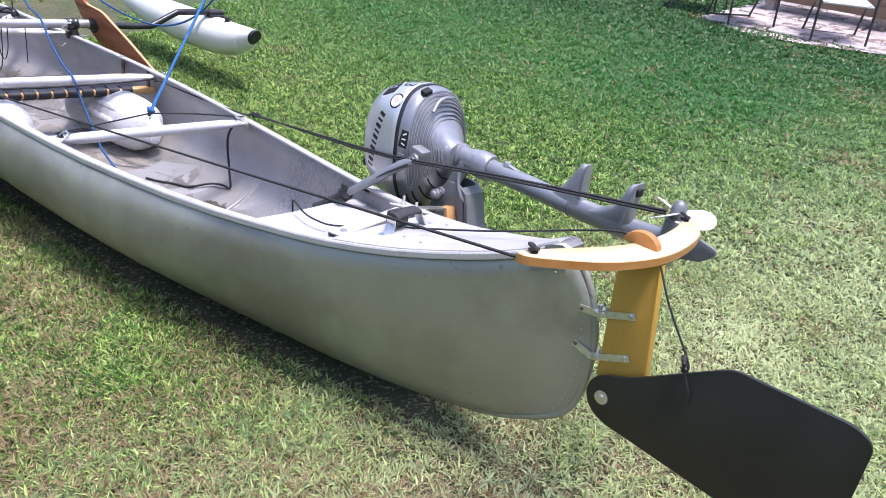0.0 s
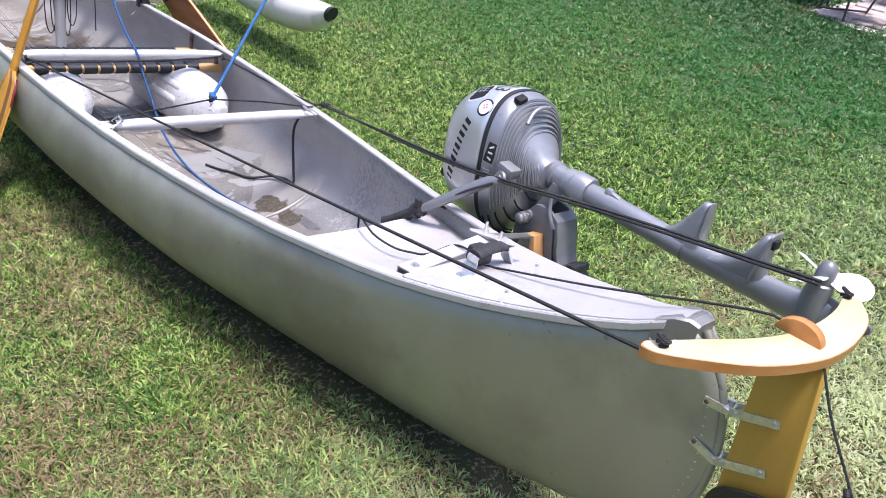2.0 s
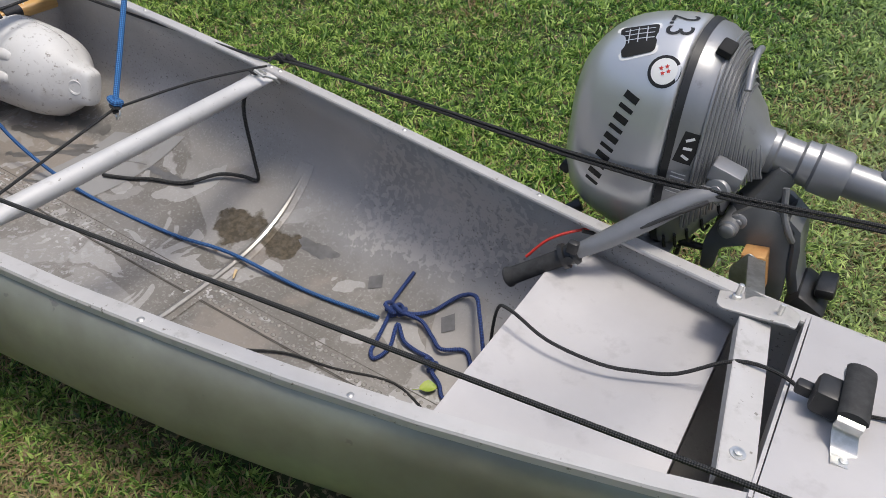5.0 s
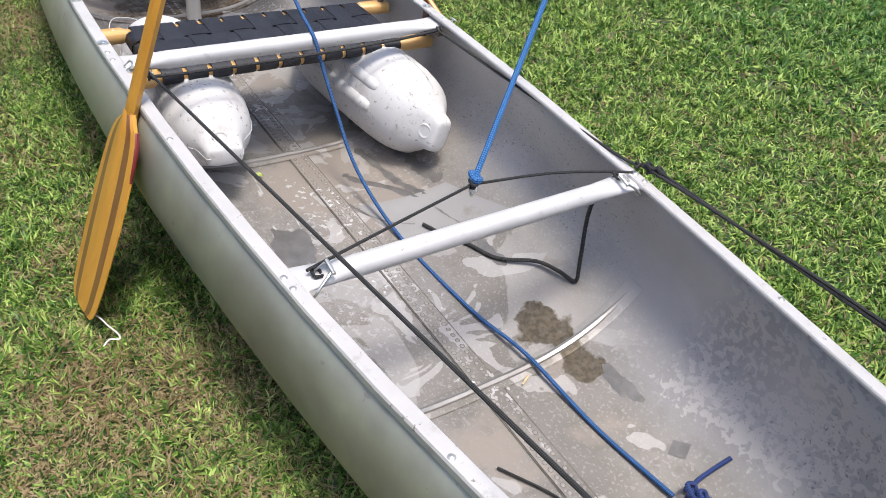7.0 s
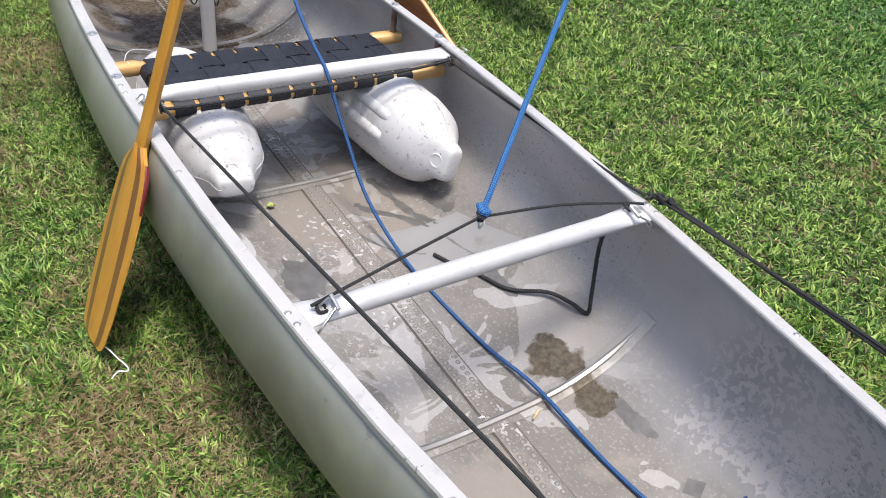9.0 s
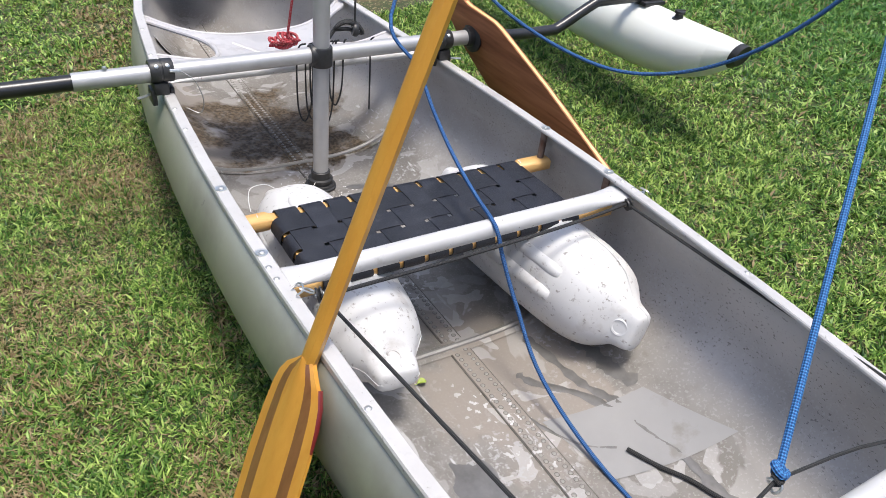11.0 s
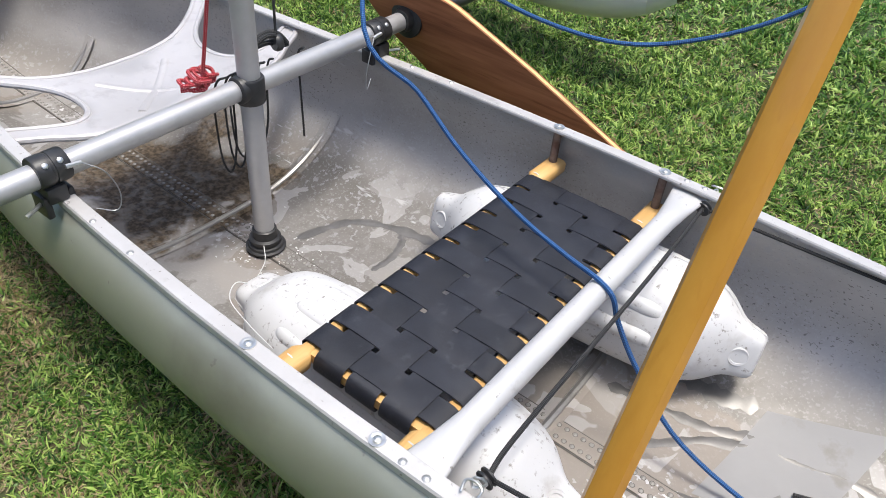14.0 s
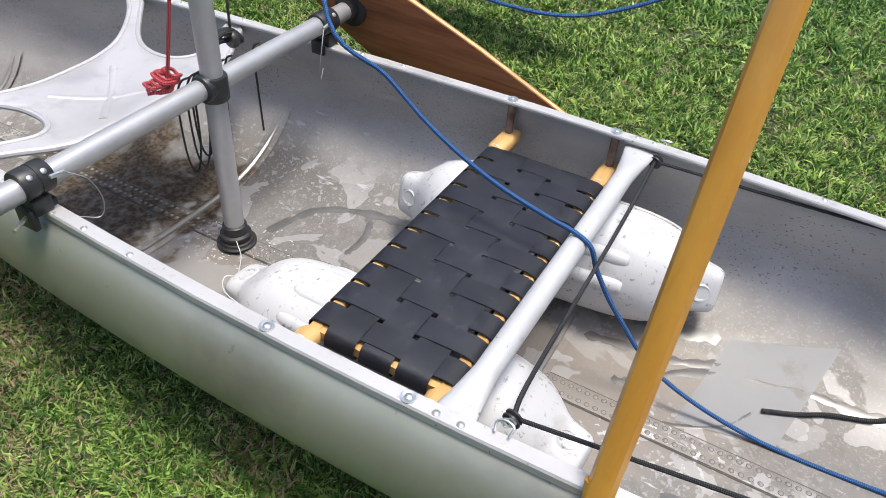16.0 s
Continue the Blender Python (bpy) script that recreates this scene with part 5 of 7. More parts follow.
def deck_cleat():
    """A bowed fairlead with a jamming cleat under it, on the stern deck."""
    c = thing("deck_fairlead", (-0.63, 0.0, 0.47), "black padded steel fairlead with a jammed cord on the stern deck", "fairlead")
    z = rim_z(-0.63) + 0.018
    pts = [(-0.608, -0.096, z), (-0.612, -0.074, z + 0.001), (-0.620, -0.057, z + 0.022), (-0.620, -0.054, z + 0.038), (-0.622, 0.0, z + 0.044), (-0.622, 0.040, z + 0.040), (-0.622, 0.052, z + 0.022), (-0.614, 0.062, z + 0.001), (-0.608, 0.084, z)]
    P = curve(pts, 4)
    rings = []
    for i, p in enumerate(P):
        t = (P[min(i + 1, len(P) - 1)] - P[max(i - 1, 0)]).normalized()
        u = Vector((1, 0, 0))
        w = t.cross(u).normalized()
        rings.append([p + u * a * 0.016 + w * b * 0.0018 for a, b in ((-1, -1), (1, -1), (1, 1), (-1, 1))])
    part("bow_strip", bevelled(loft(rings), 0.0006), M_STEEL, c, "bent galvanised strip")
    rings = []
    for p in P[12:21]:
        rings.append([p + Vector((0.019 * math.cos(a), 0, 0.010 * math.sin(a) + 0.003)) for a in (2 * math.pi * j / 12 for j in range(12))])
    part("pad", loft(rings), M_RUBBER, c, "black rubber pad")
    for y in (-0.086, 0.086):
        part("screw", lathe((-0.610, y, z + 0.001), (0, 0, 1), [(0, 0.006), (0.002, 0.0055), (0.003, 0)], 10), M_STEEL, c)
    part("jam_cleat", join(box((-0.645, -0.010, z + 0.022), (0.046, 0.046, 0.040), 0.008), box((-0.675, 0.0, z + 0.010), (0.026, 0.018, 0.018), 0.004), rod((-0.648, -0.022, z + 0.018), (-0.648, 0.022, z + 0.018), 0.010, 12)), M_BLACK, c)
    for x, y in ((-0.52, 0.05), (-0.56, 0.10), (-0.555, -0.07), (-0.48, -0.09)):
        part("deck_screw", lathe((x, y, rim_z(x) + 0.0155), (0, 0, 1), [(0, 0.005), (0.0015, 0.0045), (0.0022, 0)], 10), M_STEEL, c)


deck_cleat()


# ---- outboard motor, tilted up ----
ENG_Y = 0.450
COWL = [(-1.200, 0.525, 0.050, 0.040), (-1.197, 0.525, 0.090, 0.068), (-1.187, 0.527, 0.132, 0.098), (-1.170, 0.532, 0.164, 0.120), (-1.142, 0.540, 0.190, 0.135), (-1.094, 0.545, 0.209, 0.144), (-1.044, 0.548, 0.218, 0.147), (-1.002, 0.550, 0.221, 0.148), (-0.996, 0.550, 0.221, 0.148)]
CASE = [(-0.985, 0.550, 0.217, 0.1455), (-0.965, 0.553, 0.212, 0.142), (-0.942, 0.557, 0.196, 0.134), (-0.920, 0.562, 0.158, 0.116), (-0.900, 0.567, 0.114, 0.092), (-0.884, 0.570, 0.078, 0.068), (-0.868, 0.572, 0.050, 0.047), (-0.850, 0.572, 0.040, 0.040)]


def egg(x, zc, hz, hy, n=44, p=2.55):
    if hz > 0.15:
        zc, hz = zc + 0.008, hz - 0.008
    ring = []
    for j in range(n):
        a = 2 * math.pi * j / n
        c, s = math.cos(a), math.sin(a)
        ring.append((x - (s * 0.02 if hz > 0.1 else 0), ENG_Y + hy * math.copysign(abs(c) ** (2 / p), c), zc + hz * math.copysign(abs(s) ** (2 / p), s)))
    return ring


def outboard():
    e = thing("outboard_motor", (-0.82, 0.42, 0.45), "small silver outboard motor tilted up on a side bracket", "outboard motor")
    cover = part("engine_cover", loft([egg(*r) for r in COWL]), M_COWL, e, "smooth silver engine cover", 60)
    sv = cover.modifiers.new("round", "SUBSURF")
    sv.levels = sv.render_levels = 1
    part("cover_seal", loft([egg(-0.998, 0.550, 0.2205, 0.1475), egg(-0.984, 0.550, 0.2195, 0.147)]), M_BLACK, e, "black rubber seal")
    lower = part("engine_case", loft([egg(*r) for r in CASE]), M_CASE, e, "silver lower engine casing", 60)
    # cooling ribs round the upper side of the casing
    for i in range(14):
        t = i / 13
        x = -0.944 + 0.086 * t
        zc, hz, hy = (float(np.interp(x, [r[0] for r in CASE], [r[k] for r in CASE])) for k in (1, 2, 3))
        pts = []
        for a in np.linspace(radians(-20), radians(208), 30):
            c, s = math.cos(a), math.sin(a)
            pts.append((x - s * 0.02, ENG_Y + (hy + 0.003) * math.copysign(abs(c) ** 0.8, c), zc + (hz + 0.003) * math.copysign(abs(s) ** 0.8, s)))
        part("cooling_rib", tube(pts, 0.0030, 6, 1), M_CASE, lower)
        # darker strip beside each rib, standing in for shade in the gap
        slot = [(p[0] + 0.0042, ENG_Y + (p[1] - ENG_Y) * 0.985, zc + (p[2] - zc) * 0.985) for p in pts]
        part("rib_gap", tube(slot, 0.0021, 5, 1), M_ARM, lower)
    for i in range(6):
        x = -0.970 + 0.017 * i
        zc, hz, hy = (float(np.interp(x, [r[0] for r in CASE], [r[k] for r in CASE])) for k in (1, 2, 3))
        pts = []
        for a in np.linspace(radians(215), radians(262), 10):
            c, s = math.cos(a), math.sin(a)
            pts.append((x - s * 0.02, ENG_Y + (hy + 0.0012) * math.copysign(abs(c) ** 0.8, c), zc + (hz + 0.0012) * math.copysign(abs(s) ** 0.8, s)))
        part("vent_slot", tube(pts, 0.0030, 5, 1), M_DARKSLOT, lower)
    # raised brow and cut-out on the top of the casing
    part("brow", tube([(-0.914, ENG_Y - 0.074, 0.706), (-0.922, ENG_Y - 0.048, 0.733), (-0.926, ENG_Y - 0.012, 0.744), (-0.926, ENG_Y + 0.02, 0.742)], 0.0065, 10, 5), M_CASE, e)
    part("cutout", box((-0.968, ENG_Y - 0.060, 0.757), (0.026, 0.032, 0.016), 0.004, (20, 12, 0)), M_DARKSLOT, lower)
    # maker's mark on the port face: plain dark bars along a slanted line
    bpy.context.view_layer.update()
    graph = bpy.context.evaluated_depsgraph_get()
    skins = {ob.name: BVHTree.FromObject(ob, graph) for ob in (cover, lower)}
    offset = ORIGIN[e.name]

    def stick(skin, p, into, lift):
        """The place over the skin that a point meets going along into."""
        hit, nor, _, _ = skins[skin.name].ray_cast(Vector(p) - offset, Vector(into).normalized())
        if hit is None:
            return None
        return hit + offset - Vector(into).normalized() * lift

    def patch(skin, centre, into, along, outline, mat, name, lift, label=""):
        """A thin shape laid on the skin: outline (u, v) about its centre, u along the given direction."""
        into = Vector(into).normalized()
        u = (Vector(along) - into * into.dot(Vector(along))).normalized()
        v = into.cross(u)
        c = Vector(centre)
        pts = []
        for a, b in outline:
            for k in range(3):
                pts.append((a * (k + 1) / 3, b * (k + 1) / 3))
        bm = bmesh.new()
        mid = stick(skin, c, into, lift)
        place = [stick(skin, c + u * a + v * b, into, lift) for a, b in pts]
        if mid is None or None in place:
            bm.free()
            return None
        m = bm.verts.new(mid)
        vs = [bm.verts.new(p) for p in place]
        n = len(outline)
        for k in range(n):
            q = (k + 1) % n
            bm.faces.new((m, vs[3 * k], vs[3 * q]))
            for r in range(2):
                bm.faces.new((vs[3 * k + r], vs[3 * k + r + 1], vs[3 * q + r + 1], vs[3 * q + r]))
        return part(name, bm, mat, skin, label, 80)

    def bar(w, h):
        return [(w / 2, -h / 2), (w / 2, 0), (w / 2, h / 2), (0, h / 2), (-w / 2, h / 2), (-w / 2, 0), (-w / 2, -h / 2), (0, -h / 2)]

    def round_outline(r, n=24):
        return [(r * math.cos(2 * math.pi * k / n), r * math.sin(2 * math.pi * k / n)) for k in range(n)]

    for i in range(10):
        t = i / 9
        patch(cover, (-1.112 + 0.032 * t, 0.20, 0.480 + 0.180 * t), (0, 1, 0), (1, 0, -0.30), bar(0.027, 0.0125 if i % 2 else 0.0080), M_INK, "maker_mark", 0.0006)
    # air intake on the upper edge: a pale rim, a dark well and a light grille laid on the cover
    take_in, take_along = (0, 0.60, -0.80), (1, 0.10, 0.42)
    take_at = Vector((-1.108, 0.372, 0.741)) - Vector(take_in) * 0.12
    take_across = Vector(take_in).cross(Vector(take_along)).normalized()
    patch(cover, take_at, take_in, take_along, rounded([(-0.040, -0.038), (0.036, -0.036), (0.032, 0.034), (-0.030, 0.040)], 0.010), M_WHITE, "intake_rim", 0.0010)
    patch(cover, take_at, take_in, take_along, rounded([(-0.034, -0.033), (0.032, -0.031), (0.028, 0.030), (-0.026, 0.035)], 0.008), M_DARKSLOT, "intake_well", 0.0022, "dark air intake")
    for k in range(3):
        patch(cover, take_at + take_across * (-0.020 + 0.011 * k), take_in, take_along, bar(0.050, 0.0018), M_COWL, "intake_bar", 0.0034)
        patch(cover, take_at + Vector(take_along) * (-0.016 + 0.014 * k) - take_across * 0.008, take_in, take_across, bar(0.034, 0.0018), M_COWL, "intake_bar", 0.0034)
    badge_at, badge_in = (-1.044, 0.22, 0.830), (0, 0.70, -0.71)
    rim = patch(cover, badge_at, badge_in, (1, 0, 0), round_outline(0.027), M_INK, "badge_rim", 0.0006)
    patch(cover, badge_at, badge_in, (1, 0, 0), round_outline(0.0215), M_WHITE, "badge", 0.0012)
    for dx, dv in ((-0.006, 0.003), (0.002, 0.008), (-0.001, -0.004), (0.007, 0.001)):
        patch(cover, (badge_at[0] + dx, badge_at[1] + dv * 0.7, badge_at[2] + dv * 0.7), badge_in, (1, 0, 0), [(0.0042 * (1 if k % 2 else 0.45) * math.cos(k * math.pi / 5), 0.0042 * (1 if k % 2 else 0.45) * math.sin(k * math.pi / 5)) for k in range(10)], M_REDINK, "badge_star", 0.0018)
    # the power figure, laid over the top of the cover
    m = Matrix.Translation((-1.056, ENG_Y - 0.030, 0.90)) @ Euler((0, 0, radians(-84))).to_matrix().to_4x4()
    figure = lettering("2.3", 0.064, 0.0, m, "power_figure", M_INK, cover)
    for v in figure.data.vertices:
        p = stick(cover, v.co + offset, (0, 0, -1), 0.0010)
        if p is not None:
            v.co = p - offset
    # instruction plates
    patch(lower, (-0.965, 0.20, 0.608), (0, 1, 0), (1, 0, -0.1), bar(0.030, 0.056), M_INK, "plate_picture", 0.0010)
    for k in range(3):
        patch(lower, (-0.965, 0.20, 0.592 + 0.016 * k), (0, 1, 0), (1, 0, -0.5 + 0.5 * k), bar(0.014, 0.005), M_WHITE, "plate_figure", 0.0018)
    patch(lower, (-0.966, 0.20, 0.540), (0, 1, 0), (1, 0, -0.1), bar(0.030, 0.056), M_INK, "plate_text", 0.0010)
    for k in range(6):
        patch(lower, (-0.966, 0.20, 0.522 + 0.0075 * k), (0, 1, 0), (1, 0, -0.1), bar(0.024, 0.0020), M_WHITE, "plate_line", 0.0018)
    # starter grip, cover latch and fuel tap on the outer end
    part("cover_latch", box((-1.178, ENG_Y - 0.085, 0.46), (0.022, 0.030, 0.022), 0.005, (0, 20, 0)), M_BLACK, e)
    part("starter_grip", tube([(-1.135, ENG_Y - 0.08, 0.382), (-1.165, ENG_Y - 0.10, 0.358), (-1.185, ENG_Y - 0.105, 0.345)], [0.014, 0.012, 0.017], 10, 3), M_BLACK, e, "black starter grip")
    # lower side: carburettor, cover and wires
    carb = part("carburettor_cover", box((-0.985, ENG_Y - 0.06, 0.352), (0.085, 0.11, 0.060), 0.016, (0, 14, 0)), M_CASE, e)
    for k in range(3):
        part("cover_slot", box((-1.012 + 0.022 * k, ENG_Y - 0.1165, 0.350 + 0.004 * k), (0.008, 0.003, 0.030), 0.001, (0, 14, 0)), M_DARKSLOT, carb)
    part("red_wire", tube([(-1.03, ENG_Y - 0.10, 0.385), (-1.085, ENG_Y - 0.17, 0.40), (-1.14, ENG_Y - 0.21, 0.375), (-1.17, ENG_Y - 0.24, 0.335)], 0.0028, 7, 6), M_REDWIRE, e, "red engine stop cord")
    part("fuel_hose", tube([(-0.99, ENG_Y - 0.10, 0.36), (-1.04, ENG_Y - 0.16, 0.395), (-1.09, ENG_Y - 0.19, 0.405)], 0.004, 7, 6), M_BLACK, e)
    # swivel housing, collar and leg
    def leg_ring(x, z, ry, rz, n=22):
        return [(x, ENG_Y + 0.02 + ry * math.cos(a), z + rz * math.sin(a)) for a in (2 * math.pi * j / n for j in range(n))]
    part("swivel_neck", loft([leg_ring(-0.862, 0.572, 0.039, 0.041), leg_ring(-0.840, 0.572, 0.039, 0.041), leg_ring(-0.836, 0.572, 0.033, 0.035), leg_ring(-0.80, 0.571, 0.032, 0.034), leg_ring(-0.795, 0.571, 0.038, 0.040), leg_ring(-0.775, 0.570, 0.038, 0.040)]), M_CASE, e)
    part("collar", loft([leg_ring(-0.775, 0.570, 0.037, 0.040), leg_ring(-0.77, 0.570, 0.043, 0.045), leg_ring(-0.725, 0.568, 0.043, 0.045), leg_ring(-0.718, 0.567, 0.040, 0.042)]), M_LEG, e, "grey clamped collar")
    part("leg", loft([leg_ring(-0.722, 0.567, 0.029, 0.031), leg_ring(-0.64, 0.565, 0.029, 0.031), leg_ring(-0.50, 0.560, 0.029, 0.031), leg_ring(-0.44, 0.557, 0.029, 0.031), leg_ring(-0.415, 0.556, 0.028, 0.031), leg_ring(-0.38, 0.555, 0.024, 0.033), leg_ring(-0.25, 0.554, 0.023, 0.034), leg_ring(-0.20, 0.555, 0.022, 0.035), leg_ring(-0.15, 0.556, 0.022, 0.037), leg_ring(-0.115, 0.558, 0.022, 0.040), leg_ring(-0.06, 0.560, 0.016, 0.040), leg_ring(-0.045, 0.562, 0.011, 0.036)]), M_LEG, e, "grey painted drive leg", 50)
    part("leg_joint", loft([leg_ring(-0.407, 0.5555, 0.0292, 0.0325), leg_ring(-0.400, 0.5552, 0.0292, 0.0332)]), M_ARM, e)
    part("leg_boss", join(lathe((-0.662, ENG_Y + 0.02, 0.590), (0.15, 0, 1), [(0, 0.014), (0.012, 0.013), (0.018, 0.009), (0.020, 0)], 14), box((-0.645, ENG_Y + 0.02, 0.594), (0.05, 0.02, 0.016), 0.006, (0, 12, 0))), M_LEG, e)
    def fin(levels, name):
        """A thick upright fin that flares into the leg; levels: height, fore and aft edge, half thickness."""
        rings = []
        for z, x0, x1, ry in levels:
            ring = []
            for j in range(20):
                an = 2 * math.pi * j / 20
                co, si = math.cos(an), math.sin(an)
                ring.append(((x0 + x1) / 2 + (x1 - x0) / 2 * math.copysign(abs(co) ** 0.75, co), ENG_Y + 0.02 + ry * math.copysign(abs(si) ** 0.75, si), z))
            rings.append(ring)
        part(name, loft(rings), M_LEG, e, "", 50)
    fin(((0.568, -0.520, -0.335, 0.024), (0.583, -0.480, -0.362, 0.0235), (0.600, -0.452, -0.369, 0.022), (0.640, -0.424, -0.374, 0.019), (0.675, -0.404, -0.377, 0.0165), (0.686, -0.399, -0.379, 0.012), (0.689, -0.394, -0.383, 0.004)), "upper_fin")
    part("upper_fin_plate", plate(rounded([(-0.024, 0.590), (0.024, 0.590), (0.017, 0.692), (-0.017, 0.692)], 0.008), 0.004, lambda u, v, w: Vector((-0.374 + w - (v - 0.59) * 0.03, ENG_Y + 0.02 + u, v)), 0.0012), M_LEG, e)
    fin(((0.568, -0.365, -0.190, 0.025), (0.584, -0.315, -0.198, 0.028), (0.605, -0.272, -0.204, 0.028), (0.645, -0.246, -0.206, 0.027), (0.672, -0.236, -0.208, 0.025), (0.681, -0.230, -0.211, 0.018), (0.683, -0.224, -0.215, 0.008)), "lower_fin")
    part("cavitation_plate", plate(rounded([(-0.036, 0.560), (0.036, 0.560), (0.029, 0.690), (-0.029, 0.690)], 0.012), 0.006, lambda u, v, w: Vector((-0.222 + w + (v - 0.59) * 0.12, ENG_Y + 0.02 + u, v)), 0.0015), M_LEG, e)
    part("plate_hole", box((-0.208, ENG_Y + 0.020, 0.664), (0.014, 0.030, 0.022), 0.003), M_DARKSLOT, e)
    part("gear_case", lathe((-0.085, ENG_Y + 0.02, 0.485), (0, 0, 1), [(0, 0.004), (0.012, 0.018), (0.04, 0.028), (0.08, 0.031), (0.12, 0.030), (0.145, 0.027), (0.15, 0.020)], 22), M_LEG, e)
    part("skeg", plate(rounded([(-0.075, 0.525), (0.012, 0.545), (0.046, 0.578), (0.040, 0.592), (-0.01, 0.604), (-0.075, 0.612)], 0.012), 0.010, lambda u, v, w: Vector((u, ENG_Y + 0.02 + w, v)), 0.002), M_ARM, e, "dark skeg")
    hub = part("propeller_hub", lathe((-0.085, ENG_Y + 0.02, 0.632), (0, 0, 1), [(0, 0.022), (0.03, 0.021), (0.045, 0.016), (0.052, 0.006), (0.053, 0)], 18), M_ARM, e, "dark propeller hub")
    for k in range(3):
        a0 = radians(20 + 120 * k)
        rings = []
        for r, w in ((0.016, 0.018), (0.035, 0.030), (0.060, 0.040), (0.082, 0.036), (0.096, 0.020), (0.100, 0.006)):
            ring = []
            for s, th in ((-1, 0), (0, 0.003), (1, 0), (0, -0.003)):
                tw = s * w
                ring.append((-0.085 + r * math.cos(a0) - tw * math.sin(a0) * 0.85, ENG_Y + 0.02 + r * math.sin(a0) + tw * math.cos(a0) * 0.85, 0.648 + th + tw * 0.42))
            rings.append(ring)
        part("propeller_blade", loft(rings), M_PROP, hub, "white propeller blade", 60)
    # tilt bracket and clamps on the wooden block
    hook = rounded([(-0.896, 0.392), (-0.886, 0.326), (-0.862, 0.332), (-0.864, 0.386), (-0.810, 0.418), (-0.792, 0.376), (-0.780, 0.318), (-0.757, 0.312), (-0.728, 0.318), (-0.738, 0.372), (-0.752, 0.425), (-0.760, 0.476), (-0.784, 0.498), (-0.832, 0.500), (-0.858, 0.470), (-0.886, 0.440)], 0.012)
    for y in (0.408, 0.490):
        part("clamp_bracket", plate(hook, 0.016, lambda u, v, w: Vector((u, y + w, v)), 0.003), M_ARM, e, "dark grey clamp bracket")
    back = [(-0.775, 0.490, 0.020), (-0.752, 0.476, 0.026), (-0.740, 0.440, 0.028), (-0.730, 0.395, 0.028), (-0.712, 0.355, 0.030), (-0.690, 0.330, 0.032)]
    rings = []
    for (x, z, w), (x2, z2, _) in zip(back, back[1:] + [(-0.665, 0.315, 0)]):
        t = Vector((x2 - x, 0, z2 - z)).normalized()
        o = Vector((t.z, 0, -t.x))
        rings.append([Vector((x, y, z)) + o * q for y, q in ((0.400, -0.004), (0.400, 0.006), (0.408, w * 0.55), (0.478, w * 0.55), (0.488, 0.006), (0.488, -0.004))])
    part("bracket_back", bevelled(loft(rings), 0.002), M_ARM, e, "dark grey curved bracket back")
    part("lower_foot", join(box((-0.688, 0.435, 0.332), (0.066, 0.115, 0.050), 0.014, (0, 24, 0)), box((-0.668, 0.435, 0.372), (0.034, 0.070, 0.022), 0.007, (0, -12, 0))), M_BLACK, e, "black rubber-covered bracket foot")
    for y in (0.398, 0.500):
        part("pivot_bolt", lathe((-0.851, y, 0.456), (0, -1 if y < 0.4 else 1, 0), [(-0.004, 0.015), (0.003, 0.015), (0.005, 0.012), (0.005, 0.007), (0.009, 0.006), (0.010, 0)], 18), M_LEG, e, "steel tilt pivot bolt")
    part("tilt_shaft", lathe((-0.862, 0.366, 0.444), (0, 1, 0), [(0, 0.010), (0.002, 0.013), (0.010, 0.014), (0.012, 0.018), (0.14, 0.018), (0.142, 0)], 18), M_CASE, e)
    part("swivel_bracket", beam((-0.855, 0.440, 0.445), (-0.815, 0.460, 0.556), 0.050, 0.040, 0.010), M_ARM, e)
    part("swivel_lever", tube([(-0.80, 0.41, 0.545), (-0.785, 0.40, 0.50), (-0.765, 0.395, 0.47), (-0.755, 0.40, 0.455)], 0.006, 8, 5), M_ARM, e)
    for zz, yy in ((0.372, 0.408), (0.405, 0.490)):
        part("clamp_screw", join(rod((-0.87, yy, zz), (-0.935, yy, zz - 0.012), 0.007, 10), rod((-0.935, yy, zz - 0.042), (-0.935, yy, zz + 0.018), 0.0045, 8)), M_BLACK, e)
    # tiller
    part("tiller_pivot", join(lathe((-0.895, 0.300, 0.562), (-0.2, -1, 0.1), [(-0.03, 0.022), (0.006, 0.022), (0.010, 0.019), (0.012, 0.010), (0.014, 0.009), (0.015, 0)], 18), box((-0.893, 0.318, 0.585), (0.055, 0.045, 0.030), 0.006, (0, 10, 0))), M_TILLER, e)
    part("tiller_arm", tube([(-0.895, 0.296, 0.560), (-0.930, 0.280, 0.538), (-0.985, 0.245, 0.487), (-1.035, 0.215, 0.440), (-1.078, 0.194, 0.402)], [0.015, 0.019, 0.021, 0.018, 0.014], 12, 6, 0.72, (0, -0.5, 0.8)), M_TILLER, e, "grey tiller arm")
    part("tiller_cable", tube([(-0.90, 0.275, 0.548), (-0.95, 0.245, 0.512), (-0.985, 0.228, 0.482)], 0.004, 6, 4), M_BLACK, e)
    ax = Vector((-1.180, 0.150, 0.318)) - Vector((-1.078, 0.194, 0.402))
    part("throttle_collar", lathe((-1.072, 0.197, 0.407), ax, [(0, 0.014), (0.002, 0.021), (0.008, 0.023), (0.010, 0.019), (0.020, 0.019), (0.022, 0.024), (0.030, 0.024), (0.032, 0.016)], 18), M_BLACK, e, "black throttle collar")
    part("throttle_lug", join(box((-1.078, 0.180, 0.425), (0.020, 0.016, 0.024), 0.004), lathe((-1.078, 0.172, 0.400), (0.3, -1, 0.4), [(0, 0.008), (0.004, 0.008), (0.005, 0)], 10)), M_BLACK, e)
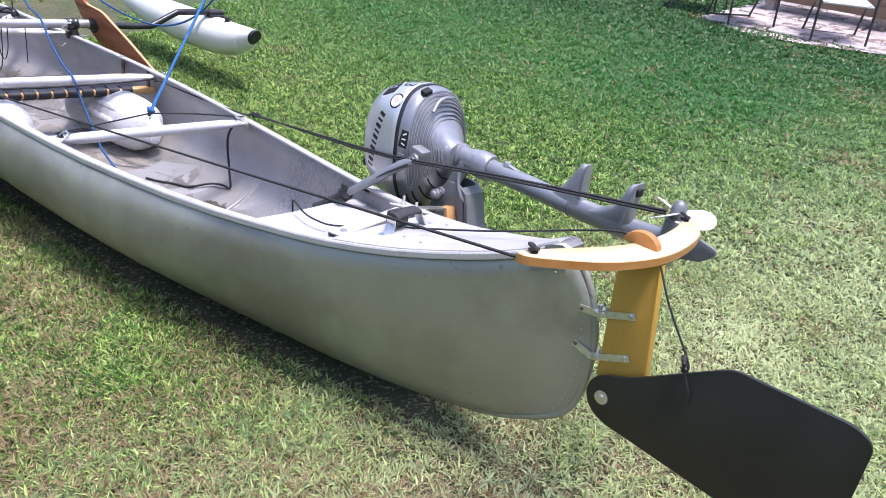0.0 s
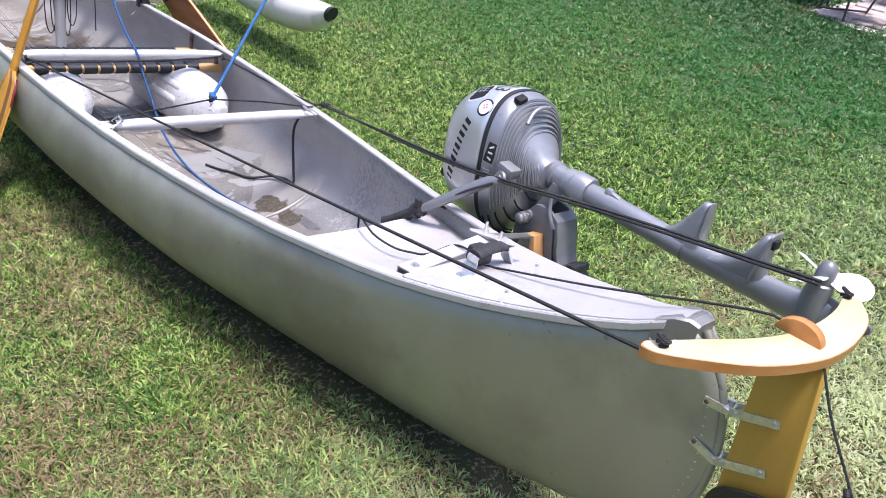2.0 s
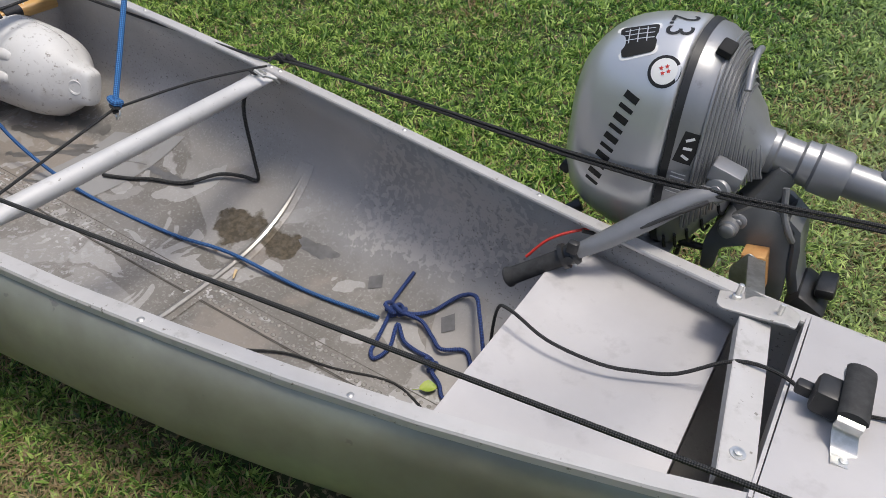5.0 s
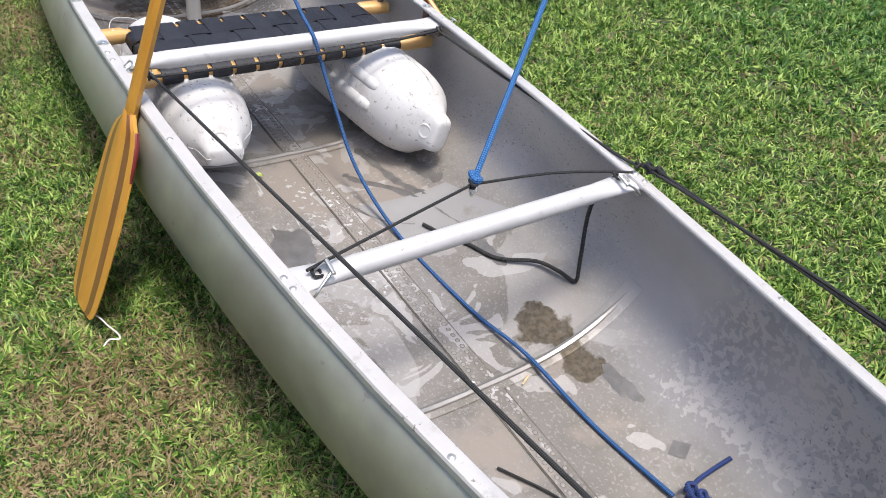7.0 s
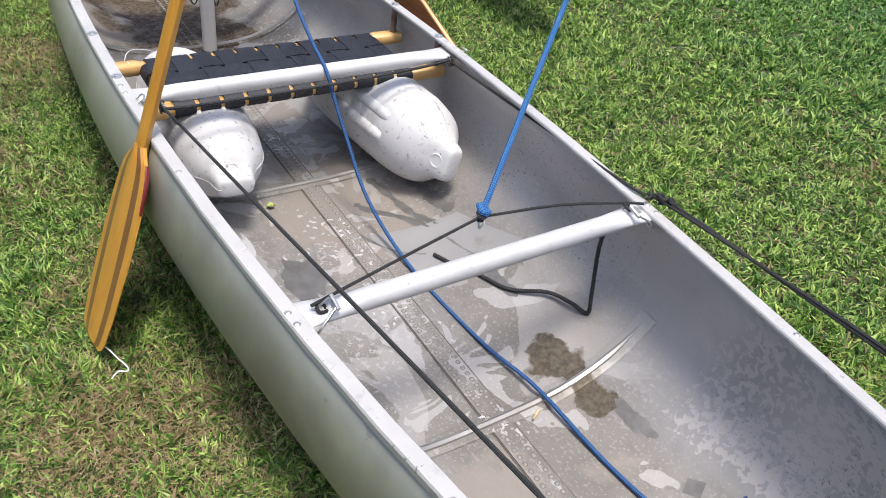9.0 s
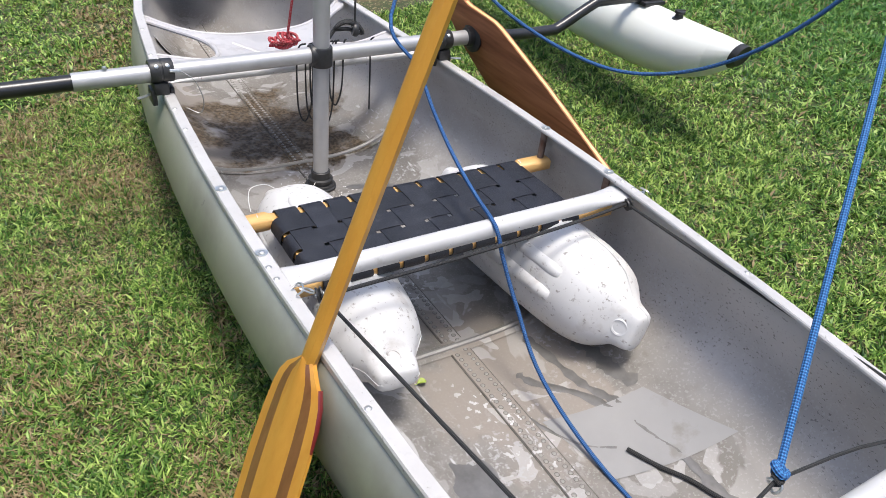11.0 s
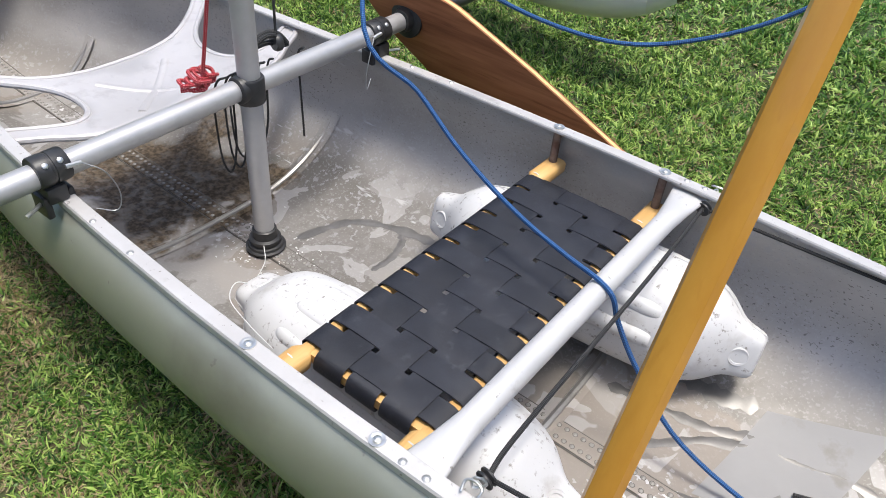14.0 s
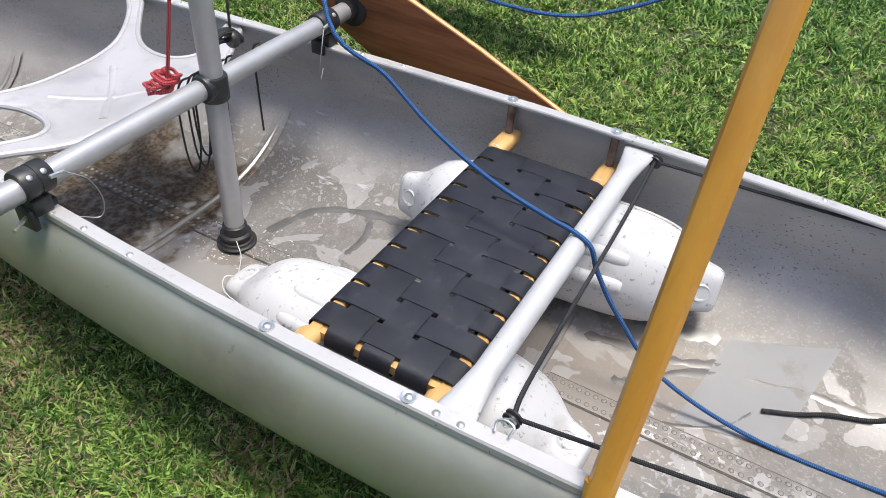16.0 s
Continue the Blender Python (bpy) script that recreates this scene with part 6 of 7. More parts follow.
    part("tiller_grip", lathe((-1.090, 0.189, 0.392), ax, [(0, 0.0145), (0.006, 0.0165), (0.02, 0.0160), (0.09, 0.0165), (0.108, 0.0170), (0.112, 0.0195), (0.118, 0.0195), (0.121, 0.016), (0.122, 0)], 18), M_RUBBER, e, "black rubber tiller grip")


outboard()


# ---- rudder ----
def rudder():
    r = thing("rudder", (0.06, 0, 0.42), "wooden rudder post and yoke with a raised black rudder blade", "rudder")
    flat = lambda u, v, w: Vector((u, w, v))
    blade = rounded([(0.020, 0.350), (0.030, 0.385), (0.060, 0.405), (0.115, 0.428), (0.307, 0.556), (0.535, 0.560), (0.572, 0.540), (0.570, 0.31), (0.54, 0.272), (0.42, 0.264), (0.075, 0.290), (0.035, 0.312)], 0.022, 4)
    part("blade", plate(blade, 0.009, lambda u, v, w: Vector((u, w - 0.022, v)), 0.0012), M_RUDDER, r, "matt black rudder blade")
    post = [(0.010, 0.688), (0.104, 0.688), (0.145, 0.400), (0.140, 0.34), (0.085, 0.325), (0.045, 0.335), (0.030, 0.385)]
    part("post", plate(post, 0.024, flat, 0.002), M_POST, r, "golden stained wooden post")
    # crescent yoke
    fore = [(-0.072, -0.264), (-0.030, -0.17), (0.010, -0.08), (0.032, 0.0), (0.040, 0.09), (0.034, 0.18), (0.020, 0.245), (0.020, 0.268), (0.032, 0.274), (0.050, 0.262), (0.085, 0.20), (0.103, 0.11), (0.106, 0.02), (0.092, -0.06), (0.056, -0.15), (0.002, -0.225), (-0.040, -0.272), (-0.066, -0.280)]
    outline = [(p.x, p.y) for p in curve([(a, b, 0) for a, b in fore + fore[:1]], 3)[:-1]]
    part("yoke", plate(outline, 0.020, lambda u, v, w: Vector((u, v, 0.700 + w)), 0.002), [M_YOKE], r, "pale varnished crescent yoke")
    cxy = (0.03, 0.0)
    band = [[(cxy[0] + (u - cxy[0]) * k, v * (1 + (k - 1) * 0.4), 0.700 + w) for u, v in outline] for w, k in ((-0.0092, 1.0), (-0.0092, 1.012), (0.0080, 1.012), (0.0080, 1.0))]
    part("yoke_edge", loft(band, caps=False), M_EDGE, r, "orange stained yoke edge")
    nub = [(-0.038, 0.0)] + [(0.038 * -math.cos(a), 0.036 * math.sin(a)) for a in np.linspace(0.0, math.pi, 12)][1:]
    part("post_top", plate(nub, 0.026, lambda u, v, w: Vector((0.045 + u * 1.05, 0.006 + w * 0.85, 0.708 + v * 0.85)), 0.002), M_EDGE, r, "rounded post end above the yoke")
    # pintle straps on the post and gudgeons on the stem
    for (px, pz), (qx, qz), (gx, gz) in (((0.000, 0.528), (0.083, 0.560), (-0.048, 0.523)), ((0.012, 0.425), (0.095, 0.462), (-0.042, 0.436))):
        for side in (-1, 1):
            y = side * 0.0145
            strap = part("pintle_strap", beam((px, y, pz), (qx, y, qz), 0.003, 0.016, 0.001, (0, 0, 1)), M_STEEL, r, "galvanised hinge strap")
            for t in (0.12, 0.88):
                part("strap_bolt", lathe((px + (qx - px) * t, y + side * 0.001, pz + (qz - pz) * t), (0, side, 0), [(0, 0.0062), (0.002, 0.006), (0.0035, 0.0035), (0.0037, 0)], 12), M_STEEL, strap)
            gudgeon = part("gudgeon", beam((gx, side * 0.0165, gz), (px - 0.008, side * 0.0125, pz - 0.003), 0.003, 0.016, 0.001, (0, 0, 1)), M_STEEL, r, "galvanised gudgeon strap")
            part("gudgeon_bolt", lathe((gx + 0.006, side * 0.018, gz), (0, side, 0), [(0, 0.005), (0.002, 0.0045), (0.0025, 0)], 10), M_RUST, gudgeon)
        part("hinge_pin", rod((px - 0.006, 0, pz - 0.022), (px - 0.006, 0, pz + 0.016), 0.005, 10), M_STEEL, r)
        part("hinge_knuckle", box((px - 0.006, 0, pz - 0.003), (0.016, 0.034, 0.014), 0.003), M_STEEL, r)
    part("pivot_bolt", lathe((0.062, -0.0265, 0.348), (0, -1, 0), [(0, 0.0165), (0.0015, 0.0165), (0.002, 0.012), (0.002, 0.008), (0.006, 0.0075), (0.0065, 0)], 20), M_STEEL, r, "steel pivot bolt with washer")
    part("lift_line", tube([(0.104, -0.014, 0.690), (0.150, -0.026, 0.622), (0.220, -0.034, 0.535), (0.228, -0.034, 0.508)], 0.0023, 7, 4), M_BLACKROPE, r, "black lifting cord")
    part("lift_knot", tube([(0.212, -0.036, 0.540), (0.220, -0.046, 0.530), (0.216, -0.030, 0.522), (0.224, -0.042, 0.516), (0.219, -0.034, 0.508)], 0.0050, 7, 4), M_BLACKROPE, r)
    part("cord_tail", tube([(0.222, -0.036, 0.510), (0.236, -0.036, 0.482), (0.245, -0.032, 0.458), (0.246, -0.030, 0.440)], 0.0020, 6, 4), M_BLACKROPE, r)
    for x, y in ((-0.052, -0.252), (0.022, 0.250)):
        c = Vector((x, y, 0.717))
        part("yoke_knot", tube([c + Vector(v) * 0.010 for v in ((-1, 0, -0.6), (0.6, 0.8, 0), (0.8, -0.7, 0.5), (-0.7, -0.5, 0.9), (-0.5, 0.8, 0.3), (0.7, 0.2, -0.5), (0, -0.8, -0.7))], 0.0040, 7, 4), M_BLACKROPE, r)


rudder()


# ---- ropes ----
def rope(name, pts, r, mat, label, k=6, n=8, knots=()):
    P = [Vector(p) for p in pts]
    e = thing(name, P[0], label, "rope")
    part("line", tube(P, r, n, k), mat, e)
    for c, s in knots:
        c = Vector(c)
        part("knot", tube([c + Vector(v) * s for v in ((-1, 0, -0.6), (0.6, 0.8, 0), (0.8, -0.7, 0.5), (-0.7, -0.5, 0.9), (-0.5, 0.8, 0.3), (0.7, 0.2, -0.5), (0, -0.8, -0.7))], r * 1.05, 7, 4), mat, e)
    return e


RING = Vector((-2.035, 0.010, 0.425))


def bottom(x, y, up=0.004):
    return (x, y, on_hull(x, y) + up)


rope("tiller_line", [(-2.753, -0.389, 0.372), (-1.40, -0.325, 0.530), (-0.055, -0.262, 0.694)], 0.0036, M_BLACKROPE, "taut black braided steering line to the yoke", 3)
rope("tiller_line", [(-2.789, 0.428, 0.360), (-2.40, 0.428, 0.372), (-2.02, 0.415, 0.398), (-1.955, 0.425, 0.408), (-1.50, 0.372, 0.470), (-1.008, 0.292, 0.545), (-0.55, 0.288, 0.625), (-0.03, 0.262, 0.712)], 0.0036, M_BLACKROPE, "taut black braided steering line along the motor to the yoke", 3, knots=[((-1.955, 0.428, 0.410), 0.011)])
rope("second_tiller_line", [(-1.975, 0.405, 0.404), (-1.935, 0.430, 0.414), (-1.50, 0.370, 0.465), (-1.008, 0.290, 0.538), (-0.55, 0.285, 0.618), (-0.03, 0.258, 0.706)], 0.0036, M_BLACKROPE, "doubled black cord beside the steering line", 3, knots=[((-1.93, 0.432, 0.414), 0.010)])
rope("bridle_line", [(-1.960, -0.372, 0.402), (-2.00, -0.18, 0.412), tuple(RING)], 0.0030, M_BLACKROPE, "thin black bridle cord from the thwart end to the ring", 3, knots=[((-1.958, -0.355, 0.388), 0.010), (tuple(RING), 0.009)])
rope("bridle_line", [tuple(RING), (-2.02, 0.20, 0.413), (-1.985, 0.355, 0.400), (-1.965, 0.388, 0.402)], 0.0030, M_BLACKROPE, "thin black bridle cord from the ring to the thwart end", 3, knots=[((-1.975, 0.352, 0.392), 0.010)])
UP = Vector((-0.468, 0.638, 0.611))
rope("sheet_rope", [tuple(RING + UP * 0.004), tuple(RING + UP * 0.5), tuple(RING + UP * 1.5)], 0.0060, M_BLUEROPE, "bright blue braided rope rising from the bridle ring", 2, 10, knots=[(tuple(RING + UP * 0.012), 0.011)])
rope("lazy_cord", [(-1.975, 0.352, 0.380), (-2.005, 0.338, 0.30), (-1.992, 0.345, 0.15), (-1.988, 0.348, 0.085), (-2.03, 0.335, on_hull(-2.03, 0.335) + 0.018), bottom(-2.10, 0.320, 0.014), bottom(-2.18, 0.265, 0.006), bottom(-2.27, 0.235, 0.006), bottom(-2.33, 0.205, 0.006), bottom(-2.395, 0.178, 0.008)], 0.0050, M_BLACKROPE, "slack black cord hanging from the thwart onto the bottom", 5)
rope("halyard_rope", [(-3.63, 0.42, 1.10), (-3.585, 0.305, 0.86), (-3.425, 0.094, 0.640), (-3.30, 0.112, 0.548), (-3.20, 0.105, 0.480), (-3.10, 0.094, 0.433), (-3.0, 0.080, 0.404), (-2.90, 0.062, 0.392), (-2.83, 0.050, 0.387), (-2.797, 0.050, 0.366), (-2.778, 0.060, 0.31), (-2.72, 0.075, 0.21), (-2.60, 0.085, 0.085), bottom(-2.38, 0.098, 0.008), bottom(-2.08, 0.113, 0.006), bottom(-1.893, 0.134, 0.020), bottom(-1.67, 0.148, 0.006), bottom(-1.47, 0.166, 0.010)], 0.0050, M_MIDROPE, "blue braided rope over the thwart and along the bottom", 6)
rope("rope_tangle", [bottom(-1.457, 0.288, 0.006), bottom(-1.464, 0.252, 0.007), bottom(-1.464, 0.214, 0.014), bottom(-1.452, 0.185, 0.016), bottom(-1.440, 0.120, 0.006), bottom(-1.432, 0.084, 0.006), bottom(-1.413, 0.072, 0.006), bottom(-1.402, 0.112, 0.010), bottom(-1.418, 0.165, 0.020),
                     bottom(-1.385, 0.142, 0.010), bottom(-1.345, 0.136, 0.006), bottom(-1.309, 0.130, 0.012), bottom(-1.290, 0.104, 0.014), bottom(-1.259, 0.088, 0.006), bottom(-1.236, 0.064, 0.006), bottom(-1.205, 0.072, 0.006), bottom(-1.186, 0.090, 0.006), bottom(-1.172, 0.110, 0.010),
                     bottom(-1.205, 0.130, 0.012), bottom(-1.232, 0.166, 0.008), bottom(-1.258, 0.182, 0.006), bottom(-1.300, 0.158, 0.016), bottom(-1.335, 0.178, 0.010), bottom(-1.375, 0.196, 0.016), bottom(-1.420, 0.190, 0.026), bottom(-1.398, 0.206, 0.014), bottom(-1.366, 0.232, 0.006),
                     bottom(-1.325, 0.268, 0.012), bottom(-1.285, 0.266, 0.030), bottom(-1.255, 0.232, 0.045), bottom(-1.210, 0.170, 0.060), bottom(-1.170, 0.108, 0.070), bottom(-1.140, 0.080, 0.050)], 0.0048, M_NAVYROPE, "loose tangle of navy blue rope on the canoe bottom", 6, 8, knots=[(bottom(-1.452, 0.190, 0.020), 0.017), (bottom(-1.432, 0.196, 0.022), 0.013), (bottom(-1.300, 0.116, 0.014), 0.014)])
rope("arc_rope", [(-3.56, 0.30, 0.95), (-3.44, 0.36, 0.720), (-3.32, 0.45, 0.620), (-3.14, 0.58, 0.560), (-2.98, 0.66, 0.590), (-2.80, 0.70, 0.700), (-2.64, 0.73, 0.88), (-2.5, 0.76, 1.15)], 0.0050, M_MIDROPE, "slack blue rope sagging in an arc beside the leeboard", 6)
rope("fairlead_line", [(-0.655, 0.0, 0.478), (-0.70, 0.030, 0.480), (-0.765, 0.030, 0.470), (-0.83, 0.012, 0.416), (-0.88, 0.0, 0.398), (-0.94, -0.010, 0.385), (-1.03, -0.010, 0.382), (-1.105, 0.0, 0.398), (-1.135, 0.02, 0.360), (-1.145, 0.045, 0.20), bottom(-1.16, 0.065, 0.02), bottom(-1.22, 0.012, 0.006), bottom(-1.34, 0.040, 0.005), bottom(-1.47, 0.000, 0.005), bottom(-1.58, -0.025, 0.005), bottom(-1.69, -0.090, 0.005)], 0.0030, M_BLACKROPE, "thin black cord from the fairlead over the seat to the bottom", 5)
rope("lifting_line", [(-0.64, 0.0, 0.486), (-0.35, 0.012, 0.585), (-0.05, 0.020, 0.702), (0.02, 0.020, 0.713)], 0.0026, M_BLACKROPE, "thin black cord from the fairlead to the rudder yoke", 3)
rope("pulley_line", [(-2.753, -0.385, 0.362), (-2.765, -0.31, 0.352), (-2.772, -0.10, 0.348), (-2.778, 0.15, 0.350), (-2.784, 0.32, 0.355), (-2.789, 0.425, 0.362)], 0.0042, M_BLACKROPE, "black cord between two pulleys under the thwart", 4)
rope("red_cord", [(-3.60, -0.02, 1.20), (-3.66, -0.055, 0.80), (-3.715, -0.078, 0.50), (-3.728, -0.082, 0.478)], 0.0040, M_REDROPE, "red and white cord tied off at the cross tube", 4, knots=[((-3.722, -0.085, 0.484), 0.023), ((-3.732, -0.070, 0.482), 0.021), ((-3.722, -0.100, 0.482), 0.014), ((-3.728, -0.055, 0.486), 0.018), ((-3.726, -0.118, 0.484), 0.012)])


def pulley(at, side):
    p = thing("pulley", at, "small black pulley shackled under the thwart end", "pulley", "steering pulleys")
    a = Vector(at)
    part("sheave", lathe(a + Vector((0, -0.006, 0)), (0.2, 1, 0.2), [(0, 0.015), (0.003, 0.0155), (0.006, 0.011), (0.009, 0.0155), (0.012, 0.015), (0.0121, 0.0)], 18), M_BLACK, p)
    part("axle", lathe(a + Vector((0, -0.009, 0)), (0.2, 1, 0.2), [(0, 0.004), (0.018, 0.004), (0.0182, 0)], 10), M_STEEL, p)
    e = a + Vector((0.004, side * 0.040, 0.030))
    part("shackle", tube([a + Vector((0, side * 0.01, 0.012)), (a + e) / 2 + Vector((0.010, 0, 0.004)), e, (a + e) / 2 + Vector((-0.010, 0, 0.0)), a + Vector((0, side * 0.01, 0.010))], 0.0022, 7, 5), M_STEEL, p, "steel shackle")
    part("hook", tube([e + Vector((0.012, side * 0.012, -0.004)), e + Vector((0.014, 0, 0.006)), e + Vector((0, -side * 0.004, 0.008)), e + Vector((-0.012, 0.0, 0.004)), e + Vector((-0.010, side * 0.012, -0.004))], 0.0022, 7, 5), M_STEEL, p)


pulley((-2.753, -0.389, 0.368), -1)
pulley((-2.789, 0.430, 0.358), 1)


def thwart_shackle(at, side):
    """A bow shackle round the flattened end of the thwart."""
    c = thing("shackle", at, "galvanised steel shackle hooked round the thwart end", "shackle", "thwart shackles")
    a = Vector(at)
    part("bow", tube([a + Vector(v) for v in ((0.012, side * 0.006, -0.004), (0.024, side * 0.030, -0.018), (0.026, side * 0.044, -0.034), (0.010, side * 0.050, -0.040), (-0.008, side * 0.040, -0.020), (-0.006, side * 0.010, 0.004))], 0.0024, 8, 6), M_STEEL, c)
    part("pin", rod(a + Vector((-0.012, side * 0.004, 0.003)), a + Vector((0.018, side * 0.004, -0.004)), 0.0040, 8), M_STEEL, c)


thwart_shackle((-1.954, -0.330, 0.404), -1)
thwart_shackle((-1.950, 0.338, 0.406), 1)


def flakes():
    """Pale chips of dried debris round the mast foot."""
    rnd = random.Random(8)
    bm = bmesh.new()
    for _ in range(90):
        a, r = rnd.uniform(0, 6.28), 0.052 + abs(rnd.gauss(0, 0.045))
        x, y = MAST.x + 0.02 + r * math.cos(a), MAST.y + r * math.sin(a)
        z, w, q = on_hull(x, y) + 0.0035, rnd.uniform(0.0015, 0.0045), rnd.uniform(0, 3.1)
        vs = [bm.verts.new((x + w * k * math.cos(q + p), y + w * k * math.sin(q + p), z + rnd.uniform(-0.0005, 0.0012))) for p, k in ((0, 1), (1.3, 0.6), (2.9, 0.9), (4.4, 0.5))]
        bm.faces.new(vs)
    tagged(part("debris_flakes", bm, M_WHITECORD, canoe, "pale flakes of dried debris", 0), kind="stuff")


flakes()


def bridle_ring():
    b = thing("bridle_ring", RING, "small steel ring with black knots and the blue rope", "ring")
    part("ring", tube([RING + Vector((0.011 * math.cos(a), 0.004 * math.sin(a * 2), -0.012 + 0.011 * math.sin(a))) for a in np.linspace(0, 2 * math.pi, 16)], 0.0024, 7, 1), M_STEEL, b)


bridle_ring()


def cord_coil():
    c = thing("cord_coil", (-3.70, 0.07, 0.47), "hanging coil of thin black cord by the mast", "rope")
    rnd = random.Random(5)
    for i in range(5):
        y = -0.012 + 0.026 * i + rnd.uniform(-0.006, 0.006)
        dip = rnd.uniform(0.19, 0.27)
        sp = rnd.uniform(0.016, 0.030)
        part("loop", tube([(-3.705, y - sp * 0.6, 0.4785), (-3.728, y - sp, 0.462), (-3.748, y - sp, 0.40), (-3.752, y - sp * 0.8, 0.46 - dip * 0.8), (-3.752, y, 0.46 - dip), (-3.752, y + sp * 0.8, 0.46 - dip * 0.75), (-3.748, y + sp * 0.9, 0.40), (-3.728, y + sp * 0.6, 0.462), (-3.705, y + sp * 0.4, 0.479)], 0.0026, 6, 5), M_BLACKROPE, c)
    part("tail", tube([(-3.700, 0.19, 0.479), (-3.724, 0.192, 0.455), (-3.724, 0.194, 0.36), (-3.720, 0.194, 0.235)], 0.0026, 6, 4), M_BLACKROPE, c)
    part("bundle", tube([(-3.735, 0.06, 0.478), (-3.750, 0.10, 0.512), (-3.745, 0.145, 0.515), (-3.735, 0.17, 0.482), (-3.752, 0.13, 0.492), (-3.74, 0.08, 0.500), (-3.733, 0.11, 0.520), (-3.744, 0.16, 0.500)], 0.0060, 7, 5), M_BLACKROPE, c)
    part("riser", tube([(-3.744, 0.146, 0.49), (-3.735, 0.140, 0.80), (-3.70, 0.10, 1.6)], 0.0032, 7, 3), M_BLACKROPE, c)
    part("block", lathe((-3.744, 0.138, 0.492), (0.2, 1, 0), [(0, 0.018), (0.005, 0.021), (0.013, 0.021), (0.018, 0.018)], 16), M_BLACK, c, "black pulley block")


cord_coil()


def fender_cord():
    f = thing("fender_cord", (-3.47, -0.2, 0.14), "thin white cord tied to the end of a fender", "rope")
    part("line", tube([(-3.455, -0.21, 0.165), (-3.46, -0.245, 0.19), (-3.40, -0.305, 0.225), (-3.30, -0.345, 0.26), (-3.20, -0.372, 0.285)], 0.0012, 6, 5), M_WHITECORD, f)
    part("loop", tube([(-3.46, -0.19, 0.160), (-3.52, -0.15, 0.10), (-3.60, -0.06, 0.05), (-3.65, -0.02, 0.045)], 0.0012, 6, 5), M_WHITECORD, f)


fender_cord()


def wire_bit():
    """A loose twist of bright cord on the grass by the paddle."""
    w = thing("cord_scrap", (-2.41, -0.63, 0.02), "short loop of pale cord lying on the grass", "cord", base=LEVEL)
    part("strand", tube([(-2.474, -0.647, 0.030), (-2.442, -0.632, 0.034), (-2.411, -0.622, 0.032), (-2.375, -0.610, 0.033), (-2.362, -0.612, 0.031), (-2.372, -0.630, 0.030), (-2.359, -0.646, 0.030)], 0.0018, 6, 5), M_WHITECORD, w)


wire_bit()


def fallen_leaf(x, y, size, turn, label):
    """A small curled leaf with a stalk."""
    f = thing("fallen_leaf", bottom(x, y), label, "leaf")
    rings = []
    for t in np.linspace(0, 1, 7):
        w = size * 0.42 * math.sin(math.pi * min(1.0, t * 0.92 + 0.05)) ** 0.8
        for_z = 0.006 + 0.010 * math.sin(t * 3.0)
        row = []
        for k in (-1, -0.5, 0, 0.5, 1):
            u, v = size * (t - 0.5), w * k
            px, py = x + u * math.cos(turn) - v * math.sin(turn), y + u * math.sin(turn) + v * math.cos(turn)
            row.append((px, py, on_hull(px, py) + for_z * 0.6 + 0.006 * abs(k)))
        rings.append(row)
    part("leaf_blade", loft(rings, False, False), M_LEAF, f, "", 80)
    a = Vector(bottom(x - size * 0.5 * math.cos(turn), y - size * 0.5 * math.sin(turn), 0.005))
    part("leaf_stalk", rod(a, a + Vector((-math.cos(turn) * size * 0.4, -math.sin(turn) * size * 0.4, -0.001)), 0.0009, 6), M_LEAF, f)


fallen_leaf(-1.273, 0.067, 0.036, 0.6, "small yellow-green leaf fallen on the canoe bottom")
fallen_leaf(-2.765, -0.127, 0.022, 1.4, "curled bright green leaf scrap on the canoe bottom")
twig = thing("twig", bottom(-1.838, 0.095, 0.01), "short pale brown twig lying by the rib", "twig")
part("stick", tube([bottom(-1.846, 0.108, 0.008), bottom(-1.839, 0.095, 0.008), bottom(-1.832, 0.083, 0.008)], [0.0035, 0.0032, 0.0022], 7, 3), M_TWIG, twig)


# ---- patio and its furniture, far behind ----
def patio():
    rnd = random.Random(11)
    base = bpy.data.meshes.new("patio_bed")
    base.from_pydata([(-2.75, 6.25, 0.150), (-2.2, 5.98, 0.142), (-1.7, 5.98, 0.142), (-0.9, 6.3, 0.152), (0.5, 6.6, 0.162), (6.5, 6.9, 0.170), (6.5, 10.2, 0.270), (-2.75, 10.2, 0.270)], [], [(0, 1, 2, 3, 4, 5, 6, 7)])
    base.materials.append(M_PAVER)
    bed = new("pavement", base)
    tagged(bed, "pinkish stone patio strewn with leaf litter", "patio", kind="structure")
    shapes = []
    for i in range(5):
        bm = box((0, 0, 0), (0.58, 0.38, 0.03), 0.008, seg=1)
        me = bpy.data.meshes.new("stone")
        bm.to_mesh(me)
        bm.free()
        me.materials.append(M_PAVER)
        shapes.append(me)
    for j in range(7):
        for i in range(15):
            x, y = -2.35 + 0.6 * i + (0.3 if j % 2 else 0), 6.35 + 0.4 * j + 0.05 * i
            s = new("stone", shapes[(i + j) % 5])
            s.parent = bed
            s.matrix_local = pose(x, y, lawn_height(x, y) + 0.014 + rnd.uniform(-0.003, 0.003), 1.7, 0, rnd.uniform(-1.5, 1.5))


patio()


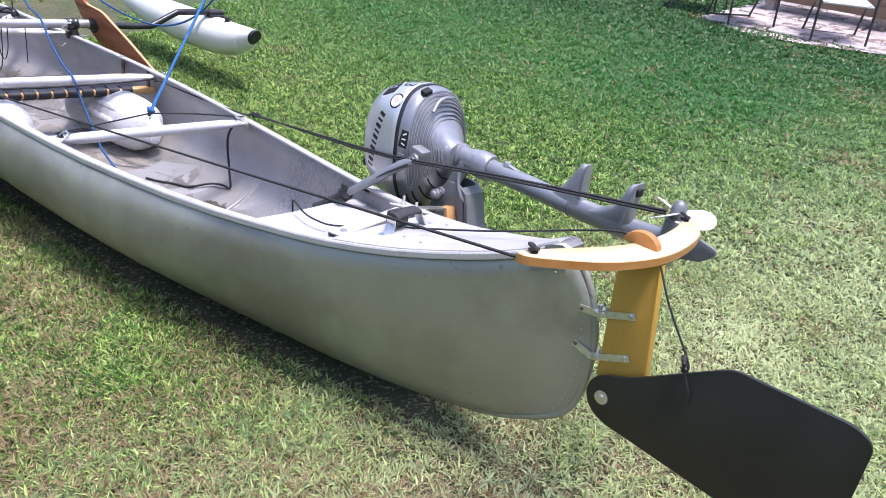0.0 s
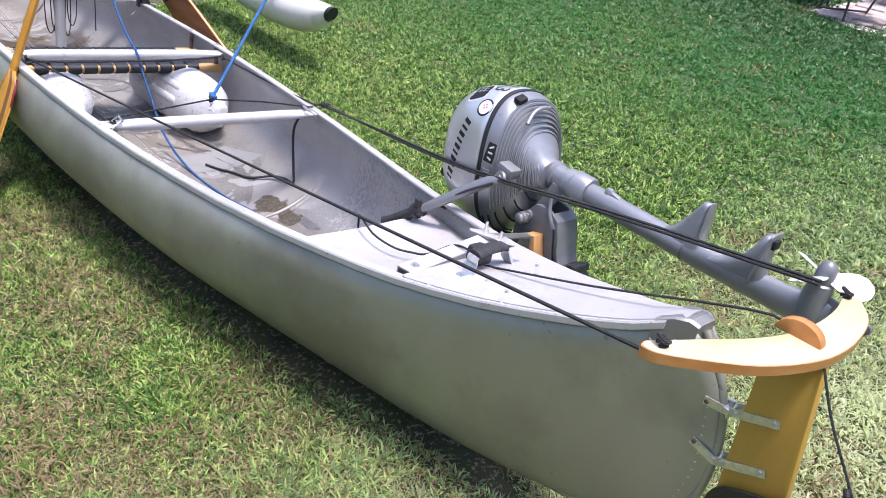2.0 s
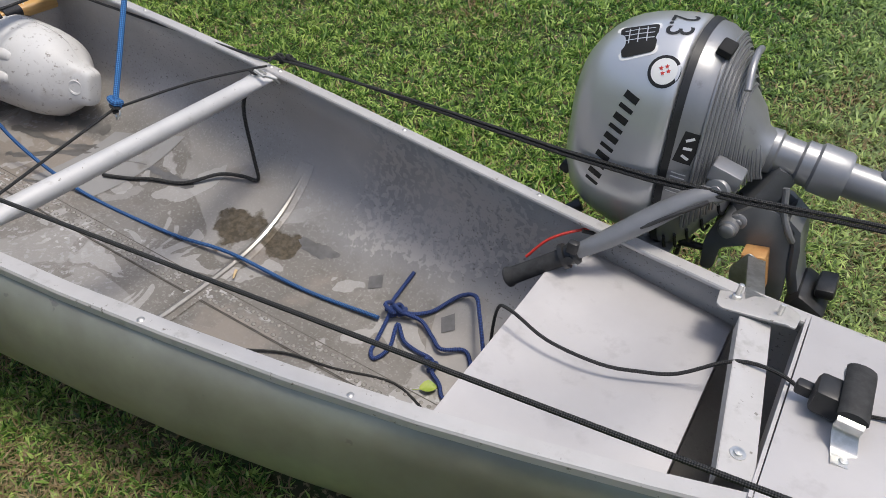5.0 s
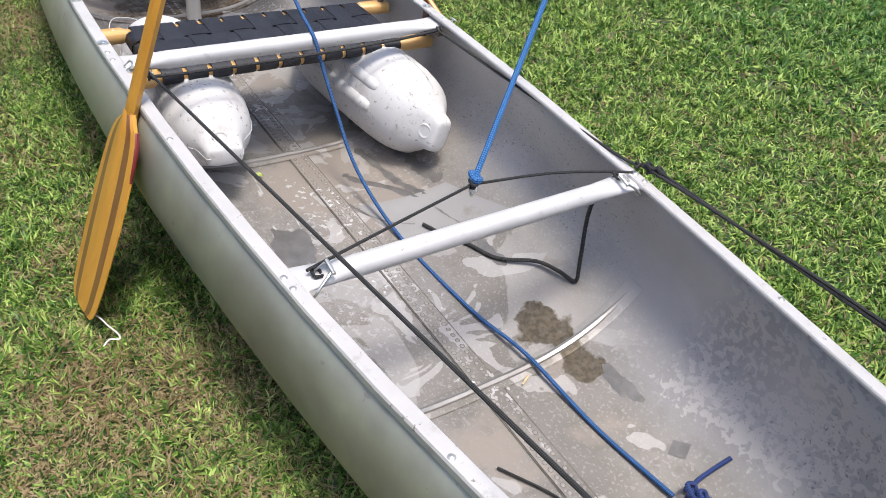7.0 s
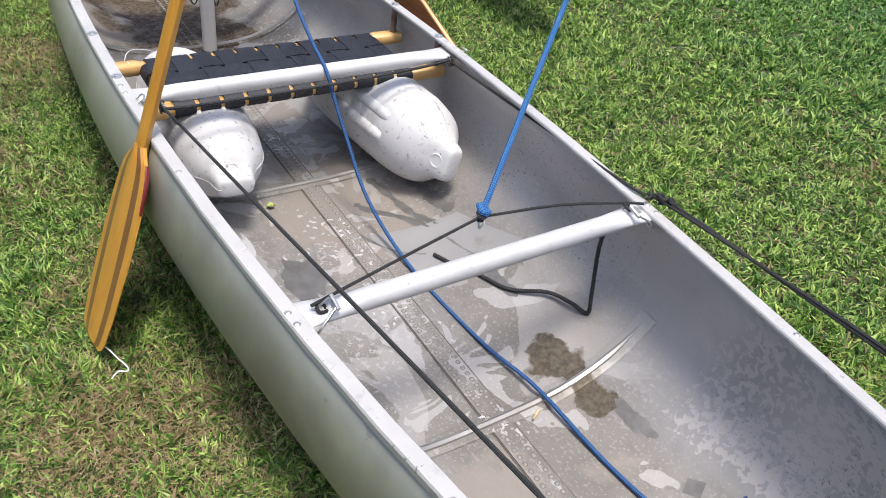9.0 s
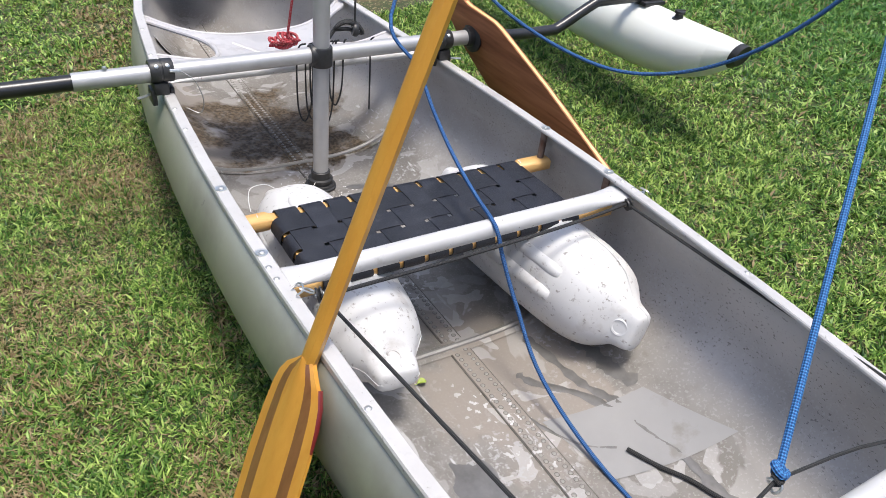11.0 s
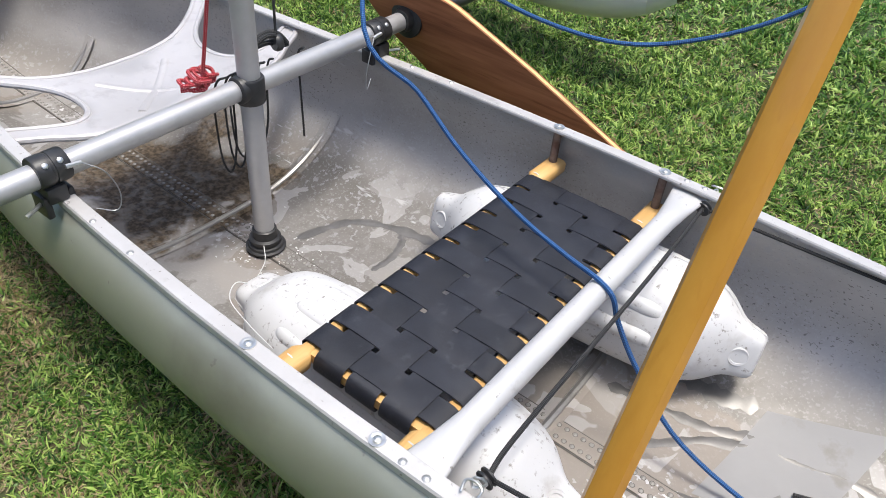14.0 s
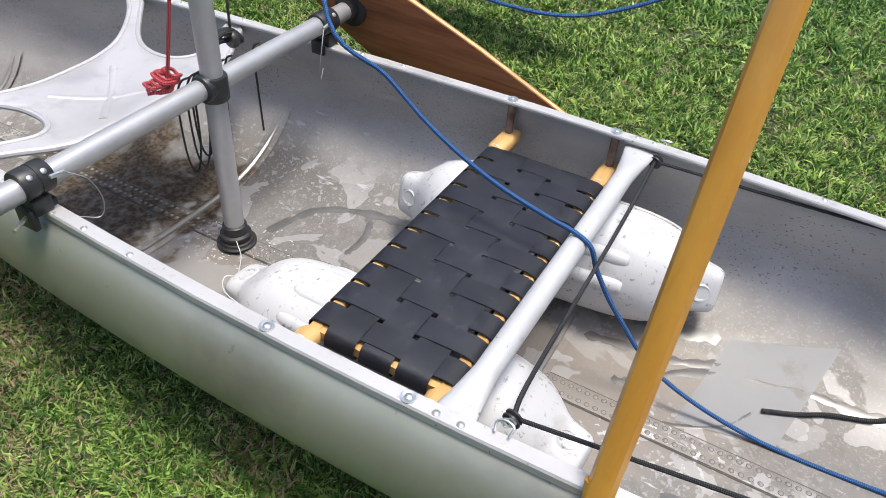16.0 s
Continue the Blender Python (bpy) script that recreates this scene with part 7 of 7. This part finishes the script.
def patio_chair():
    c = thing("patio_chair", (0, 0, 0), "brown metal patio chair with a pale sling seat", "chair", "patio chairs", LEVEL)
    for s in (-1, 1):
        part("front_leg", tube([(s * 0.27, -0.26, 0.0), (s * 0.27, -0.24, 0.35), (s * 0.27, -0.22, 0.62), (s * 0.27, -0.10, 0.66), (s * 0.27, 0.16, 0.64)], 0.013, 8, 4), M_CHAIR, c)
        part("rear_leg", tube([(s * 0.27, 0.32, 0.0), (s * 0.26, 0.10, 0.36), (s * 0.26, -0.20, 0.43)], 0.013, 8, 4), M_CHAIR, c)
        part("back_post", tube([(s * 0.25, 0.16, 0.42), (s * 0.25, 0.24, 0.70), (s * 0.25, 0.34, 1.0)], 0.013, 8, 3), M_CHAIR, c)
    part("seat", box((0, -0.02, 0.43), (0.50, 0.46, 0.020), 0.008, (3, 0, 0)), M_SLING, c, "pale sling seat")
    part("backrest", box((0, 0.25, 0.70), (0.49, 0.018, 0.50), 0.007, (-18, 0, 0)), M_SLING, c)
    part("front_rail", rod((-0.27, -0.23, 0.42), (0.27, -0.23, 0.42), 0.012, 8), M_CHAIR, c)
    part("floor_rail", rod((-0.27, 0.30, 0.02), (0.27, 0.30, 0.02), 0.011, 8), M_CHAIR, c)
    return c


first = patio_chair()
SMALL = Matrix.Diagonal((0.86, 0.86, 0.80, 1.0))
first.matrix_world = pose(-1.50, 6.45, 0.160, 0, 0, 28) @ SMALL
for x, y, a in ((-0.75, 6.75, -35), (-2.35, 6.32, 50), (-2.95, 6.65, 100), (0.15, 7.2, 140), (-0.9, 7.7, 190)):
    copy_thing(first, pose(x, y, lawn_height(x, y) + 0.03, 0, 0, a))


def storage_bench():
    b = thing("storage_bench", (-1.9, 7.55, 0.19), "weathered brown wooden patio bench box", "bench", base=LEVEL)
    for i in range(5):
        part("board", box((-1.9, 7.25, 0.36 + 0.11 * i), (1.3, 0.03, 0.1085), 0.003), M_CABINET, b)
    for s in (-1, 1):
        part("end_panel", box((-1.9 + s * 0.64, 7.52, 0.58), (0.03, 0.52, 0.56), 0.004), M_CABINET, b)
        part("foot", box((-1.9 + s * 0.55, 7.30, 0.24), (0.10, 0.10, 0.13), 0.006), M_PAVER, b)
    part("lid", box((-1.9, 7.52, 0.88), (1.36, 0.60, 0.04), 0.006), M_CABINET, b)


storage_bench()


def cushion():
    c = thing("cushion", (-2.34, 6.31, 0.52), "red cloth cushion lying on a patio chair", "cushion", base=LEVEL)
    part("cover", bevelled(box((-2.34, 6.31, 0.555), (0.36, 0.30, 0.075), 0.034, (0, 0, 60), 4), 0.0), M_CUSHION, c)


cushion()


# ---- grass ----
def blades(name, regions, mat, label, category, seed, flat=False):
    """Many bent blades in one mesh, half of them in tufts. regions: x0, x1, y0, y1, number, height, width."""
    rng = np.random.default_rng(seed)
    V, F = [], []
    base = 0
    for x0, x1, y0, y1, num, hgt, wid in regions:
        x, y = rng.uniform(x0, x1, num), rng.uniform(y0, y1, num)
        a = rng.uniform(0, 2 * np.pi, num)
        tuft = rng.random(num) < (0.0 if flat else 0.5)
        which = rng.integers(0, max(1, num // 22), num)
        hx, hy = rng.uniform(x0, x1, num // 22 + 1), rng.uniform(y0, y1, num // 22 + 1)
        r = hgt * 0.30 * np.sqrt(rng.random(num))
        x, y = np.where(tuft, hx[which] + r * np.cos(a), x), np.where(tuft, hy[which] + r * np.sin(a), y)
        # no blade grows through the boat's bottom
        foot = np.interp(-x, [-0.2, 0.3, 0.8, 1.3, 1.9, 2.8, 3.7, 4.3, 4.8, 5.3], [0, 0.0, 0.12, 0.24, 0.33, 0.38, 0.33, 0.24, 0.12, 0])
        keep = np.abs(y) > foot
        if flat:
            patch = np.sin(x * 3.1 + 1.3 * np.sin(y * 2.3)) * np.sin(y * 3.7 + 1.1 * np.sin(x * 1.9 + 0.6)) + 0.5 * np.sin(x * 8.3 + y * 5.1) * np.sin(y * 7.7 - x * 3.0)
            keep &= rng.random(num) < np.clip(0.50 + 0.55 * patch, 0.10, 1.0)
        x, y, a, tuft = x[keep], y[keep], a[keep], tuft[keep]
        n = len(x)
        clump = 0.5 + 0.5 * np.sin(x * 9.1 + 2 * np.sin(y * 5.3)) * np.sin(y * 8.3 + 1.7 * np.sin(x * 6.1))
        h = hgt * (0.40 + 0.9 * rng.random(n)) * (0.70 + 0.5 * clump)
        w = wid * (0.55 + 0.9 * rng.random(n)) * np.where(tuft, 1.25, 1.0)
        if flat:
            lean = rng.normal(1.45, 0.10, n)
            bend = lean + rng.uniform(-0.1, 0.15, n)
        else:
            lean = np.where(tuft, rng.uniform(0.25, 1.15, n), np.abs(rng.normal(1.0, 0.45, n)))
            bend = lean + rng.uniform(0.15, 0.95, n)
        turn = a + rng.normal(0, 0.35, n)
        d0 = np.stack([np.cos(a), np.sin(a)], 1)
        d1 = np.stack([np.cos(turn), np.sin(turn)], 1)
        roll = rng.normal(0, 0.5, n)
        s = np.stack([-np.sin(a) * np.cos(roll), np.cos(a) * np.cos(roll), np.sin(roll)], 1)
        z0 = lawn_height(x, y) + (rng.uniform(0.001, 0.014, n) if flat else -0.004)
        p0 = np.stack([x, y, z0], 1)
        p1 = p0 + np.concatenate([d0 * (0.55 * h * np.sin(lean))[:, None], (0.55 * h * np.cos(lean))[:, None]], 1)
        p2 = p1 + np.concatenate([d1 * (0.55 * h * np.sin(bend))[:, None], (0.55 * h * np.maximum(np.cos(bend), -0.30))[:, None]], 1)
        side = s * (w / 2)[:, None]
        V.append(np.stack([p0, p1 + side, p1 - side, p2], 1).reshape(-1, 3))
        i = base + np.arange(n) * 4
        F.append(np.stack([i, i + 1, i + 2, i + 2, i + 1, i + 3], 1))
        base += n * 4
    V, loops = np.concatenate(V), np.concatenate(F).ravel()
    me = bpy.data.meshes.new(name)
    me.vertices.add(len(V))
    me.vertices.foreach_set("co", V.astype(np.float32).ravel())
    me.loops.add(len(loops))
    me.loops.foreach_set("vertex_index", loops.astype(np.int32))
    me.polygons.add(len(loops) // 3)
    me.polygons.foreach_set("loop_start", np.arange(0, len(loops), 3).astype(np.int32))
    me.update(calc_edges=True)
    me.materials.append(mat)
    return tagged(new(name, me), label, category, kind="stuff")


LAWN = [(-4.7, 0.8, -1.3, -0.25, 330000, 0.034, 0.0040), (-4.7, 0.8, -0.25, 0.45, 115000, 0.033, 0.0040), (-5.0, 0.8, 0.45, 1.6, 230000, 0.036, 0.0050), (-5.6, 0.8, 1.6, 3.0, 165000, 0.040, 0.0066),
        (-6.2, 0.6, 3.0, 5.0, 130000, 0.040, 0.0085), (-6.5, 0.6, 5.0, 6.3, 50000, 0.045, 0.012), (-6.5, -2.7, 6.2, 12.0, 42000, 0.055, 0.018), (-6.6, -4.7, -1.3, 0.45, 42000, 0.038, 0.0070),
        (-10.0, 6.0, -6.0, -1.3, 26000, 0.045, 0.022), (0.8, 6.0, -1.3, 6.0, 14000, 0.045, 0.022), (-12.0, -6.4, -1.3, 8.0, 16000, 0.050, 0.022)]
STRAW = [(-4.7, 0.8, -1.3, -0.2, 90000, 0.032, 0.0018), (-1.0, 0.8, -0.2, 1.6, 26000, 0.030, 0.0022), (-5.0, -1.0, 0.45, 1.8, 18000, 0.030, 0.0022)]
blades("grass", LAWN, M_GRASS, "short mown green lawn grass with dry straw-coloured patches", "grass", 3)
blades("thatch", STRAW, M_STRAW, "dead tan straw matted between the grass blades", "straw", 5, True)
